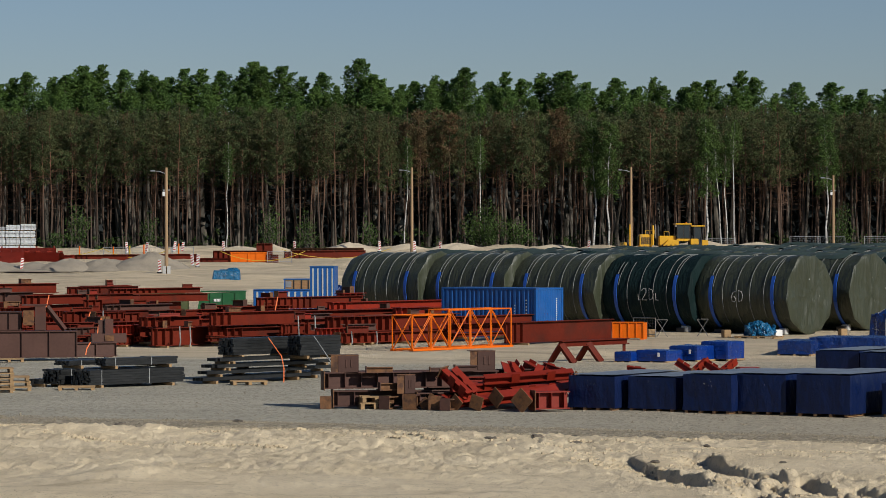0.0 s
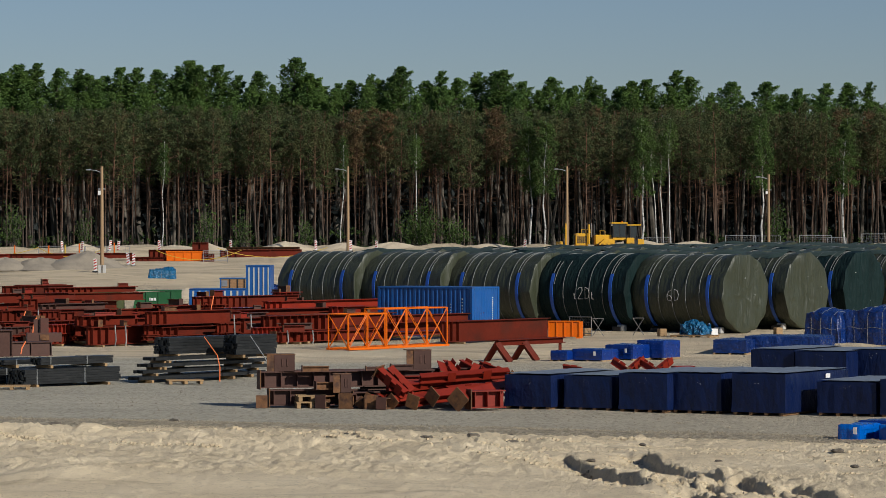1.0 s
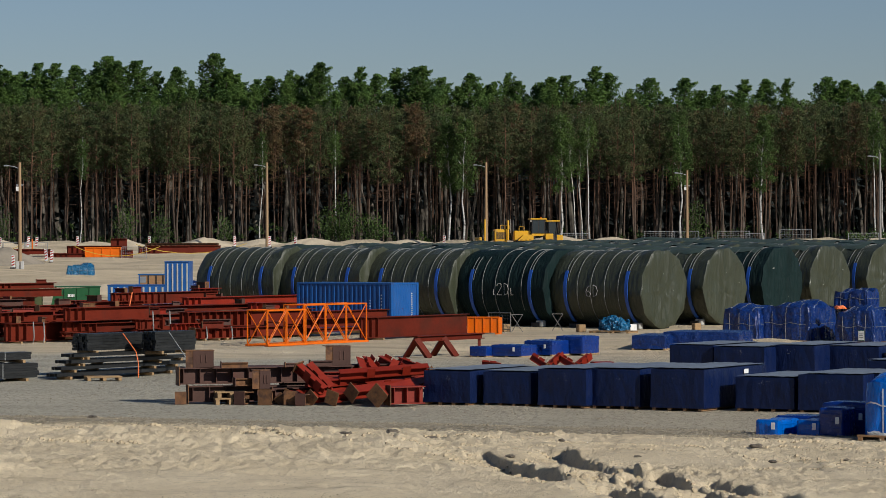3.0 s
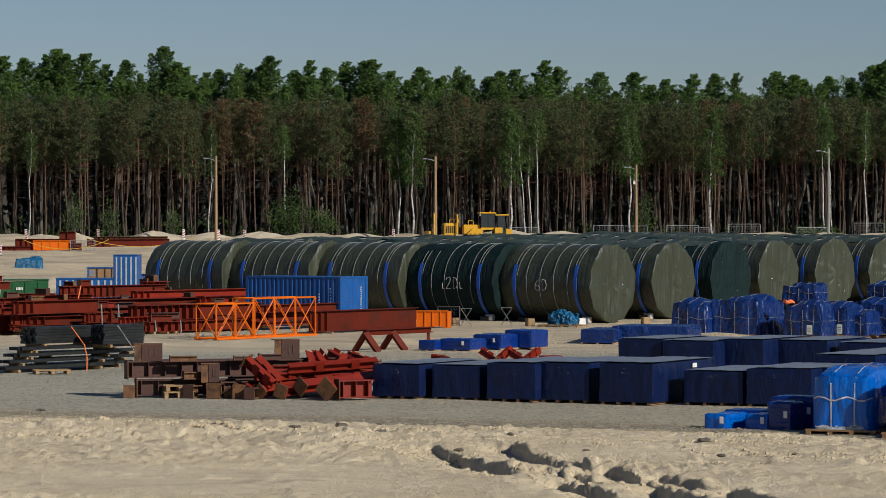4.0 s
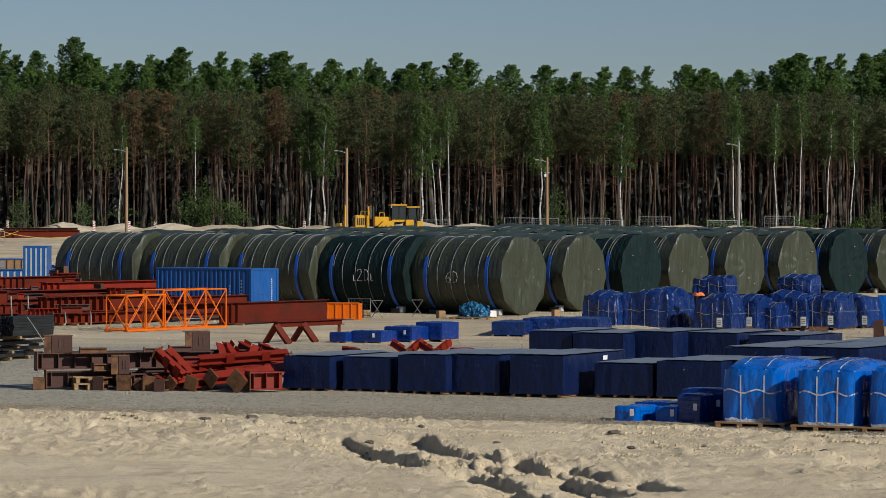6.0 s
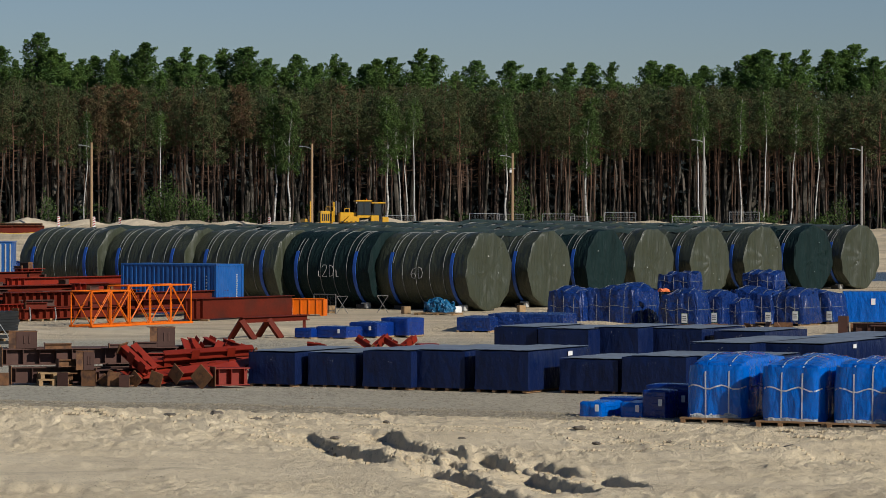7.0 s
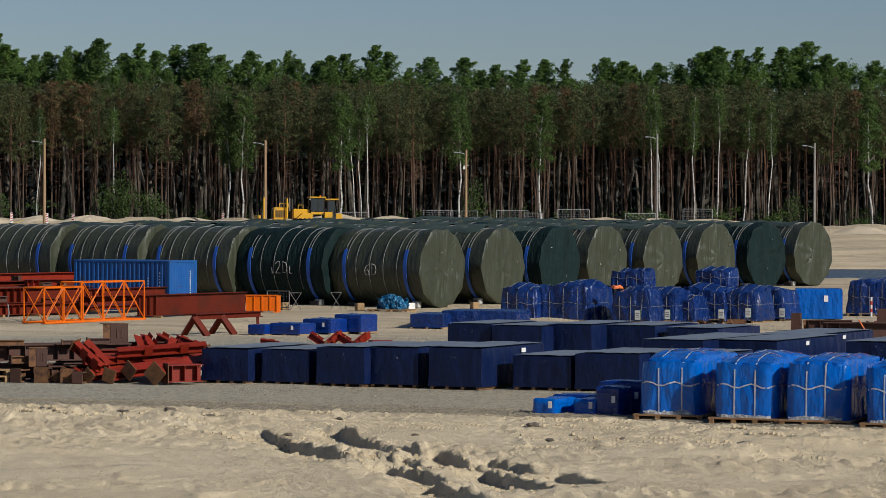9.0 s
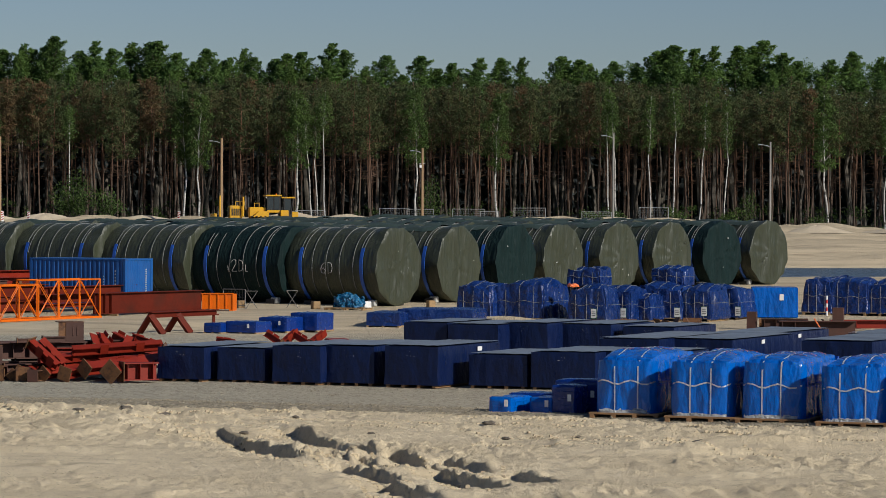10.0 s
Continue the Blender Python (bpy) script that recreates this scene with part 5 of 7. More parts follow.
for i, (x, y, w, l, h) in enumerate(((11.24, 77.5, 0.62, 1.3, 0.46), (12.20, 77.2, 0.62, 1.3, 0.46), (11.9, 78.6, 1.3, 0.9, 0.5), (12.72, 76.9, 0.62, 0.9, 0.78), (13.0, 78.2, 1.4, 0.9, 0.85),
                                      (7.02, 129.9, 0.8, 1.4, 0.45), (7.9, 129.86, 1.45, 1.4, 0.52), (9.35, 131.2, 1.35, 1.5, 0.66), (10.75, 132.2, 1.3, 1.5, 0.80))):
    small_stack(x, y, w, l, h, seed=i + 20, mat="bluewrap" if i in (0, 1) else "blueplas")
for i, (x, y, w, l, h) in enumerate(((14.5, 137.3, 1.5, 3.0, 0.66), (16.0, 138.4, 3.4, 3.0, 0.78))):
    small_stack(x, y, w, l, h, -20, seed=i + 40, mat="bluetarp", label="flat load under a dark blue cover", name="covered_load")


# ---- structural steel ----
def beam_bm(L, h, w, flange=0.035, web=0.03):
    """An I-section along x from 0 to L, standing on z=0, middle at y=0."""
    bm = bmesh.new()
    add_box(bm, 0, L, -w / 2, w / 2, 0, flange)
    add_box(bm, 0, L, -w / 2, w / 2, h - flange, h)
    add_box(bm, 0, L, -web / 2, web / 2, flange, h - flange)
    return bm


def steel_beam(m, L, h, w=0.52, mat="red", stiff=0, label="", plate=None, group="stacked steel beams"):
    """stiff: number of stiffener plates; plate: material of a plate across the near end."""
    label = label or {"red": "dark red primed steel I-beam lying in a stack", "brown": "brown primed steel I-beam lying in a stack",
                      "redsteel": "bright red primed steel I-beam lying in a stack", "rust": "rusty flat steel beam lying on a stack"}[mat]
    ob = new("steel_girder", to_mesh("steel_girder", beam_bm(L, h, w), mat))
    ob.matrix_basis = m
    tagged(ob, label, "steel beam", group)
    for i in range(stiff):
        x = (0.12 + i * min(0.5, (L - 0.3) / max(1, stiff - 1))) if stiff > 1 else L / 2
        part("stiffener", box(x, x + 0.02, -w / 2 + 0.02, w / 2 - 0.02, 0.035, h - 0.035), mat, ob)
    if plate:
        part("end_plate", box(-0.03, 0, -w / 2 - 0.04, w / 2 + 0.04, -0.04, h + 0.04, 0.004), plate, ob, "rusty end plate")
    return ob


FRONT = [  # x, y, z, length, height, paint
    (-4.9, 152.0, 0.09, 8.4, 0.49, "red"), (-5.6, 153.0, 0.60, 9.5, 0.75, "red"), (-11.0, 150.0, 1.00, 5.9, 0.64, "red"), (-10.6, 151.0, 0.10, 4.3, 0.78, "red"),
    (-8.2, 154.0, 0.42, 4.8, 0.77, "red"), (-13.7, 149.0, 0.08, 3.9, 0.85, "red"), (-14.3, 150.0, 0.95, 3.9, 0.48, "red"), (-13.4, 158.0, 0.71, 3.7, 0.39, "red"),
    (3.0, 152.0, 0.08, 8.7, 1.01, "red"), (0.4, 157.0, 0.88, 7.5, 0.39, "red"), (-4.1, 160.0, 1.12, 6.3, 0.14, "rust"), (-9.9, 153.0, 0.40, 3.7, 0.33, "red"),
    (-16.6, 150.5, 0.08, 3.4, 0.55, "red"), (-16.2, 152.0, 0.70, 4.2, 0.45, "red"),
]
BACK = [
    (-10.0, 170.0, 1.34, 8.5, 0.64, "red"), (-6.2, 172.0, 1.26, 10.0, 0.43, "redsteel"), (-5.8, 176.0, 1.58, 2.0, 0.54, "redsteel"), (-8.2, 162.0, 1.11, 13.1, 0.32, "red"),
    (-11.7, 168.0, 1.24, 5.1, 0.30, "red"), (-19.0, 158.0, 0.94, 6.1, 0.57, "red"), (-18.4, 154.0, 0.55, 5.2, 0.44, "red"), (-22.9, 172.0, 1.57, 8.6, 0.52, "red"),
    (-22.4, 160.0, 1.18, 2.4, 0.49, "red"), (-18.1, 168.0, 1.28, 5.1, 0.36, "brown"), (-14.3, 166.0, 1.08, 5.2, 0.33, "red"), (-18.6, 164.0, 1.34, 1.3, 0.65, "red"),
]
REAR = [
    (-27.3, 190.0, 1.86, 5.5, 0.61, "red"), (-22.8, 192.0, 1.82, 6.0, 0.44, "red"), (-19.6, 186.0, 1.91, 7.4, 0.33, "red"), (-22.4, 196.0, 1.88, 4.1, 0.39, "red"),
    (-25.9, 180.0, 1.54, 3.5, 0.58, "brown"), (-20.9, 179.5, 1.28, 5.1, 0.35, "red"), (-24.5, 166.0, 1.2, 5.0, 0.4, "red"), (-21.0, 178.0, 1.2, 6.0, 0.45, "red"),
]
rs = random.Random(4)
bearer_me = to_mesh("timber_bearer", box(-0.07, 0.07, -0.6, 0.6, 0, 0.10, 0.008), "wood")
for row in (FRONT, BACK, REAR):
    for x, y, z, L, h, mat in row:
        a = 50 + rs.uniform(-1.5, 1.5)
        g = ground_at(x, y)
        long_ = rs.random() < 0.5
        steel_beam(rz(x, y, z, a), L, h, rs.choice((0.4, 0.5, 0.62)), mat, (int(L / 0.9) if long_ and h < 0.9 else 3) if h > 0.3 else 0)
        # what it lies on: more beams and timber bearers, down to the ground
        top = z
        k = 0
        while top - g > 0.3:
            hh = min(0.5, max(0.22, (top - g) * 0.5)) - 0.03
            top -= hh + 0.03
            steel_beam(rz(x + rs.uniform(-0.3, 0.4), y + rs.uniform(0.0, 0.4), top, a + rs.uniform(-2, 2)), L * rs.uniform(0.8, 1.05), hh, 0.34, mat if mat != "rust" else "red", rs.choice((0, 3, 6)))
            k += 1
        if top - g > 0.02:
            for q in (0.12, 0.5, 0.88):
                b = new("timber_bearer", bearer_me)
                dx, dy = math.cos(radians(a)) * L * q, math.sin(radians(a)) * L * q
                b.matrix_basis = rz(x + dx, y + dy, top - 0.10, a) @ Matrix.Diagonal((1, 1, 1, 1))
                tagged(b, "short pale timber bearer under steel beams", "timber", "timber bearers")
        if k < 2 and rs.random() < 0.6:  # a companion behind it
            q = 0.55
            steel_beam(rz(x - 0.64 * q * 1.2, y + 0.77 * q * 1.2, g + 0.08, a), L, min(h, 0.6), 0.34, mat if mat != "rust" else "red", 4)

# more stacks between them: shorter members of mixed sizes, two or three high, some lying across
def beam_stack(x, y, a, L, levels, r):
    z = ground_at(x, y) + 0.10
    for q in (0.2, 0.8):
        b = new("timber_bearer", bearer_me)
        b.matrix_basis = rz(x + math.cos(radians(a)) * L * q, y + math.sin(radians(a)) * L * q, z - 0.10, a)
        tagged(b, "short pale timber bearer under steel beams", "timber", "timber bearers")
    for k in range(levels):
        h = r.uniform(0.26, 0.58)
        w = r.uniform(0.30, 0.62)
        mat = r.choice(("red", "red", "red", "redsteel", "brown"))
        steel_beam(rz(x + r.uniform(-0.25, 0.25), y + r.uniform(-0.12, 0.12), z, a + r.uniform(-3, 3)), L * r.uniform(0.75, 1.05), h, w, mat, r.choice((2, 4, 6, 8)),
                   plate=r.choice((None, None, "rust")))
        z += h + 0.005


rq = random.Random(23)
for x0, x1, y0, y1, n in ((-25.5, -17.0, 156, 178, 15), (-17.0, -9.0, 155, 176, 17), (-9.0, -1.0, 158, 172, 9), (-13.5, -5.0, 151.5, 155.0, 7), (-20.5, -15.0, 150.0, 154.0, 6)):
    for i in range(n):
        beam_stack(rq.uniform(x0, x1), y0 + (y1 - y0) * (i + rq.random()) / n, rq.choice((50, 50, 50, 46, 16, 128)) + rq.uniform(-3, 3), rq.uniform(1.6, 4.2), rq.choice((1, 2, 2, 3)) if y0 > 154 else rq.choice((1, 2)), rq)

# loose stubs, plates and timber lying on the stacks
def offcut(x, y, z, turn, L, h, mat, label):
    ob = new("steel_stub", to_mesh("steel_stub", beam_bm(L, h, h * 0.9, 0.03, 0.025), mat))
    ob.matrix_basis = rz(x, y, z, turn)
    part("cover_plate", box(-0.02, 0.0, -h * 0.5, h * 0.5, -0.01, h + 0.03), "rust" if mat != "rust" else "brown", ob, "rusty cover plate")
    return tagged(ob, label, "steel offcut", "short steel pieces")


for row in (FRONT[:8], BACK, REAR):
    for x, y, z, L, h, mat in row:
        for q in range(1 if row is REAR else 2):
            f = rs.uniform(0.05, 0.85) * L
            c_, s_ = math.cos(radians(50)), math.sin(radians(50))
            m_ = rs.choice(("red", "red", "brown", "rust", "redsteel"))
            offcut(x + c_ * f, y + s_ * f, z + h, rs.choice((50, 140, 48, 135, 20)) + rs.uniform(-8, 8), rs.uniform(0.35, 1.1), rs.uniform(0.14, 0.34), m_, "short steel offcut lying on stacked beams")
# orange straps hanging down the stacks
for x, y, z in ((-21.6, 133.0, 1.6), (-17.6, 156.9, 1.5), (-9.0, 170.2, 2.0), (-16.1, 148.0, 1.4), (-14.8, 131.8, 0.8), (-21.5, 171.8, 2.1)):
    t = part("tie_strap", polytube([Vector((x + 0.1, y, z)), Vector((x, y - 0.4, z * 0.7)), Vector((x - 0.05, y - 0.45, max(0.3, z - 1.1)))], [0.03] * 3, 5), "orangestrap")
    tagged(t, "orange tie strap hanging down stacked steel", "strap", "tie straps")

# white tie straps hanging round the front stacks
for x, y, z in ((-4.4, 151.5, 0.62), (-3.2, 151.6, 0.62), (-12.4, 148.9, 0.95), (-11.9, 148.7, 0.95), (-7.0, 152.6, 1.35), (-6.2, 152.8, 1.35), (-16.9, 157.3, 1.5)):
    t = part("tie_strap", polytube([Vector((x, y, z + 0.05)), Vector((x + 0.02, y - 0.28, z)), Vector((x + 0.06, y - 0.30, 0.35 * z)), Vector((x + 0.02, y - 0.3, 0.06))], [0.03] * 4, 5), "strap")
    tagged(t, "thin white tie strap round steel beams", "strap", "tie straps")


# ---- brown plate girders at the near side of the stacks ----
def plate_girder(x, y, z, turn, L, W, H, mat="brown", label="brown primed plate girder with stiffened sides"):
    t = thing("plate_girder", rz(x, y, z, turn), label, "girder", "brown girders")
    part("web_plate", box(0, L, 0, 0.03, 0.04, H - 0.04), mat, t)
    part("web_plate", box(0, L, W - 0.03, W, 0.04, H - 0.04), mat, t)
    part("flange", box(-0.02, L + 0.02, -0.1, W + 0.1, 0, 0.04, 0.004), mat, t)
    part("flange", box(-0.02, L + 0.02, -0.1, W + 0.1, H - 0.04, H, 0.004), mat, t)
    n = max(2, int(L / 0.9))
    for i in range(n + 1):
        xx = 0.02 + (L - 0.06) * i / n
        part("stiffener", box(xx, xx + 0.025, -0.09, -0.002, 0.042, H - 0.042), mat, t)
    part("end_plate", box(-0.03, -0.005, 0.03, W - 0.03, 0.05, H - 0.05), "rust", t, "rusty end plate")
    return t


plate_girder(-18.9, 133.0, 0.12, 8, 3.5, 1.0, 1.12)
plate_girder(-15.6, 134.0, 0.12, 20, 1.8, 0.8, 0.6)
plate_girder(-18.8, 133.4, 1.26, 5, 1.0, 0.8, 0.8)
plate_girder(-20.6, 131.5, 0.1, 30, 1.6, 0.9, 0.55, "red", "red primed plate girder with stiffened sides")
# a frame corner with a diagonal brace
fr = thing("gusset_frame", rz(-17.2, 133.3, 1.26, 6), "brown welded frame corner with a diagonal brace", "steel frame")
part("post", box(0.0, 0.45, 0, 0.5, 0, 1.05, 0.01), "brown", fr)
part("top_plate", box(-0.55, 0.5, -0.05, 0.55, 1.05, 1.10, 0.005), "brown", fr)
bm = bmesh.new()
add_tube(bm, (0.5, 0.25, 1.0), (1.25, 0.25, 0.02), 0.12, 0.12, 4)
part("brace", bm, "brown", fr)
part("sheet", box(-0.5, -0.04, -0.03, 0.0, 0.22, 0.85, 0.01), "rust", fr, "rust-edged grey plate")
# an upright cross-shaped column stub
cs = thing("column_stub", rz(-14.5, 137.2, 0, 12), "brown steel column stub with a cross piece, standing upright", "steel column")
part("shaft", box(-0.18, 0.18, -0.18, 0.18, 0, 1.65, 0.01), "brown", cs)
part("fin", box(-0.45, -0.20, -0.02, 0.02, 0.0, 1.6), "brown", cs)
part("cross_piece", box(-0.75, 0.75, -0.2, 0.2, 0.62, 1.02, 0.01), "brown", cs)
part("plate", box(-0.2, 0.2, -0.24, -0.21, 0.7, 0.95, 0.005), "rust", cs)


# ---- near pile: brown girders and red braces ----
def stub(x, y, z, turn, w, d, h, label="brown welded box stub with open rusty end"):
    t = thing("box_stub", rz(x, y, z, turn), label, "steel stub", "box stubs")
    part("front_plate", box(0, w, 0, 0.03, 0, h, 0.004), "brown", t)
    part("back_plate", box(0, w, d - 0.03, d, 0, h, 0.004), "brown", t)
    part("side_plate", box(-0.22, 0.0, 0.02, 0.05, 0, h), "rust", t, "rusty side plate")
    part("side_plate", box(w - 0.03, w, 0.03, d - 0.03, 0, h), "brown", t)
    part("cap", box(-0.22, w + 0.02, 0, d, h, h + 0.02), "rust", t)
    for k in (0.35, 0.6):
        part("rib", box(w * k, w * k + 0.05, -0.02, -0.002, h * 0.3, h * 0.75, 0.006), "brown", t)
    return t


near = "near pile of steel members"
steel_beam(rz(-3.6, 95.0, 0.57, 14), 5.4, 0.50, 0.42, "brown", 8, "long brown primed girder lying on timber", "rust", near)
steel_beam(rz(-3.0, 96.3, 0.62, 12), 6.0, 0.44, 0.4, "brown", 10, "long brown primed girder lying on timber", None, near)
steel_beam(rz(-3.3, 94.6, 0.06, 10), 2.4, 0.48, 0.4, "brown", 3, "short brown primed beam lying on the gravel", "rust", near)
steel_beam(rz(-1.9, 95.2, 0.06, 22), 2.6, 0.44, 0.4, "brown", 4, "short brown primed beam lying on the gravel", "rust", near)
steel_beam(rz(-0.9, 94.4, 0.05, 35), 1.8, 0.42, 0.4, "brown", 3, "short brown primed beam lying on the gravel", "rust", near)
steel_beam(rz(-0.6, 97.2, 0.25, 12), 3.0, 0.30, 0.4, "brown", 4, "short brown primed beam lying on the gravel", None, near)
stub(-3.15, 94.9, 1.07, 8, 0.62, 0.6, 0.50)
stub(1.05, 96.6, 1.05, 10, 0.55, 0.6, 0.58)
stub(-1.15, 94.2, 0.46, 10, 0.32, 0.35, 0.55)
pl = thing("wooden_pallet", rz(-2.45, 94.0, 0, 8), "worn wooden pallet under steel members", "pallet", "wooden pallets")
pallet(pl, 0.9, 1.0, 0.20, 3, "wood")
pl2 = thing("wooden_pallet", rz(-2.4, 94.05, 0.20, 11), "worn wooden pallet under steel members", "pallet", "wooden pallets")
pallet(pl2, 0.85, 1.0, 0.19, 3, "wood")


def brace(x, y, z, yaw, tilt, L, s=0.26, twist=0, mat="redsteel", plate=True):
    """A slender red member with a flanged section and a square rusty plate on its near end."""
    m = pose(x, y, z, 0, 0, yaw) @ pose(0, 0, 0, 0, -tilt, 0) @ pose(0, 0, 0, twist, 0, 0)
    ob = new("red_brace", to_mesh("red_brace", beam_bm(L, s, s * 0.95, 0.025, 0.02), mat))
    ob.matrix_basis = m
    tagged(ob, "bright red primed brace with a rusty square end plate" if plate else "bright red primed steel brace in a pile", "steel brace", near)
    if plate:
        part("end_plate", box(-0.03, 0, -s * 0.75, s * 0.75, -s * 0.25, s * 1.25, 0.004), "rust", ob, "rusty square end plate")
    for q in (0.3, 0.7):
        part("gusset", box(L * q, L * q + 0.25, -s * 0.48, -s * 0.44, s * 0.1, s * 1.35), mat, ob)
    return ob


for row in ((-0.35, 94.0, 0.12, 66, 0, 2.6, 0.26, 25), (0.3, 93.7, 0.12, 52, 3, 3.4, 0.26, 45), (0.95, 93.4, 0.10, 58, 4, 3.0, 0.28, 18), (1.5, 93.5, 0.26, 46, 2, 3.2, 0.30, 40),
            (2.2, 92.7, 0.20, 58, 5, 2.8, 0.36, 45), (0.2, 95.0, 0.45, 14, 2, 4.0, 0.30, 0), (0.6, 95.6, 0.62, 12, 0, 3.8, 0.28, 0), (-0.05, 94.3, 1.0, -35, -36, 1.15, 0.25, 15),
            (0.3, 94.8, 1.05, -40, -38, 1.1, 0.24, 30), (1.9, 96.6, 0.62, 100, 28, 0.8, 0.32, 20), (2.3, 96.9, 0.6, 120, 32, 0.8, 0.32, 10), (2.7, 96.8, 0.55, 70, 30, 0.8, 0.30, 30),
            (3.3, 97.4, 0.6, 150, 24, 1.1, 0.28, 0), (4.0, 97.6, 0.65, 160, 18, 1.1, 0.26, 20), (-0.6, 93.9, 0.08, 70, 0, 0.9, 0.22, 45), (1.2, 94.6, 0.75, 16, 3, 2.8, 0.24, 30)):
    brace(*row, plate=row[7] not in (0, 30))
for x, y, z, turn, L, h, mat in ((-3.5, 94.2, 0.02, 95, 0.5, 0.34, "brown"), (-1.75, 93.9, 0.02, 60, 0.55, 0.36, "rust"), (-0.25, 93.5, 0.02, 80, 0.5, 0.38, "brown"), (-1.0, 93.7, 0.02, 75, 0.5, 0.42, "brown"), (0.05, 93.2, 0.02, 70, 0.45, 0.32, "rust"),
                               (-2.3, 94.7, 1.07, 12, 0.8, 0.16, "rust"), (0.35, 95.6, 1.06, 14, 0.7, 0.18, "brown"), (-0.4, 95.3, 1.07, 14, 0.55, 0.12, "brown"), (-1.9, 94.3, 0.55, 20, 0.6, 0.22, "rust")):
    offcut(x, y, z, turn, L, h, mat, "short rusty steel piece in a pile")
for x, y, z, yaw, tl, L in ((0.6, 94.4, 0.50, 30, 4, 2.2), (2.0, 94.4, 0.40, 40, 3, 2.0), (2.9, 95.6, 0.45, 25, 4, 1.6), (3.6, 96.6, 0.55, 115, 20, 0.7)):
    brace(x, y, z, yaw, tl, L, 0.22, 20, "redsteel", tl > 18)
steel_beam(rz(2.62, 92.9, 0.06, 20), 1.1, 0.52, 0.45, "redsteel", 3, "short bright red beam with a rusty end plate", "rust", near)
for x, y, yaw, tl in ((8.9, 114.3, 150, 30), (9.1, 114.5, 30, 35), (9.9, 114.2, 140, 25), (10.1, 114.4, 35, 30), (7.3, 114.5, 160, 5)):
    brace(x, y, 0.16, yaw, tl, 0.7, 0.22, 15, "redsteel", tl > 25)
rb = new("red_box_section", to_mesh("red_box_section", box(0, 0.75, 0, 0.6, 0, 0.42, 0.015), "redsteel"))
rb.matrix_basis = rz(10.7, 114.2, 0.0, 10)
tagged(rb, "bright red primed steel box section on the gravel", "steel box")

# ---- red trestle frame ----
tr = thing("trestle_frame", rz(4.75, 129.0, 0, 52), "dark red steel trestle with two pairs of splayed legs", "trestle")
part("top_rail", beam_bm(4.8, 0.24, 0.28), "red", tr, at=pose(0, 0, 0.68))
for x in (0.1, 2.0):
    for dx in (-0.55, 0.62):
        bm = bmesh.new()
        add_tube(bm, (x, 0, 0.76), (x + 0.12, dx * 1.05, 0.0), 0.16, 0.16, 4)
        part("leg", bm, "red", tr)
bm = bmesh.new()
add_tube(bm, (4.6, 0, 0.68), (4.6, 0, 0), 0.08, 0.08, 4)
part("leg", bm, "red", tr)


# ---- orange lattice sections ----
def lattice(x, y, turn, L, W, H, bays):
    t = thing("lattice_section", rz(x, y, 0, turn), "orange painted lattice mast section standing on gravel", "lattice section", "orange lattice sections")
    for yy in (0, W):
        for zz in (0.06, H):
            part("chord", tube((0, yy, zz), (L, yy, zz), 0.038, n=6), "orange", t)
    b = L / bays
    for i in range(bays + 1):
        for yy in (0, W):
            part("upright", tube((i * b, yy, 0.06), (i * b, yy, H), 0.034, n=6), "orange", t)
        for zz in (0.06, H):
            part("cross_bar", tube((i * b, 0, zz), (i * b, W, zz), 0.034, n=6), "orange", t)
    for i in range(bays):
        part("diagonal", tube((i * b, 0, 0.06), ((i + 1) * b, 0, H), 0.023, n=6), "orange", t)
        part("diagonal", tube(((i + 1) * b, 0, 0.06), (i * b, 0, H), 0.023, n=6), "orange", t)
        part("diagonal", tube((i * b, W, 0.06), ((i + 1) * b, W, H), 0.023, n=6), "orange", t)
        part("diagonal", tube(((i + 1) * b, W, 0.06), (i * b, W, H), 0.023, n=6), "orange", t)
        part("diagonal", tube((i * b, 0, H), ((i + 1) * b, W, H), 0.023, n=6), "orange", t)
        part("floor_brace", tube((i * b, 0, 0.06), ((i + 1) * b, W, 0.06), 0.03, n=6), "orange", t)
    for i in (0, bays):
        part("diagonal", tube((i * b, 0, 0.06), (i * b, W, H), 0.023, n=6), "orange", t)
        part("diagonal", tube((i * b, W, 0.06), (i * b, 0, H), 0.023, n=6), "orange", t)
    part("skid", box(-0.05, L + 0.05, -0.1, 0.1, 0, 0.1, 0.01), "orange", t)
    part("skid", box(-0.05, L + 0.05, W - 0.1, W + 0.1, 0, 0.1, 0.01), "orange", t)
    return t


lattice(-1.4, 143.6, 50, 2.7, 1.20, 1.62, 2)
lattice(0.25, 145.9, 50, 4.6, 1.20, 1.82, 3)

# ---- orange skip beside the long beam ----
sk = thing("orange_skip", rz(8.55, 160.0, 0.05, -12), "orange steel skip with ribbed sides", "skip")
part("front", box(0, 1.6, 0, 0.04, 0.1, 0.8), "orange", sk)
part("back", box(0, 1.6, 1.2, 1.24, 0.1, 0.8), "orange", sk)
part("side", box(0, 0.04, 0.04, 1.2, 0.1, 0.8), "orange", sk)
part("side", box(1.56, 1.6, 0.04, 1.2, 0.1, 0.8), "orange", sk)
part("floor", box(0, 1.6, 0, 1.24, 0.04, 0.1), "orange", sk)
for x in (0, 0.4, 0.8, 1.2, 1.56):
    part("rib", box(x, x + 0.05, -0.05, -0.002, 0.06, 0.82, 0.004), "orange", sk)
part("rim", box(-0.03, 1.63, -0.06, 0.04, 0.8, 0.86, 0.005), "orange", sk)
for x in (0.0, 1.4):
    part("foot", box(x, x + 0.2, 0, 1.2, -0.05, 0.04), "orange", sk)


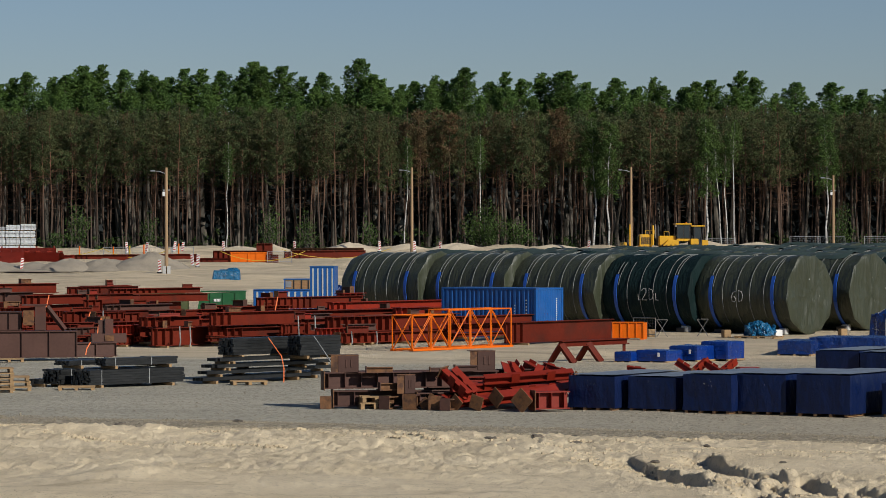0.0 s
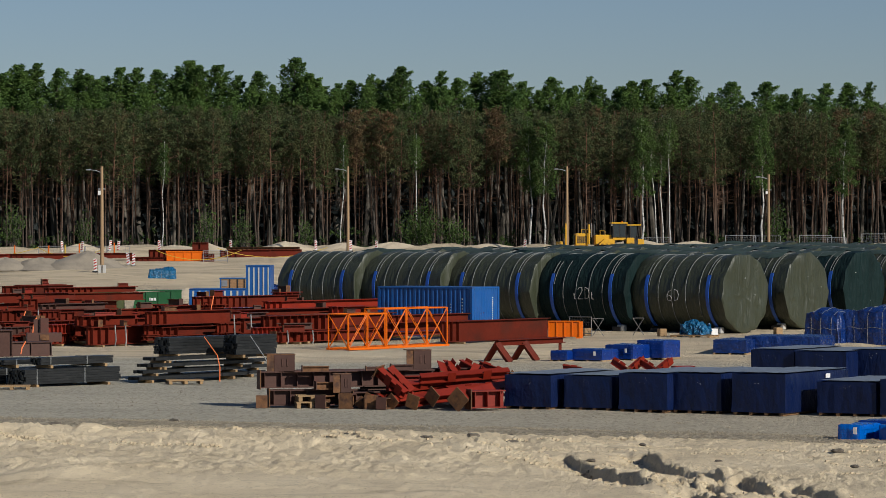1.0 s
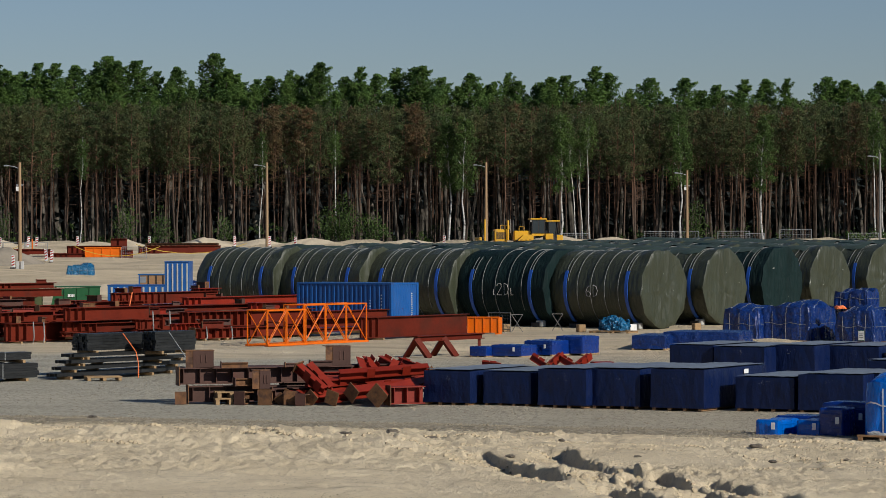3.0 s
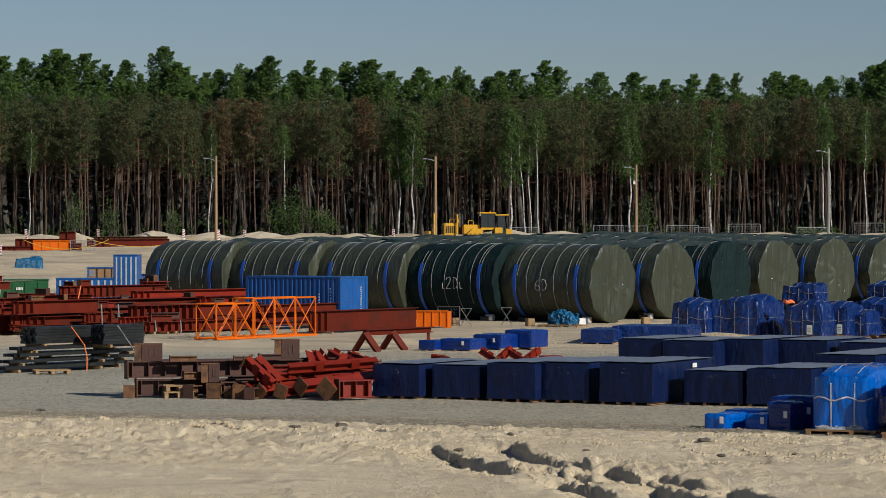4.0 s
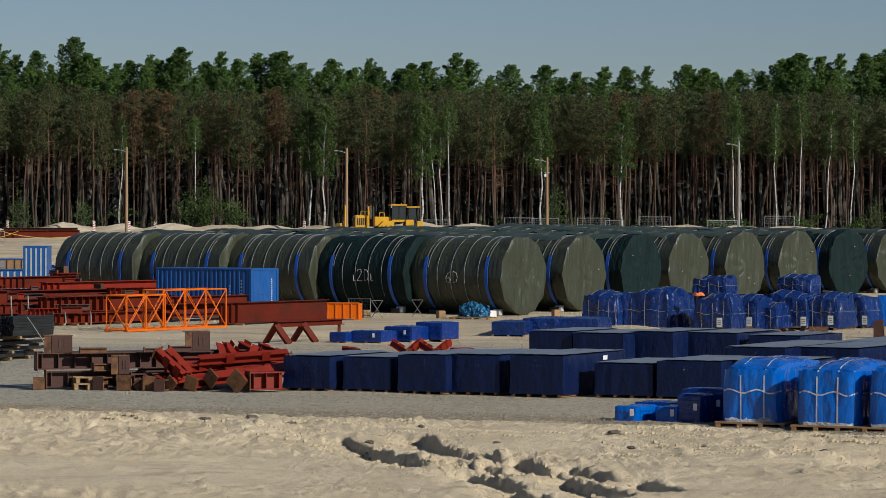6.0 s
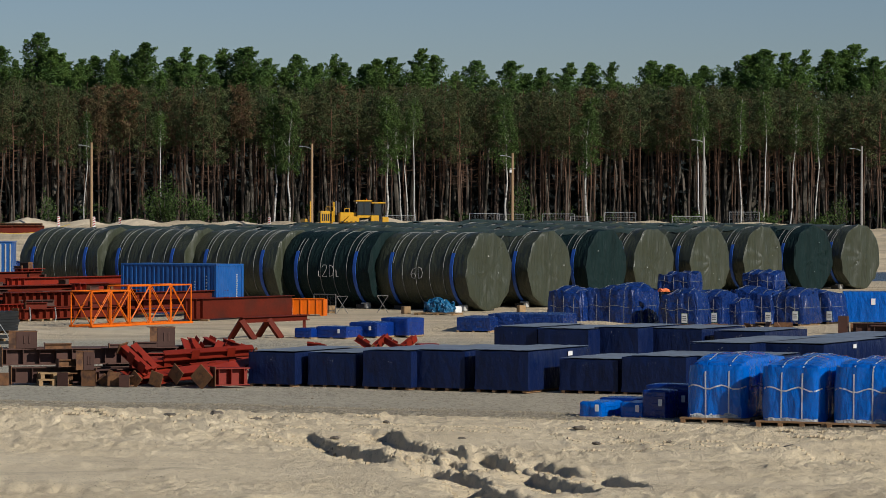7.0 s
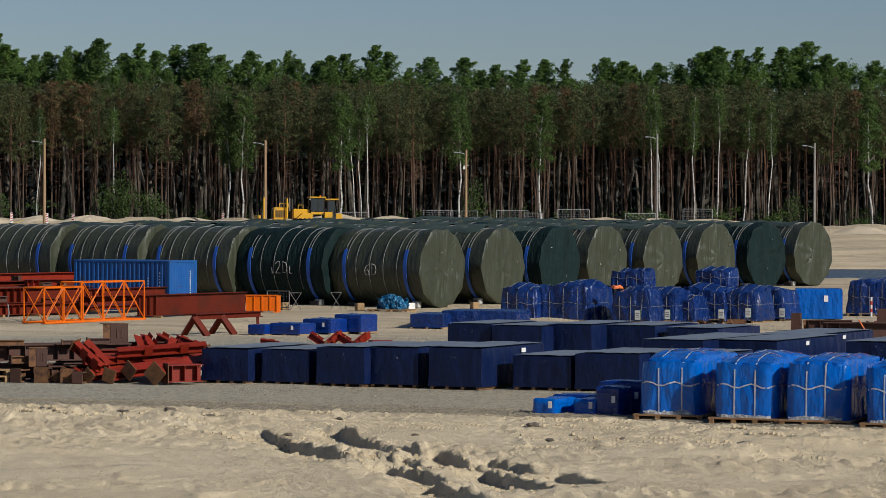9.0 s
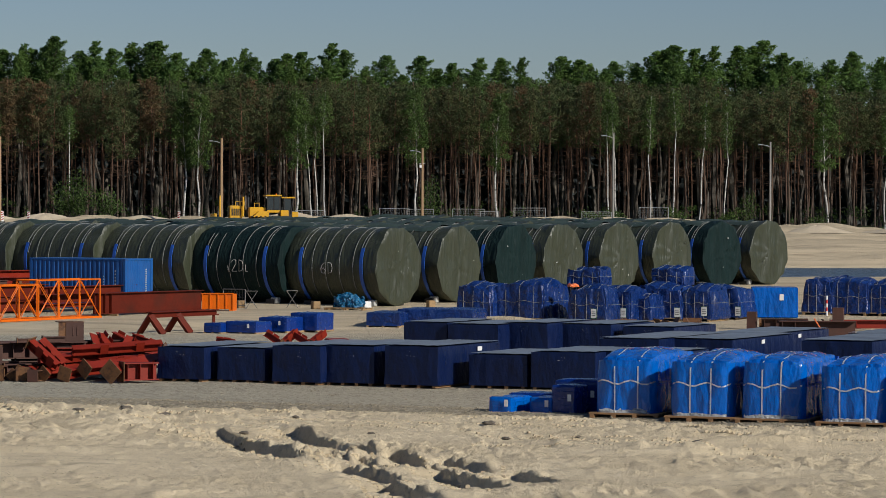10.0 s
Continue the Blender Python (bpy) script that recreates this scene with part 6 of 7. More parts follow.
# ---- black bar bundles ----
def bar_bundle(x, y, z, turn, L, nx, nz, s=0.085, label="bundle of black square steel bars tied with white straps", straps=2, seed=0):
    r = random.Random(seed)
    t = thing("bar_bundle", rz(x, y, z, turn), label, "bar bundle", "black bar bundles")
    meshes = [to_mesh("bar", box(0, L, 0, s * 0.93, 0, s * 0.93), "black") for _ in range(1)]
    for i in range(nx):
        for k in range(nz):
            part("bar", meshes[0], None, t, at=pose(r.uniform(-0.06, 0.06), i * s, k * s))
    for q in range(straps):
        xx = L * (0.12 + 0.5 * q)
        part("strap", box(xx, xx + 0.026, -0.012, nx * s + 0.01, -0.01, nz * s + 0.012), "strap", t, "white strap")
    for q in (0.1, 0.85):
        part("bearer", box(L * q, L * q + 0.12, -0.1, nx * s + 0.1, -0.12, -0.012, 0.01), "wood", t, "timber bearer")
    return t


bar_bundle(-12.0, 107.4, 0.12, 45, 4.2, 11, 6, seed=1)
bar_bundle(-13.1, 108.2, 0.12, 45, 4.0, 11, 6, seed=2)
bar_bundle(-12.8, 108.3, 0.76, 45, 4.3, 10, 2, seed=3, straps=2)
bar_bundle(-11.5, 108.0, 0.76, 45, 3.2, 7, 3, seed=4)
bar_bundle(-13.9, 108.6, 0.12, 48, 2.0, 6, 2, seed=5, straps=0)
for i in range(5):
    bar_bundle(-8.4 + i * 0.12, 110.6 + i * 0.5, 0.12 + 0.21 * (i % 4), 50 + i, 5.6, 4, 1, 0.12, seed=10 + i, straps=0, label="long black steel bars laid on timber bearers")
    bar_bundle(-8.0 + i * 0.12, 111.6 + i * 0.5, 0.12 + 0.21 * ((i + 2) % 4), 49 - i, 5.2, 3, 1, 0.12, seed=20 + i, straps=0, label="long black steel bars laid on timber bearers")
bar_bundle(-7.5, 113.3, 0.93, 48, 3.2, 8, 6, 0.10, seed=30, straps=0, label="thick bundle of black bars with an orange strap")
bar_bundle(-5.1, 113.6, 0.90, 46, 2.0, 7, 7, 0.10, seed=31, straps=0, label="thick bundle of black bars with a white strap")
for mat, pts in (("orangestrap", ((-6.2, 112.2, 1.58), (-5.7, 111.5, 0.95), (-5.6, 111.2, 0.55), (-5.6, 111.1, 0.05))), ("strap", ((-4.6, 112.8, 1.6), (-4.1, 112.3, 0.9), (-3.8, 112.0, 0.4)))):
    s_ = part("tie_strap", polytube([Vector(p) for p in pts], [0.02] * len(pts), 5), mat)
    tagged(s_, "orange tie strap hanging over black bars" if mat != "strap" else "white tie strap hanging over black bars", "strap", "tie straps")

# ---- pallets ----
for i, (x, y, k) in enumerate(((-15.35, 104.2, 5), (-16.2, 104.8, 5), (-15.0, 105.6, 3))):
    for j in range(k):
        p = thing("wooden_pallet", rz(x + rs.uniform(-0.05, 0.05), y, 0.17 * j, 12 + rs.uniform(-4, 4)), "pale wooden pallet stacked in a pile", "pallet", "wooden pallets")
        pallet(p, 1.2, 0.8, 0.165, 3, "wood")
for x, y, tn in ((-12.9, 106.0, 5), (-7.3, 110.0, 12), (-18.6, 131.2, 10)):
    p = thing("wooden_pallet", rz(x, y, 0, tn), "pale wooden pallet lying on the gravel", "pallet", "wooden pallets")
    pallet(p, 1.2, 0.8, 0.15, 3, "wood")


# ---- loads under loose blue tarpaulins, tied with rope ----
def bale(x, y, w, l, h, turn=-33, seed=0, taper=0.12, z=None, mat="bluetarp", ropes=True, name="tarped_load"):
    t = thing(name, rz(x, y, ground_at(x, y) if z is None else z, turn), "load under a creased blue tarpaulin tied with pale rope", "tarped load", "blue tarped loads")
    if z is None:
        pallet(t, w * 0.96, l, 0.16, 3, "wood")
    b = 0.16 if z is None else 0.0
    bm = wrinkled(w, l, h - b, 34, 0.09, 1.7, 0.15, taper, seed=seed, round_=0.12, lumpy=0.26, corner=0.12)
    lines = [lie_on(bm, over_rays(w * k, l, h - b), 0.012) for k in (0.22, 0.5, 0.78)] + [lie_on(bm, round_rays(w, l, (h - b) * 0.5), 0.014)] if ropes else []
    tp_ = part("tarpaulin", bm, mat, t, at=pose(0, 0, b * 0.6), smooth=True)
    for pts in lines:
        if len(pts) > 2:
            part("rope", polytube(pts, [0.009] * len(pts), 4), "rope", tp_, "pale rope")
    return t


bale_list = [
    (20.1, 146.5, 1.9, 3.0, 1.85, 0.05), (21.9, 146.0, 2.6, 3.0, 1.95, 0.05), (24.0, 147.0, 1.3, 2.4, 1.75, 0.1), (25.0, 143.6, 2.0, 2.6, 1.75, 0.2), (26.6, 144.6, 1.7, 2.4, 1.75, 0.1),
    (28.0, 144.9, 1.3, 2.2, 1.4, 0.1), (28.9, 146.4, 2.2, 2.8, 1.85, 0.12), (30.8, 145.6, 1.6, 2.6, 1.8, 0.1), (32.4, 149.0, 2.2, 2.4, 1.7, 0.25),
]
for i, (x, y, w, l, h, tp) in enumerate(bale_list):
    bale(x * 0.975, y - 0.5, w * 0.97, l, h * 0.93, seed=60 + i, taper=tp)
for i, (x, y, w, l, h) in enumerate(((24.9, 146.6, 1.75, 1.5, 0.85), (29.2, 147.9, 1.7, 1.5, 0.85))):
    bale(x, y, w, l, h, seed=80 + i, z=1.62, taper=0.0)
for i, (x, y, w, l, h) in enumerate(((38.2, 154.4, 1.5, 3.0, 1.9), (39.4, 153.8, 2.0, 3.0, 1.8), (41.0, 152.9, 1.6, 3.0, 1.75), (44.0, 157.5, 2.2, 3.0, 2.6), (42.4, 154.4, 1.7, 2.4, 1.1))):
    bale(x, y, w, l, h, seed=90 + i, taper=0.15)
t = thing("covered_box", rz(34.6, 150.0, 0, -12), "square box under a smooth bright blue sheet", "covered box")
part("cover", wrinkled(2.25, 2.4, 1.45, 14, 0.015, 2, seed=5, round_=0.03), "bluewrap", t, at=pose(0, 0, 0.02), smooth=True)
part("label", box(1.35, 1.55, -0.03, -0.018, 0.85, 1.15), "white", t, "white paper label")


# ---- street lamps on wooden and concrete poles ----
def lamp_pole(x, y, h, mat="polewood", arm=-1, box_=False):
    g = ground_at(x, y)
    t = thing("street_lamp", pose(x, y, g), "tall wooden lamp pole with a small arm lamp" if mat == "polewood" else "tall grey concrete lamp pole with a small arm lamp", "street lamp", "lamp poles")
    part("pole", tube((0, 0, -0.4), (0, 0, h), 0.17 if mat == "polewood" else 0.14, 0.12 if mat == "polewood" else 0.10, 10), mat, t, smooth=True)
    ar = part("arm", polytube([Vector((0, 0, h - 0.55)), Vector((arm * 0.5, 0, h - 0.35)), Vector((arm * 1.0, 0, h - 0.28))], [0.035] * 3, 6), "galv", t)
    part("lamp_head", box(arm * 1.0 - 0.35, arm * 1.0 + 0.05, -0.11, 0.11, h - 0.34, h - 0.22, 0.03), "galv", ar)
    if box_:
        part("junction_box", box(-0.32, -0.1, -0.15, 0.15, h * 0.74, h * 0.78, 0.01), "white", t)
        part("bracket", box(-0.3, 0.3, -0.05, 0.05, h * 0.79, h * 0.80), "galv", t)
    return t


p1 = lamp_pole(-23.6, 270.0, 9.35, "polewood", -1, True)
part("base_socket", box(-0.32, -0.04, -0.3, 0.3, -0.2, 0.95, 0.02), "concrete", p1)
part("base_socket", box(0.06, 0.32, -0.3, 0.3, -0.2, 0.95, 0.02), "concrete", p1)
lamp_pole(-3.28, 334, 8.95)
lamp_pole(19.98, 336, 8.95)
lamp_pole(41.7, 338, 8.1, "polewood", -1, True)
lamp_pole(62.2, 336, 9.85, "polegrey")
lamp_pole(79.5, 336, 9.65, "polegrey")


# ---- traffic beacons ----
def beacon(x, y, turn=0, lean=0.0, red=True):
    t = thing("traffic_beacon", pose(x, y, ground_at(x, y) - 0.02, 0, lean, turn), "red and white striped traffic beacon on a dark foot", "traffic beacon", "traffic beacons")
    part("foot", box(-0.2, 0.2, -0.4, 0.4, 0, 0.12, 0.02), "dark", t)
    bd = part("board", box(-0.14, 0.14, -0.02, 0.02, 0.12, 1.2, 0.006), "white", t)
    for i in range(4):
        z = 0.22 + i * 0.25
        bm = bmesh.new()
        v = [bm.verts.new(p) for p in ((-0.13, -0.025, z), (0.13, -0.025, z + 0.12), (0.13, -0.025, z + 0.24 if i < 3 else z + 0.2), (-0.13, -0.025, z + 0.12))]
        bm.faces.new(v)
        bmesh.ops.solidify(bm, geom=bm.faces[:], thickness=0.004)
        part("stripe", bm, "signred", bd, "red stripe")
    return t


for x, y, ln in ((-37.6, 282, 6), (-24.9, 278, 0), (-23.1, 292, -4), (-22.5, 290, 3), (-28.5, 335, 8), (-23.2, 335, -3), (-15.7, 335, 0), (-6.7, 335, 0), (-0.3, 330, 0), (15.4, 335, 4), (-31.0, 330, 10), (-33.0, 330, 0), (-27.2, 330, 6), (-3.0, 333, 0)):
    beacon(x, y, rs.uniform(-25, 25), ln)


# ---- heaps ----
def heap(x, y, rx, ry, h, mat, seed, label, turn=0):
    bm = bmesh.new()
    n, m = 40, 14
    prev = None
    rows = []
    for j in range(m + 1):
        u = j / m
        row = []
        for k in range(n):
            a = 2 * math.pi * k / n
            r = (1 - u)
            zz = h * (1 - r ** 1.25) if r > 0.12 else h * (1 - 0.12 ** 1.25) + h * 0.03 * (1 - r / 0.12)
            w = noise.noise(Vector((math.cos(a) * 1.6, math.sin(a) * 1.6, u * 2 + seed)))
            w2 = noise.noise(Vector((math.cos(a) * 6 * r, math.sin(a) * 6 * r, seed * 2.0)))
            row.append(bm.verts.new((math.cos(a) * r * rx * (1 + 0.18 * w), math.sin(a) * r * ry * (1 + 0.18 * w), zz * (1 + 0.10 * w) + 0.05 * h * w2 - 0.08)))
        rows.append(row)
    for a, b in zip(rows, rows[1:]):
        for k in range(n):
            bm.faces.new((a[k], a[(k + 1) % n], b[(k + 1) % n], b[k]))
    ob = part("gravel_mound" if mat == "gravelheap" else "sand_mound", bm, mat, at=rz(x, y, ground_at(x, y), turn), smooth=True)
    return tagged(ob, label, "heap", "heaps of loose material")


gl = "heap of loose grey gravel on sand"
for i, (x, y, rx, ry, h) in enumerate(((-26.2, 284, 4.4, 3.2, 1.75), (-30.2, 284, 4.0, 3.0, 1.15), (-33.6, 284, 3.6, 3.0, 1.2), (-36.8, 284, 3.4, 3.0, 0.85), (-39.8, 284, 3.6, 3.0, 0.95), (-43.2, 284, 3.6, 3.0, 0.9))):
    heap(x, y, rx, ry, h, "gravelheap", i, gl)
sl = "low heap of pale sand"
for i, (x, y, rx, ry, h) in enumerate(((-13.6, 222, 4.2, 3, 1.05), (-9.5, 226, 3.5, 3, 0.7), (-32, 340, 3, 2, 0.9), (-28.5, 342, 3, 2, 0.7), (-22, 343, 3.4, 2, 0.7), (-18.6, 343, 2.6, 2, 0.9), (-10, 343, 4.0, 2.4, 1.1), (-4, 345, 3.5, 2, 0.9),
                                       (1.5, 344, 4, 2, 1.0), (28, 344, 5, 2.5, 1.3), (34, 344, 6, 2.5, 1.0), (84, 333, 4, 2.5, 0.9), (95, 334, 6, 3, 0.8), (12, 344, 5, 2, 0.8), (48, 346, 4, 2, 0.7), (58, 346, 3, 2, 0.6), (70, 346, 3, 2, 0.7))):
    heap(x, y, rx, ry, h, "sandheap", 20 + i, sl)

# ---- far steel, skips, bales ----
for x, y, z, a, L, h, mat in ((-44, 300, 3.0, 12, 6.5, 0.55, "redsteel"), (-43, 301, 3.6, 8, 4.5, 0.6, "redsteel"), (-39.5, 301, 3.3, -6, 4.5, 0.7, "redsteel"), (-36, 306, 3.15, 4, 5.5, 0.55, "red"), (-33, 308, 3.2, 2, 7, 0.5, "red"), (-29, 309, 3.3, 4, 5, 0.5, "red"),
                              (-22.4, 308, 3.2, 2, 5.4, 0.85, "red"), (-16.8, 300, 2.95, 3, 1.2, 0.75, "red"), (-24, 301, 2.9, 4, 7.0, 0.4, "red"), (-15.6, 310, 3.15, 6, 5.0, 0.75, "red"), (-12, 311, 3.2, 4, 4.4, 0.75, "red"), (-15.0, 311.5, 3.9, 0, 7.2, 0.45, "rust"), (-18.4, 312, 3.3, 0, 1.6, 1.4, "red")):
    g = ground_at(x, y)
    steel_beam(rz(x, y, g + 0.05 if z < g + 0.4 else z, a), L, h, 0.5, mat, int(L / 1.2), group="far steel beams")
ob_ = thing("orange_skip", rz(-20.2, 301, ground_at(-20, 301), 3), "long orange steel skip on the sand", "skip")
part("body", box(0, 3.4, 0, 1.6, 0.06, 0.92, 0.03), "orange", ob_)
for x in (0, 0.8, 1.6, 2.4, 3.3):
    part("rib", box(x, x + 0.1, -0.06, -0.002, 0.06, 0.92, 0.01), "orange", ob_)
part("rim", box(-0.05, 3.45, -0.08, 1.68, 0.92, 1.0, 0.01), "orange", ob_)

for x0, y0, x1, y1 in ((-44.5, 306, -33.0, 307), (-33.0, 307, -26.5, 307), (-15.5, 304, -5.0, 306), (-21.0, 299, -13.0, 299)):
    pts = []
    for i in range(9):
        f = i / 8
        px_, py_ = x0 + (x1 - x0) * f, y0 + (y1 - y0) * f
        pts.append(Vector((px_, py_, ground_at(px_, py_) + 1.15 - 0.9 * math.sin(math.pi * f) ** 0.8)))
    tp = part("barrier_tape", ribbon(pts, 0.055, (0, 0, 1)), "yellowtape")
    tagged(tp, "sagging yellow barrier tape before far beams", "tape", "barrier tapes")

# red folded steel troughs lying in a heap behind the gravel
def folded_trough(x, y, turn, L, w, h, lift):
    t = thing("folded_trough", rz(x, y, ground_at(x, y) + lift, turn), "bright red folded steel trough lying upside down", "steel trough", "red folded troughs")
    prof = ((0, 0), (w * 0.28, h), (w * 0.72, h), (w, 0))
    for (y0, z0), (y1, z1) in zip(prof, prof[1:]):
        bm = bmesh.new()
        q = [bm.verts.new(p) for p in ((0, y0, z0), (L, y0, z0), (L, y1, z1), (0, y1, z1))]
        bm.faces.new(q)
        bmesh.ops.solidify(bm, geom=bm.faces[:], thickness=0.06)
        part("plate", bm, "redsteel", t)
    for i in range(4):
        xx = 0.1 + (L - 0.25) * i / 3
        part("rib", box(xx, xx + 0.06, w * 0.24, w * 0.76, h + 0.01, h + 0.14), "redsteel", t)
    return t


folded_trough(-42.6, 295.5, 6, 3.4, 2.4, 1.25, 0.0)
folded_trough(-39.6, 297.0, -14, 3.6, 2.2, 1.15, 0.0)
folded_trough(-42.0, 299.6, 2, 5.2, 2.0, 1.5, 0.0)

# stack of pale sheet packs far back
def sheet_pack(x, y, z, w, h):
    t = thing("sheet_pack", rz(x, y, z, 0), "pack of pale grey sheets on bearers, stacked high", "sheet pack", "packs of grey sheets")
    for q in (0.1, w / 2 - 0.05, w - 0.2):
        part("bearer", box(q, q + 0.1, 0, 1.2, 0, 0.08), "wood", t)
    n = 5
    for i in range(n):
        zz = 0.08 + (h - 0.08) * i / n
        o = 0.05 * (i % 2)
        part("sheet", box(o, w - 0.05 + o, 0.04 * (i % 3), 1.2, zz, zz + (h - 0.08) / n - 0.03, 0.01), "roofgrey", t)
    for q in (0.25, 0.75):
        part("tie", box(w * q, w * q + 0.05, -0.02, 1.22, 0.06, h + 0.01), "concrete", t, "grey tie")
    return t


for lev in range(4):
    for i in range(3):
        sheet_pack(-47.9 + i * 1.55 + 0.08 * (lev % 2), 335, ground_at(-46, 335) + lev * 0.78, 1.5, 0.76 if lev < 3 else (0.4, 0.6, 0.7)[i])
t = bale(-19.1, 262, 2.2, 1.6, 0.95, 0, 77, 0.1, mat="blueheap", ropes=True)
t["label"] = "low bale under a teal blue tarpaulin tied with rope"
bm = wrinkled(2.0, 1.2, 0.45, 14, 0.12, 2.5, 0.2, seed=8)
hp = part("crumpled_sheet", bm, "bluetarp", at=rz(-8.7, 240, ground_at(-8.7, 240), 10), smooth=True)
tagged(hp, "crumpled blue plastic sheet on sand", "sheet")

# green skip with a mesh cover beside it
gs = thing("green_skip", rz(-16.1, 203.5, ground_at(-16, 204), 4), "green steel skip with a sloping lid", "skip")
bm = bmesh.new()
v = add_box(bm, 0, 3.4, 0, 1.7, 0.05, 1.36)
for q in (v[4], v[7]):
    q.co.x += 0.5
    q.co.z -= 0.1
for q in (v[0], v[3]):
    q.co.x += 0.25
part("body", bm, "green", gs)
part("lid", box(0.5, 3.45, -0.04, 1.74, 1.36, 1.43, 0.01), "green", gs)
for x in (1.1, 1.9, 2.7):
    part("rib", box(x, x + 0.08, -0.06, -0.002, 0.1, 1.30, 0.01), "green", gs)
bm = bmesh.new()
for i in range(5):
    add_box(bm, 1.35 + i * 0.09, 1.41 + i * 0.09, -0.075, -0.064, 0.75, 0.92)
part("marking", bm, "white", gs, "white unreadable marking")
nt_ = part("mesh_cover", wrinkled(4.2, 2.0, 1.45, 20, 0.12, 1.2, 0.2, seed=12), "greennetting", at=rz(-20.6, 203, ground_at(-20, 203), 2), smooth=True)
tagged(nt_, "load under olive green mesh", "covered load")


# striped blue and grey containers behind the beams
def striped_unit(x, y, z, w, d, h, n, name, label):
    t = thing(name, rz(x, y, z, -4), label, "container", "striped units")
    part("body", box(0, w, 0, d, 0, h, 0.02), "contblue", t)
    for i in range(n):
        xx = w * (i + 0.5) / n
        part("slat", box(xx, xx + w / n * 0.30, -0.03, -0.002, 0.02, h - 0.08, 0.004), "roofgrey" if h < 1 else "concrete", t, "pale slat")
    part("roof_rail", box(-0.02, w + 0.02, -0.04, d, h, h + 0.06, 0.01), "contblue", t)
    return t


gz = ground_at(-8, 196)
striped_unit(-8.25, 196, gz, 1.5, 2.4, 3.4 - gz, 5, "striped_container", "tall blue container with pale vertical slats")
gz = ground_at(-11, 205)
striped_unit(-12.3, 205, gz, 3.7, 2.2, 1.82 - gz, 9, "striped_container", "low blue container with pale vertical slats")
cb = thing("timber_crate", rz(-10.8, 215, ground_at(-10, 215), -3), "timber crate with a blue roof and a small window", "crate")
gz = 2.38 - ground_at(-10, 215)
part("body", box(0, 1.7, 0, 1.5, 0, gz, 0.01), "palletwood", cb)
part("roof", box(-0.05, 1.75, -0.05, 1.55, gz, gz + 0.08, 0.01), "contblue", cb)
part("window", box(0.1, 0.5, -0.03, -0.002, gz - 0.5, gz - 0.1), "galv", cb)
for x in (0.0, 0.62, 1.15, 1.62):
    part("batten", box(x, x + 0.08, -0.03, -0.002, 0, gz - 0.02), "contblue" if x == 0 else "dark", cb)


# ---- mesh fence panels ----
def fence_panel(x, y, turn, w=3.4, h=2.0, lean=0, mat="galv", cat="fence panel", label="galvanised mesh fence panel leaning at the wood's edge"):
    t = thing("fence_panel", pose(x, y, ground_at(x, y), lean, 0, turn), label, cat, "mesh fence panels")
    for a, b in (((0, 0, 0), (0, 0, h)), ((w, 0, 0), (w, 0, h)), ((0, 0, h), (w, 0, h)), ((0, 0, 0.15), (w, 0, 0.15))):
        part("rail", tube(a, b, 0.03, n=6), mat, t)
    n = int(w / 0.17)
    bm = bmesh.new()
    for i in range(1, n):
        add_tube(bm, (w * i / n, 0, 0.15), (w * i / n, 0, h), 0.006, 0.006, 3, False)
    for k in range(1, 6):
        add_tube(bm, (0, 0, 0.15 + (h - 0.15) * k / 6), (w, 0, 0.15 + (h - 0.15) * k / 6), 0.005, 0.005, 3, False)
    part("mesh", bm, mat, t)
    return t


for x, y, tn, w, h in ((37.5, 342, 4, 3.3, 1.55), (40.4, 341, -6, 2.9, 1.5), (45.4, 341, 2, 3.5, 1.55), (48.6, 342, -5, 2.0, 1.3), (52.0, 340, 3, 3.5, 1.7), (60.0, 343, 5, 3.4, 1.3), (66.2, 342, 0, 3.3, 1.8), (28.5, 344, 2, 3.3, 1.3)):
    fence_panel(x, y, tn, w, h)
fence_panel(-16.6, 299, 4, 2.3, 1.1, label="low galvanised barrier on the sand", cat="barrier")
fence_panel(9.9, 164.4, -40, 1.4, 1.0, mat="steel", label="low galvanised barrier beside the tanks", cat="barrier")
for i, x in enumerate((-33.5, -31.2, -28.9, -26.8)):
    fence_panel(x, 312, 2, 2.2, 1.1, label="low galvanised barrier on the sand", cat="barrier")
for x, y, h, mat in ((-35.5, 309, 1.3, "orange"), (-32.4, 311, 1.2, "orange"), (-30.6, 309, 1.3, "yellowtape"), (-29.4, 311, 1.4, "orange"), (-25.9, 310, 1.5, "orange")):
    p = part("marker_post", tube((0, 0, 0), (0, 0, h), 0.07, n=7), mat, at=pose(x, y, ground_at(x, y)))
    tagged(p, "thin painted marker post beside far beams", "post", "marker posts")


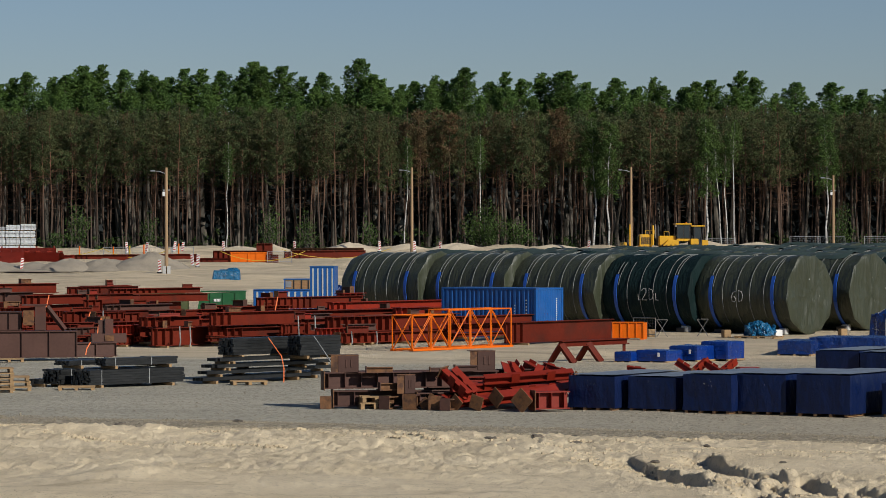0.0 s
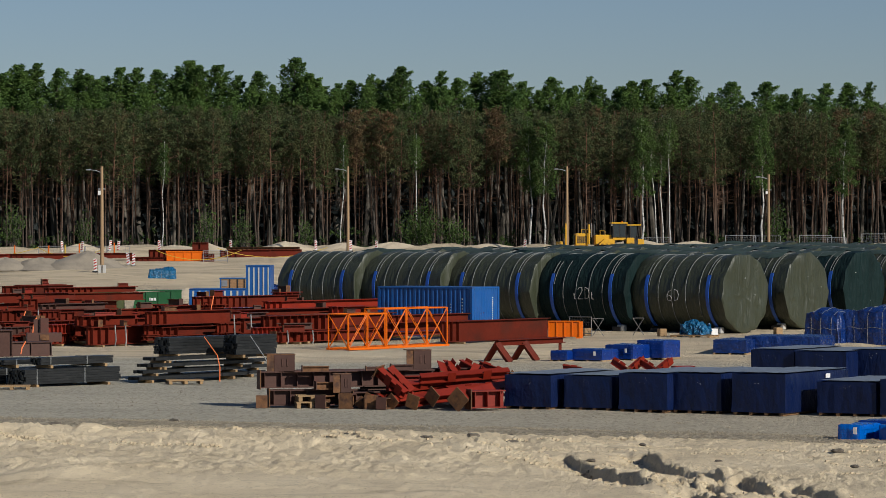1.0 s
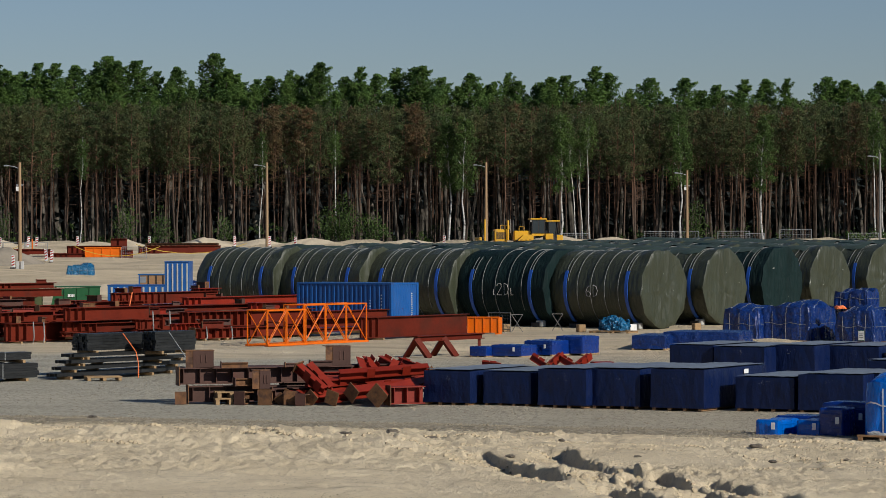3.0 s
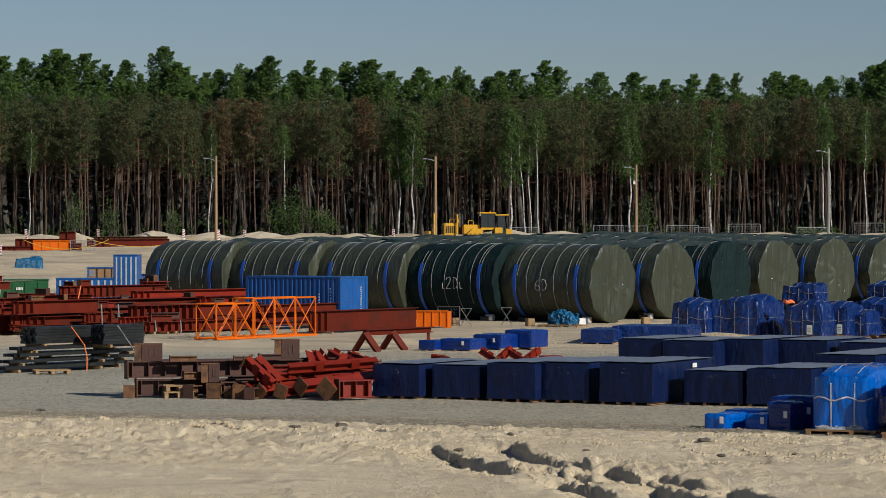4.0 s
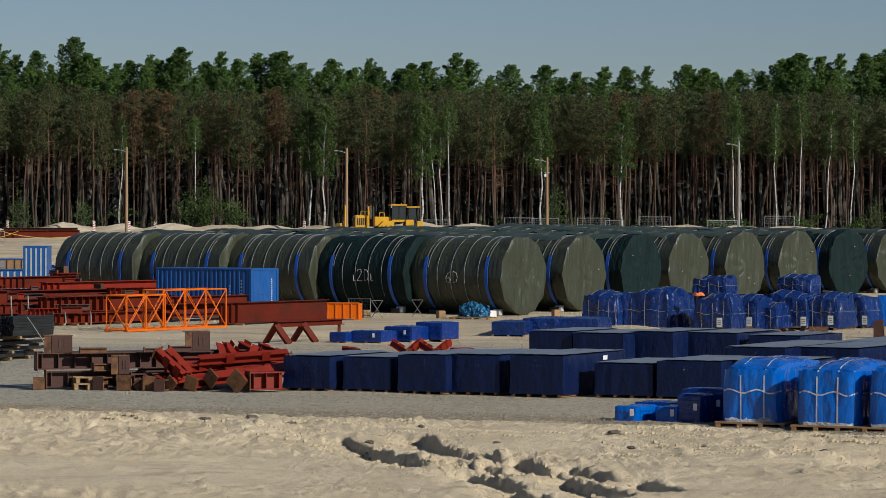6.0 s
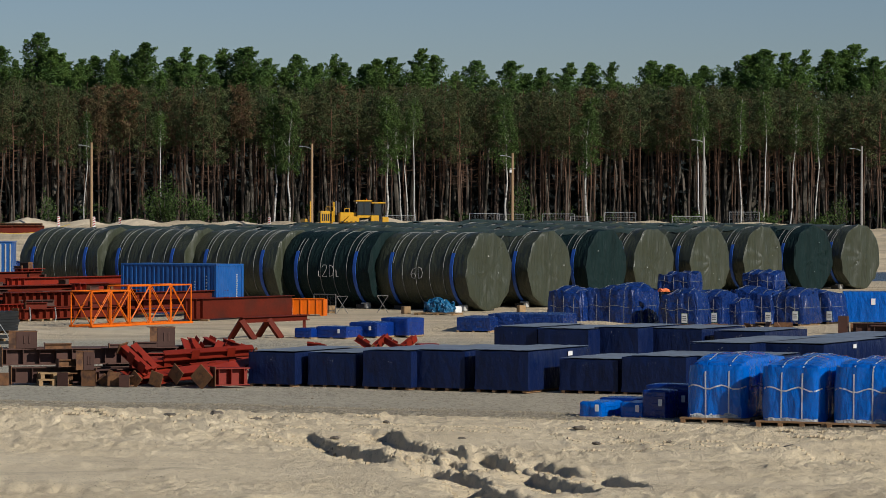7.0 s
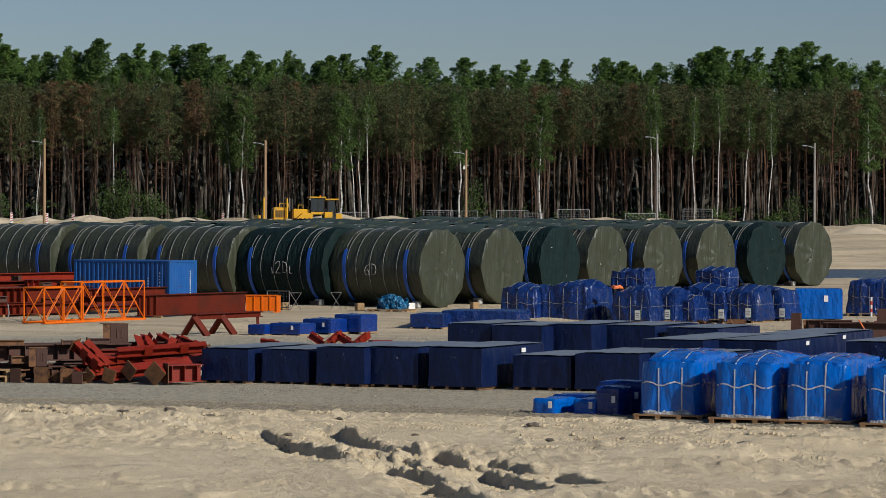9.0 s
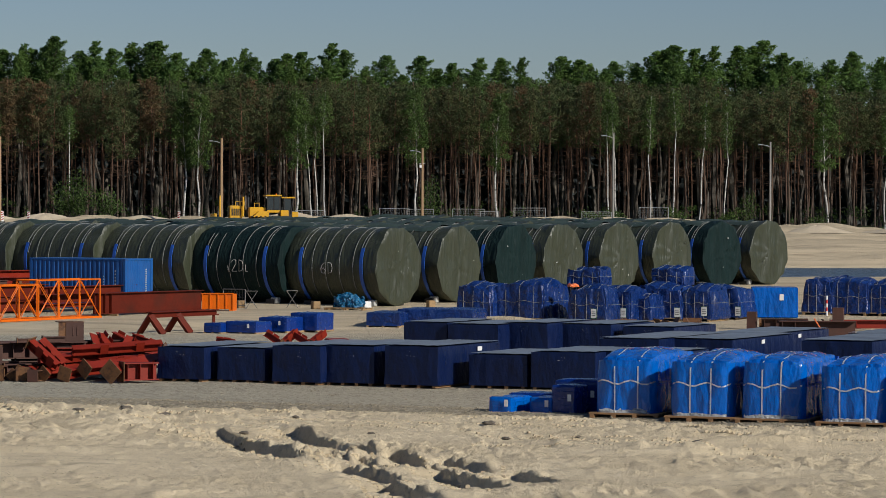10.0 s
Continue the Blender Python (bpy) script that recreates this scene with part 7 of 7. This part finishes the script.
# ---- bulldozer, seen from the side over the tanks ----
def bulldozer(x, y, z):
    t = thing("bulldozer", rz(x, y, z, 3), "yellow tracked bulldozer with a glazed cab, parked behind the tanks", "bulldozer")
    for yy in (0.0, 1.9):
        tr_ = part("track", box(-0.2, 4.0, yy, yy + 0.55, 0, 1.0, 0.25), "dark", t, "dark crawler track")
        for i in range(9):
            part("track_shoe", box(-0.1 + i * 0.45, 0.12 + i * 0.45, yy - 0.02, yy + 0.57, 0.98, 1.05), "dark", tr_)
    part("hood", box(-0.2, 1.5, 0.6, 1.9, 0.9, 1.95, 0.08), "yellow", t)
    bm = bmesh.new()
    v = add_box(bm, 0.1, 1.7, 0.0, 2.4, 0.95, 1.55)
    for q in (v[4], v[7]):
        q.co.x += 0.6
    part("fender", bm, "yellow", t)
    part("engine_cover", box(-2.2, -0.9, 0.55, 1.95, 0.8, 2.1, 0.08), "yellow", t)
    for i in range(5):
        part("louvre", box(-2.0 + i * 0.2, -1.88 + i * 0.2, 0.52, 0.548, 1.1, 1.8), "dark", t, "dark cooling louvre")
    for xx, zz in ((-1.2, 2.1), (-1.6, 2.1), (0.3, 1.95)):
        part("handrail", polytube([Vector((xx, 0.62, zz)), Vector((xx, 0.62, zz + 0.4)), Vector((xx + 0.5, 0.62, zz + 0.4)), Vector((xx + 0.5, 0.62, zz))], [0.03] * 4, 5), "yellow", t)
    part("work_lamp", box(1.42, 1.56, 0.3, 0.5, 2.85, 3.0, 0.02), "white", t)
    part("grille", box(-2.26, -2.2, 0.7, 1.8, 1.0, 1.9), "dark", t)
    part("exhaust", tube((-0.55, 0.9, 1.7), (-0.55, 0.9, 3.1), 0.07, n=8), "steel", t)
    part("air_cleaner", tube((-0.25, 1.4, 1.9), (-0.25, 1.4, 3.0), 0.14, n=8), "dark", t)
    cab_ = part("cab", box(1.55, 2.9, 0.25, 2.15, 1.4, 1.65, 0.02), "yellow", t)
    for xx in (1.55, 2.2, 2.84):
        for yy in (0.25, 2.07):
            part("cab_post", box(xx, xx + 0.08, yy, yy + 0.08, 1.65, 3.05), "dark", cab_)
    for x0, x1 in ((1.65, 2.18), (2.30, 2.82)):
        part("cab_window", box(x0, x1, 0.27, 0.30, 1.7, 3.0), "glass", cab_)
        part("cab_window", box(x0, x1, 2.10, 2.13, 1.7, 3.0), "glass", cab_)
    part("cab_roof", box(1.4, 3.05, 0.15, 2.25, 3.05, 3.2, 0.03), "yellow", t)
    part("rear_canopy", box(3.0, 4.4, 0.2, 2.2, 2.85, 3.0, 0.03), "yellow", t)
    for xx in (3.3, 4.2):
        for yy in (0.3, 2.05):
            part("canopy_post", tube((xx + (0.0 if xx < 4 else -0.25), yy, 1.3), (xx, yy, 2.9), 0.06, n=6), "dark", t)
    part("rear_window", box(3.2, 4.0, 0.32, 0.36, 1.6, 2.8), "glass", t)
    part("rear_body", box(2.9, 4.1, 0.3, 2.1, 0.9, 1.6, 0.05), "dark", t, "dark rear body")
    part("side_box", box(2.9, 3.7, -0.05, 0.28, 1.05, 1.65, 0.04), "yellow", t)
    part("ripper", box(4.1, 4.8, 0.7, 1.7, 0.6, 1.5, 0.08), "yellow", t)
    part("lift_cylinder", tube((-0.85, 0.3, 1.0), (-0.85, 0.3, 3.0), 0.09, n=8), "yellow", t)
    part("lift_cylinder", tube((-3.2, 0.3, 0.8), (-3.2, 0.3, 3.1), 0.08, n=8), "yellow", t)
    part("push_frame", box(-3.6, -0.2, -0.1, 0.1, 0.4, 0.75, 0.05), "yellow", t)
    part("blade", box(-3.9, -3.6, -0.6, 3.1, 0.1, 1.3, 0.06), "yellow", t)
    part("beacon_lamp", tube((2.6, 1.2, 3.2), (2.6, 1.2, 3.35), 0.07, n=8), "orange", t)
    return t


bulldozer(22.0, 318, ground_at(22, 318))

# ---- things beside the tanks ----
sh = part("crumpled_sheet", wrinkled(1.4, 0.8, 0.56, 26, 0.26, 4.2, 0.4, seed=33), "blueheap", at=rz(15.4, 162.2, 0.12, -30), smooth=True)
tagged(sh, "crumpled light blue plastic sheet on a pallet", "sheet")
pp = thing("wooden_pallet", rz(14.9, 161.8, 0, -30), "wooden pallet beside the tanks", "pallet", "wooden pallets")
pallet(pp, 2.2, 1.2, 0.12, 3, "wood")
for x, y, s_, mat in ((14.6, 163.2, 0.40, "wood"), (17.25, 163.2, 0.4, "white"), (24.2, 167.8, 0.4, "white"), (10.8, 164.6, 0.4, "wood"), (20.9, 165.5, 0.38, "wood")):
    c_ = new("chock_block", to_mesh("chock_block", box(-s_ / 2, s_ / 2, -s_ / 2, s_ / 2, 0, s_, 0.03), mat))
    c_.matrix_basis = rz(x, y, ground_at(x, y), 20)
    tagged(c_, "pale block standing beside the tanks", "block", "chock blocks")
for x, y in ((11.35, 164.0), (13.55, 165.2)):
    a_ = thing("folding_stand", rz(x, y, 0, 10), "thin folding metal stand beside the tanks", "stand", "folding stands")
    for p_, q_ in (((-0.3, 0, 0), (0.3, 0, 0.9)), ((0.3, 0, 0), (-0.3, 0, 0.9))):
        part("leg", tube(p_, q_, 0.018, n=6), "steel", a_)
    part("crossbar", tube((-0.3, 0, 0.9), (0.3, 0, 0.9), 0.018, n=6), "steel", a_)

# dark clods lying in the sand in front
rk = random.Random(9)
CLODS = [(-8.6, 84.5, 0.12), (-1.4, 79.8, 0.10), (1.15, 78.0, 0.13), (2.35, 79.2, 0.12), (3.2, 75.9, 0.15), (-5.6, 86.2, 0.10), (14.2, 66.4, 0.12), (10.6, 72.9, 0.10)]
CLODS += [(rk.uniform(-12, 21), 0, rk.uniform(0.04, 0.07)) for _ in range(16)]
for i, (x, y, s_) in enumerate(CLODS):
    y = y or float(edge_of_gravel(x)) - rk.uniform(1.0, 15)
    bm = bmesh.new()
    bmesh.ops.create_icosphere(bm, subdivisions=3, radius=s_)
    for v in bm.verts:
        c0 = v.co / s_
        v.co *= 1 + 0.45 * noise.noise(c0 * 1.6 + Vector((i * 3.1, 0, 0))) + 0.25 * noise.noise(c0 * 4.5 + Vector((i, 7, 0)))
        v.co.x *= 1.5
        v.co.z *= 0.6
    o_ = part("clod", bm, "stone", at=rz(x, y, 0.10, rk.uniform(-30, 30)))
    tagged(o_, "dark clod of earth lying in sand", "clod", "clods in the sand")


# ---- rusty offcuts and brown stubs lying between the crates and the tarped loads ----
def angle_piece(x, y, turn, tilt, L, s, mat="rust"):
    bm = bmesh.new()
    add_box(bm, 0, L, 0, s, 0, 0.025)
    add_box(bm, 0, L, 0, 0.025, 0.025, s)
    ob = part("steel_angle", bm, mat, at=pose(x, y, ground_at(x, y) + 0.02, tilt, 0, turn))
    return tagged(ob, "rusty steel angle offcut lying on the gravel", "steel offcut", "rusty offcuts")


ro = random.Random(17)
for x, y in ((24.6, 138.6), (25.2, 139.0), (25.6, 138.4), (28.4, 138.0), (29.0, 137.6), (29.6, 138.2), (32.6, 136.4), (33.2, 136.8), (34.9, 136.2), (35.5, 136.6), (36.2, 136.0), (33.9, 136.0), (28.0, 138.8), (26.2, 138.6)):
    angle_piece(x, y, ro.uniform(0, 180), ro.uniform(20, 55), ro.uniform(0.5, 1.0), ro.uniform(0.3, 0.45))


def brown_post(x, y, w, h, turn, label="short brown steel box post standing on gravel"):
    t = thing("steel_post", rz(x, y, ground_at(x, y), turn), label, "steel post", "brown posts")
    part("shaft", box(-w / 2, w / 2, -w / 2, w / 2, 0.03, h, 0.01), "brown", t)
    part("base_plate", box(-w * 0.7, w * 0.7, -w * 0.7, w * 0.7, 0, 0.03), "rust", t)
    return t


brown_post(31.05, 134.5, 0.42, 0.78, -20)
brown_post(34.5, 133.0, 0.48, 1.0, -18)
gd = steel_beam(rz(29.0, 121.0, 0.1, -8), 3.0, 0.75, 0.6, "brown", 2, "brown primed girder lying between navy crates")
steel_beam(rz(31.4, 134.2, 0.08, -12), 2.0, 0.42, 0.4, "brown", 3)
steel_beam(rz(34.4, 134.0, 0.08, -6), 3.6, 0.36, 0.4, "redsteel", 3)
st_ = part("tie_strap", polytube([Vector((30.3, 120.5, 0.95)), Vector((30.45, 120.2, 0.6)), Vector((30.6, 120.0, 0.3))], [0.03] * 3, 5), "orangestrap")
tagged(st_, "orange tie strap hanging over a brown girder", "strap", "tie straps")


# ---- paper labels on the covers ----
def paper(x, y, z, turn, w=0.28, h=0.20, green=False):
    t = thing("paper_label", rz(x, y, z, turn), "white paper label fixed to a blue cover" if not green else "white paper sheet with a green rim on a blue tarpaulin", "label", "paper labels")
    part("sheet", box(0, w, -0.012, 0, 0, h, 0.002), "white", t)
    if green:
        part("rim", box(-0.02, w + 0.02, -0.006, 0.004, -0.02, h + 0.02), "green", t)
    for i in range(3):
        part("print", box(w * 0.15, w * 0.85, -0.016, -0.0125, h * (0.25 + 0.2 * i), h * (0.32 + 0.2 * i)), "steel", t)
    return t


for x, y, z, g in ((25.9, 142.6, 0.25, True), (27.5, 143.6, 0.25, True), (30.2, 144.2, 0.25, True), (31.5, 144.2, 0.3, True), (33.3, 147.7, 0.2, True), (33.9, 147.5, 0.2, True), (43.0, 153.2, 0.25, True)):
    paper(x * 0.975, y - 0.8, z, -33, 0.26, 0.42, g)
rw = thing("striped_post", pose(39.0, 152.6, 0), "thin red and white striped post before tarped loads", "post")
part("post", tube((0, 0, 0), (0, 0, 1.0), 0.05, n=8), "white", rw)
for z in (0.25, 0.62):
    part("band", tube((0, 0, z), (0, 0, z + 0.18), 0.054, n=8), "signred", rw, "red band")
on = part("netting_scrap", wrinkled(0.5, 0.3, 0.14, 10, 0.08, 5, seed=3), "orangestrap", at=rz(24.6, 143.6, 1.62, 20), smooth=True)
tagged(on, "scrap of orange netting on a tarped load", "netting")
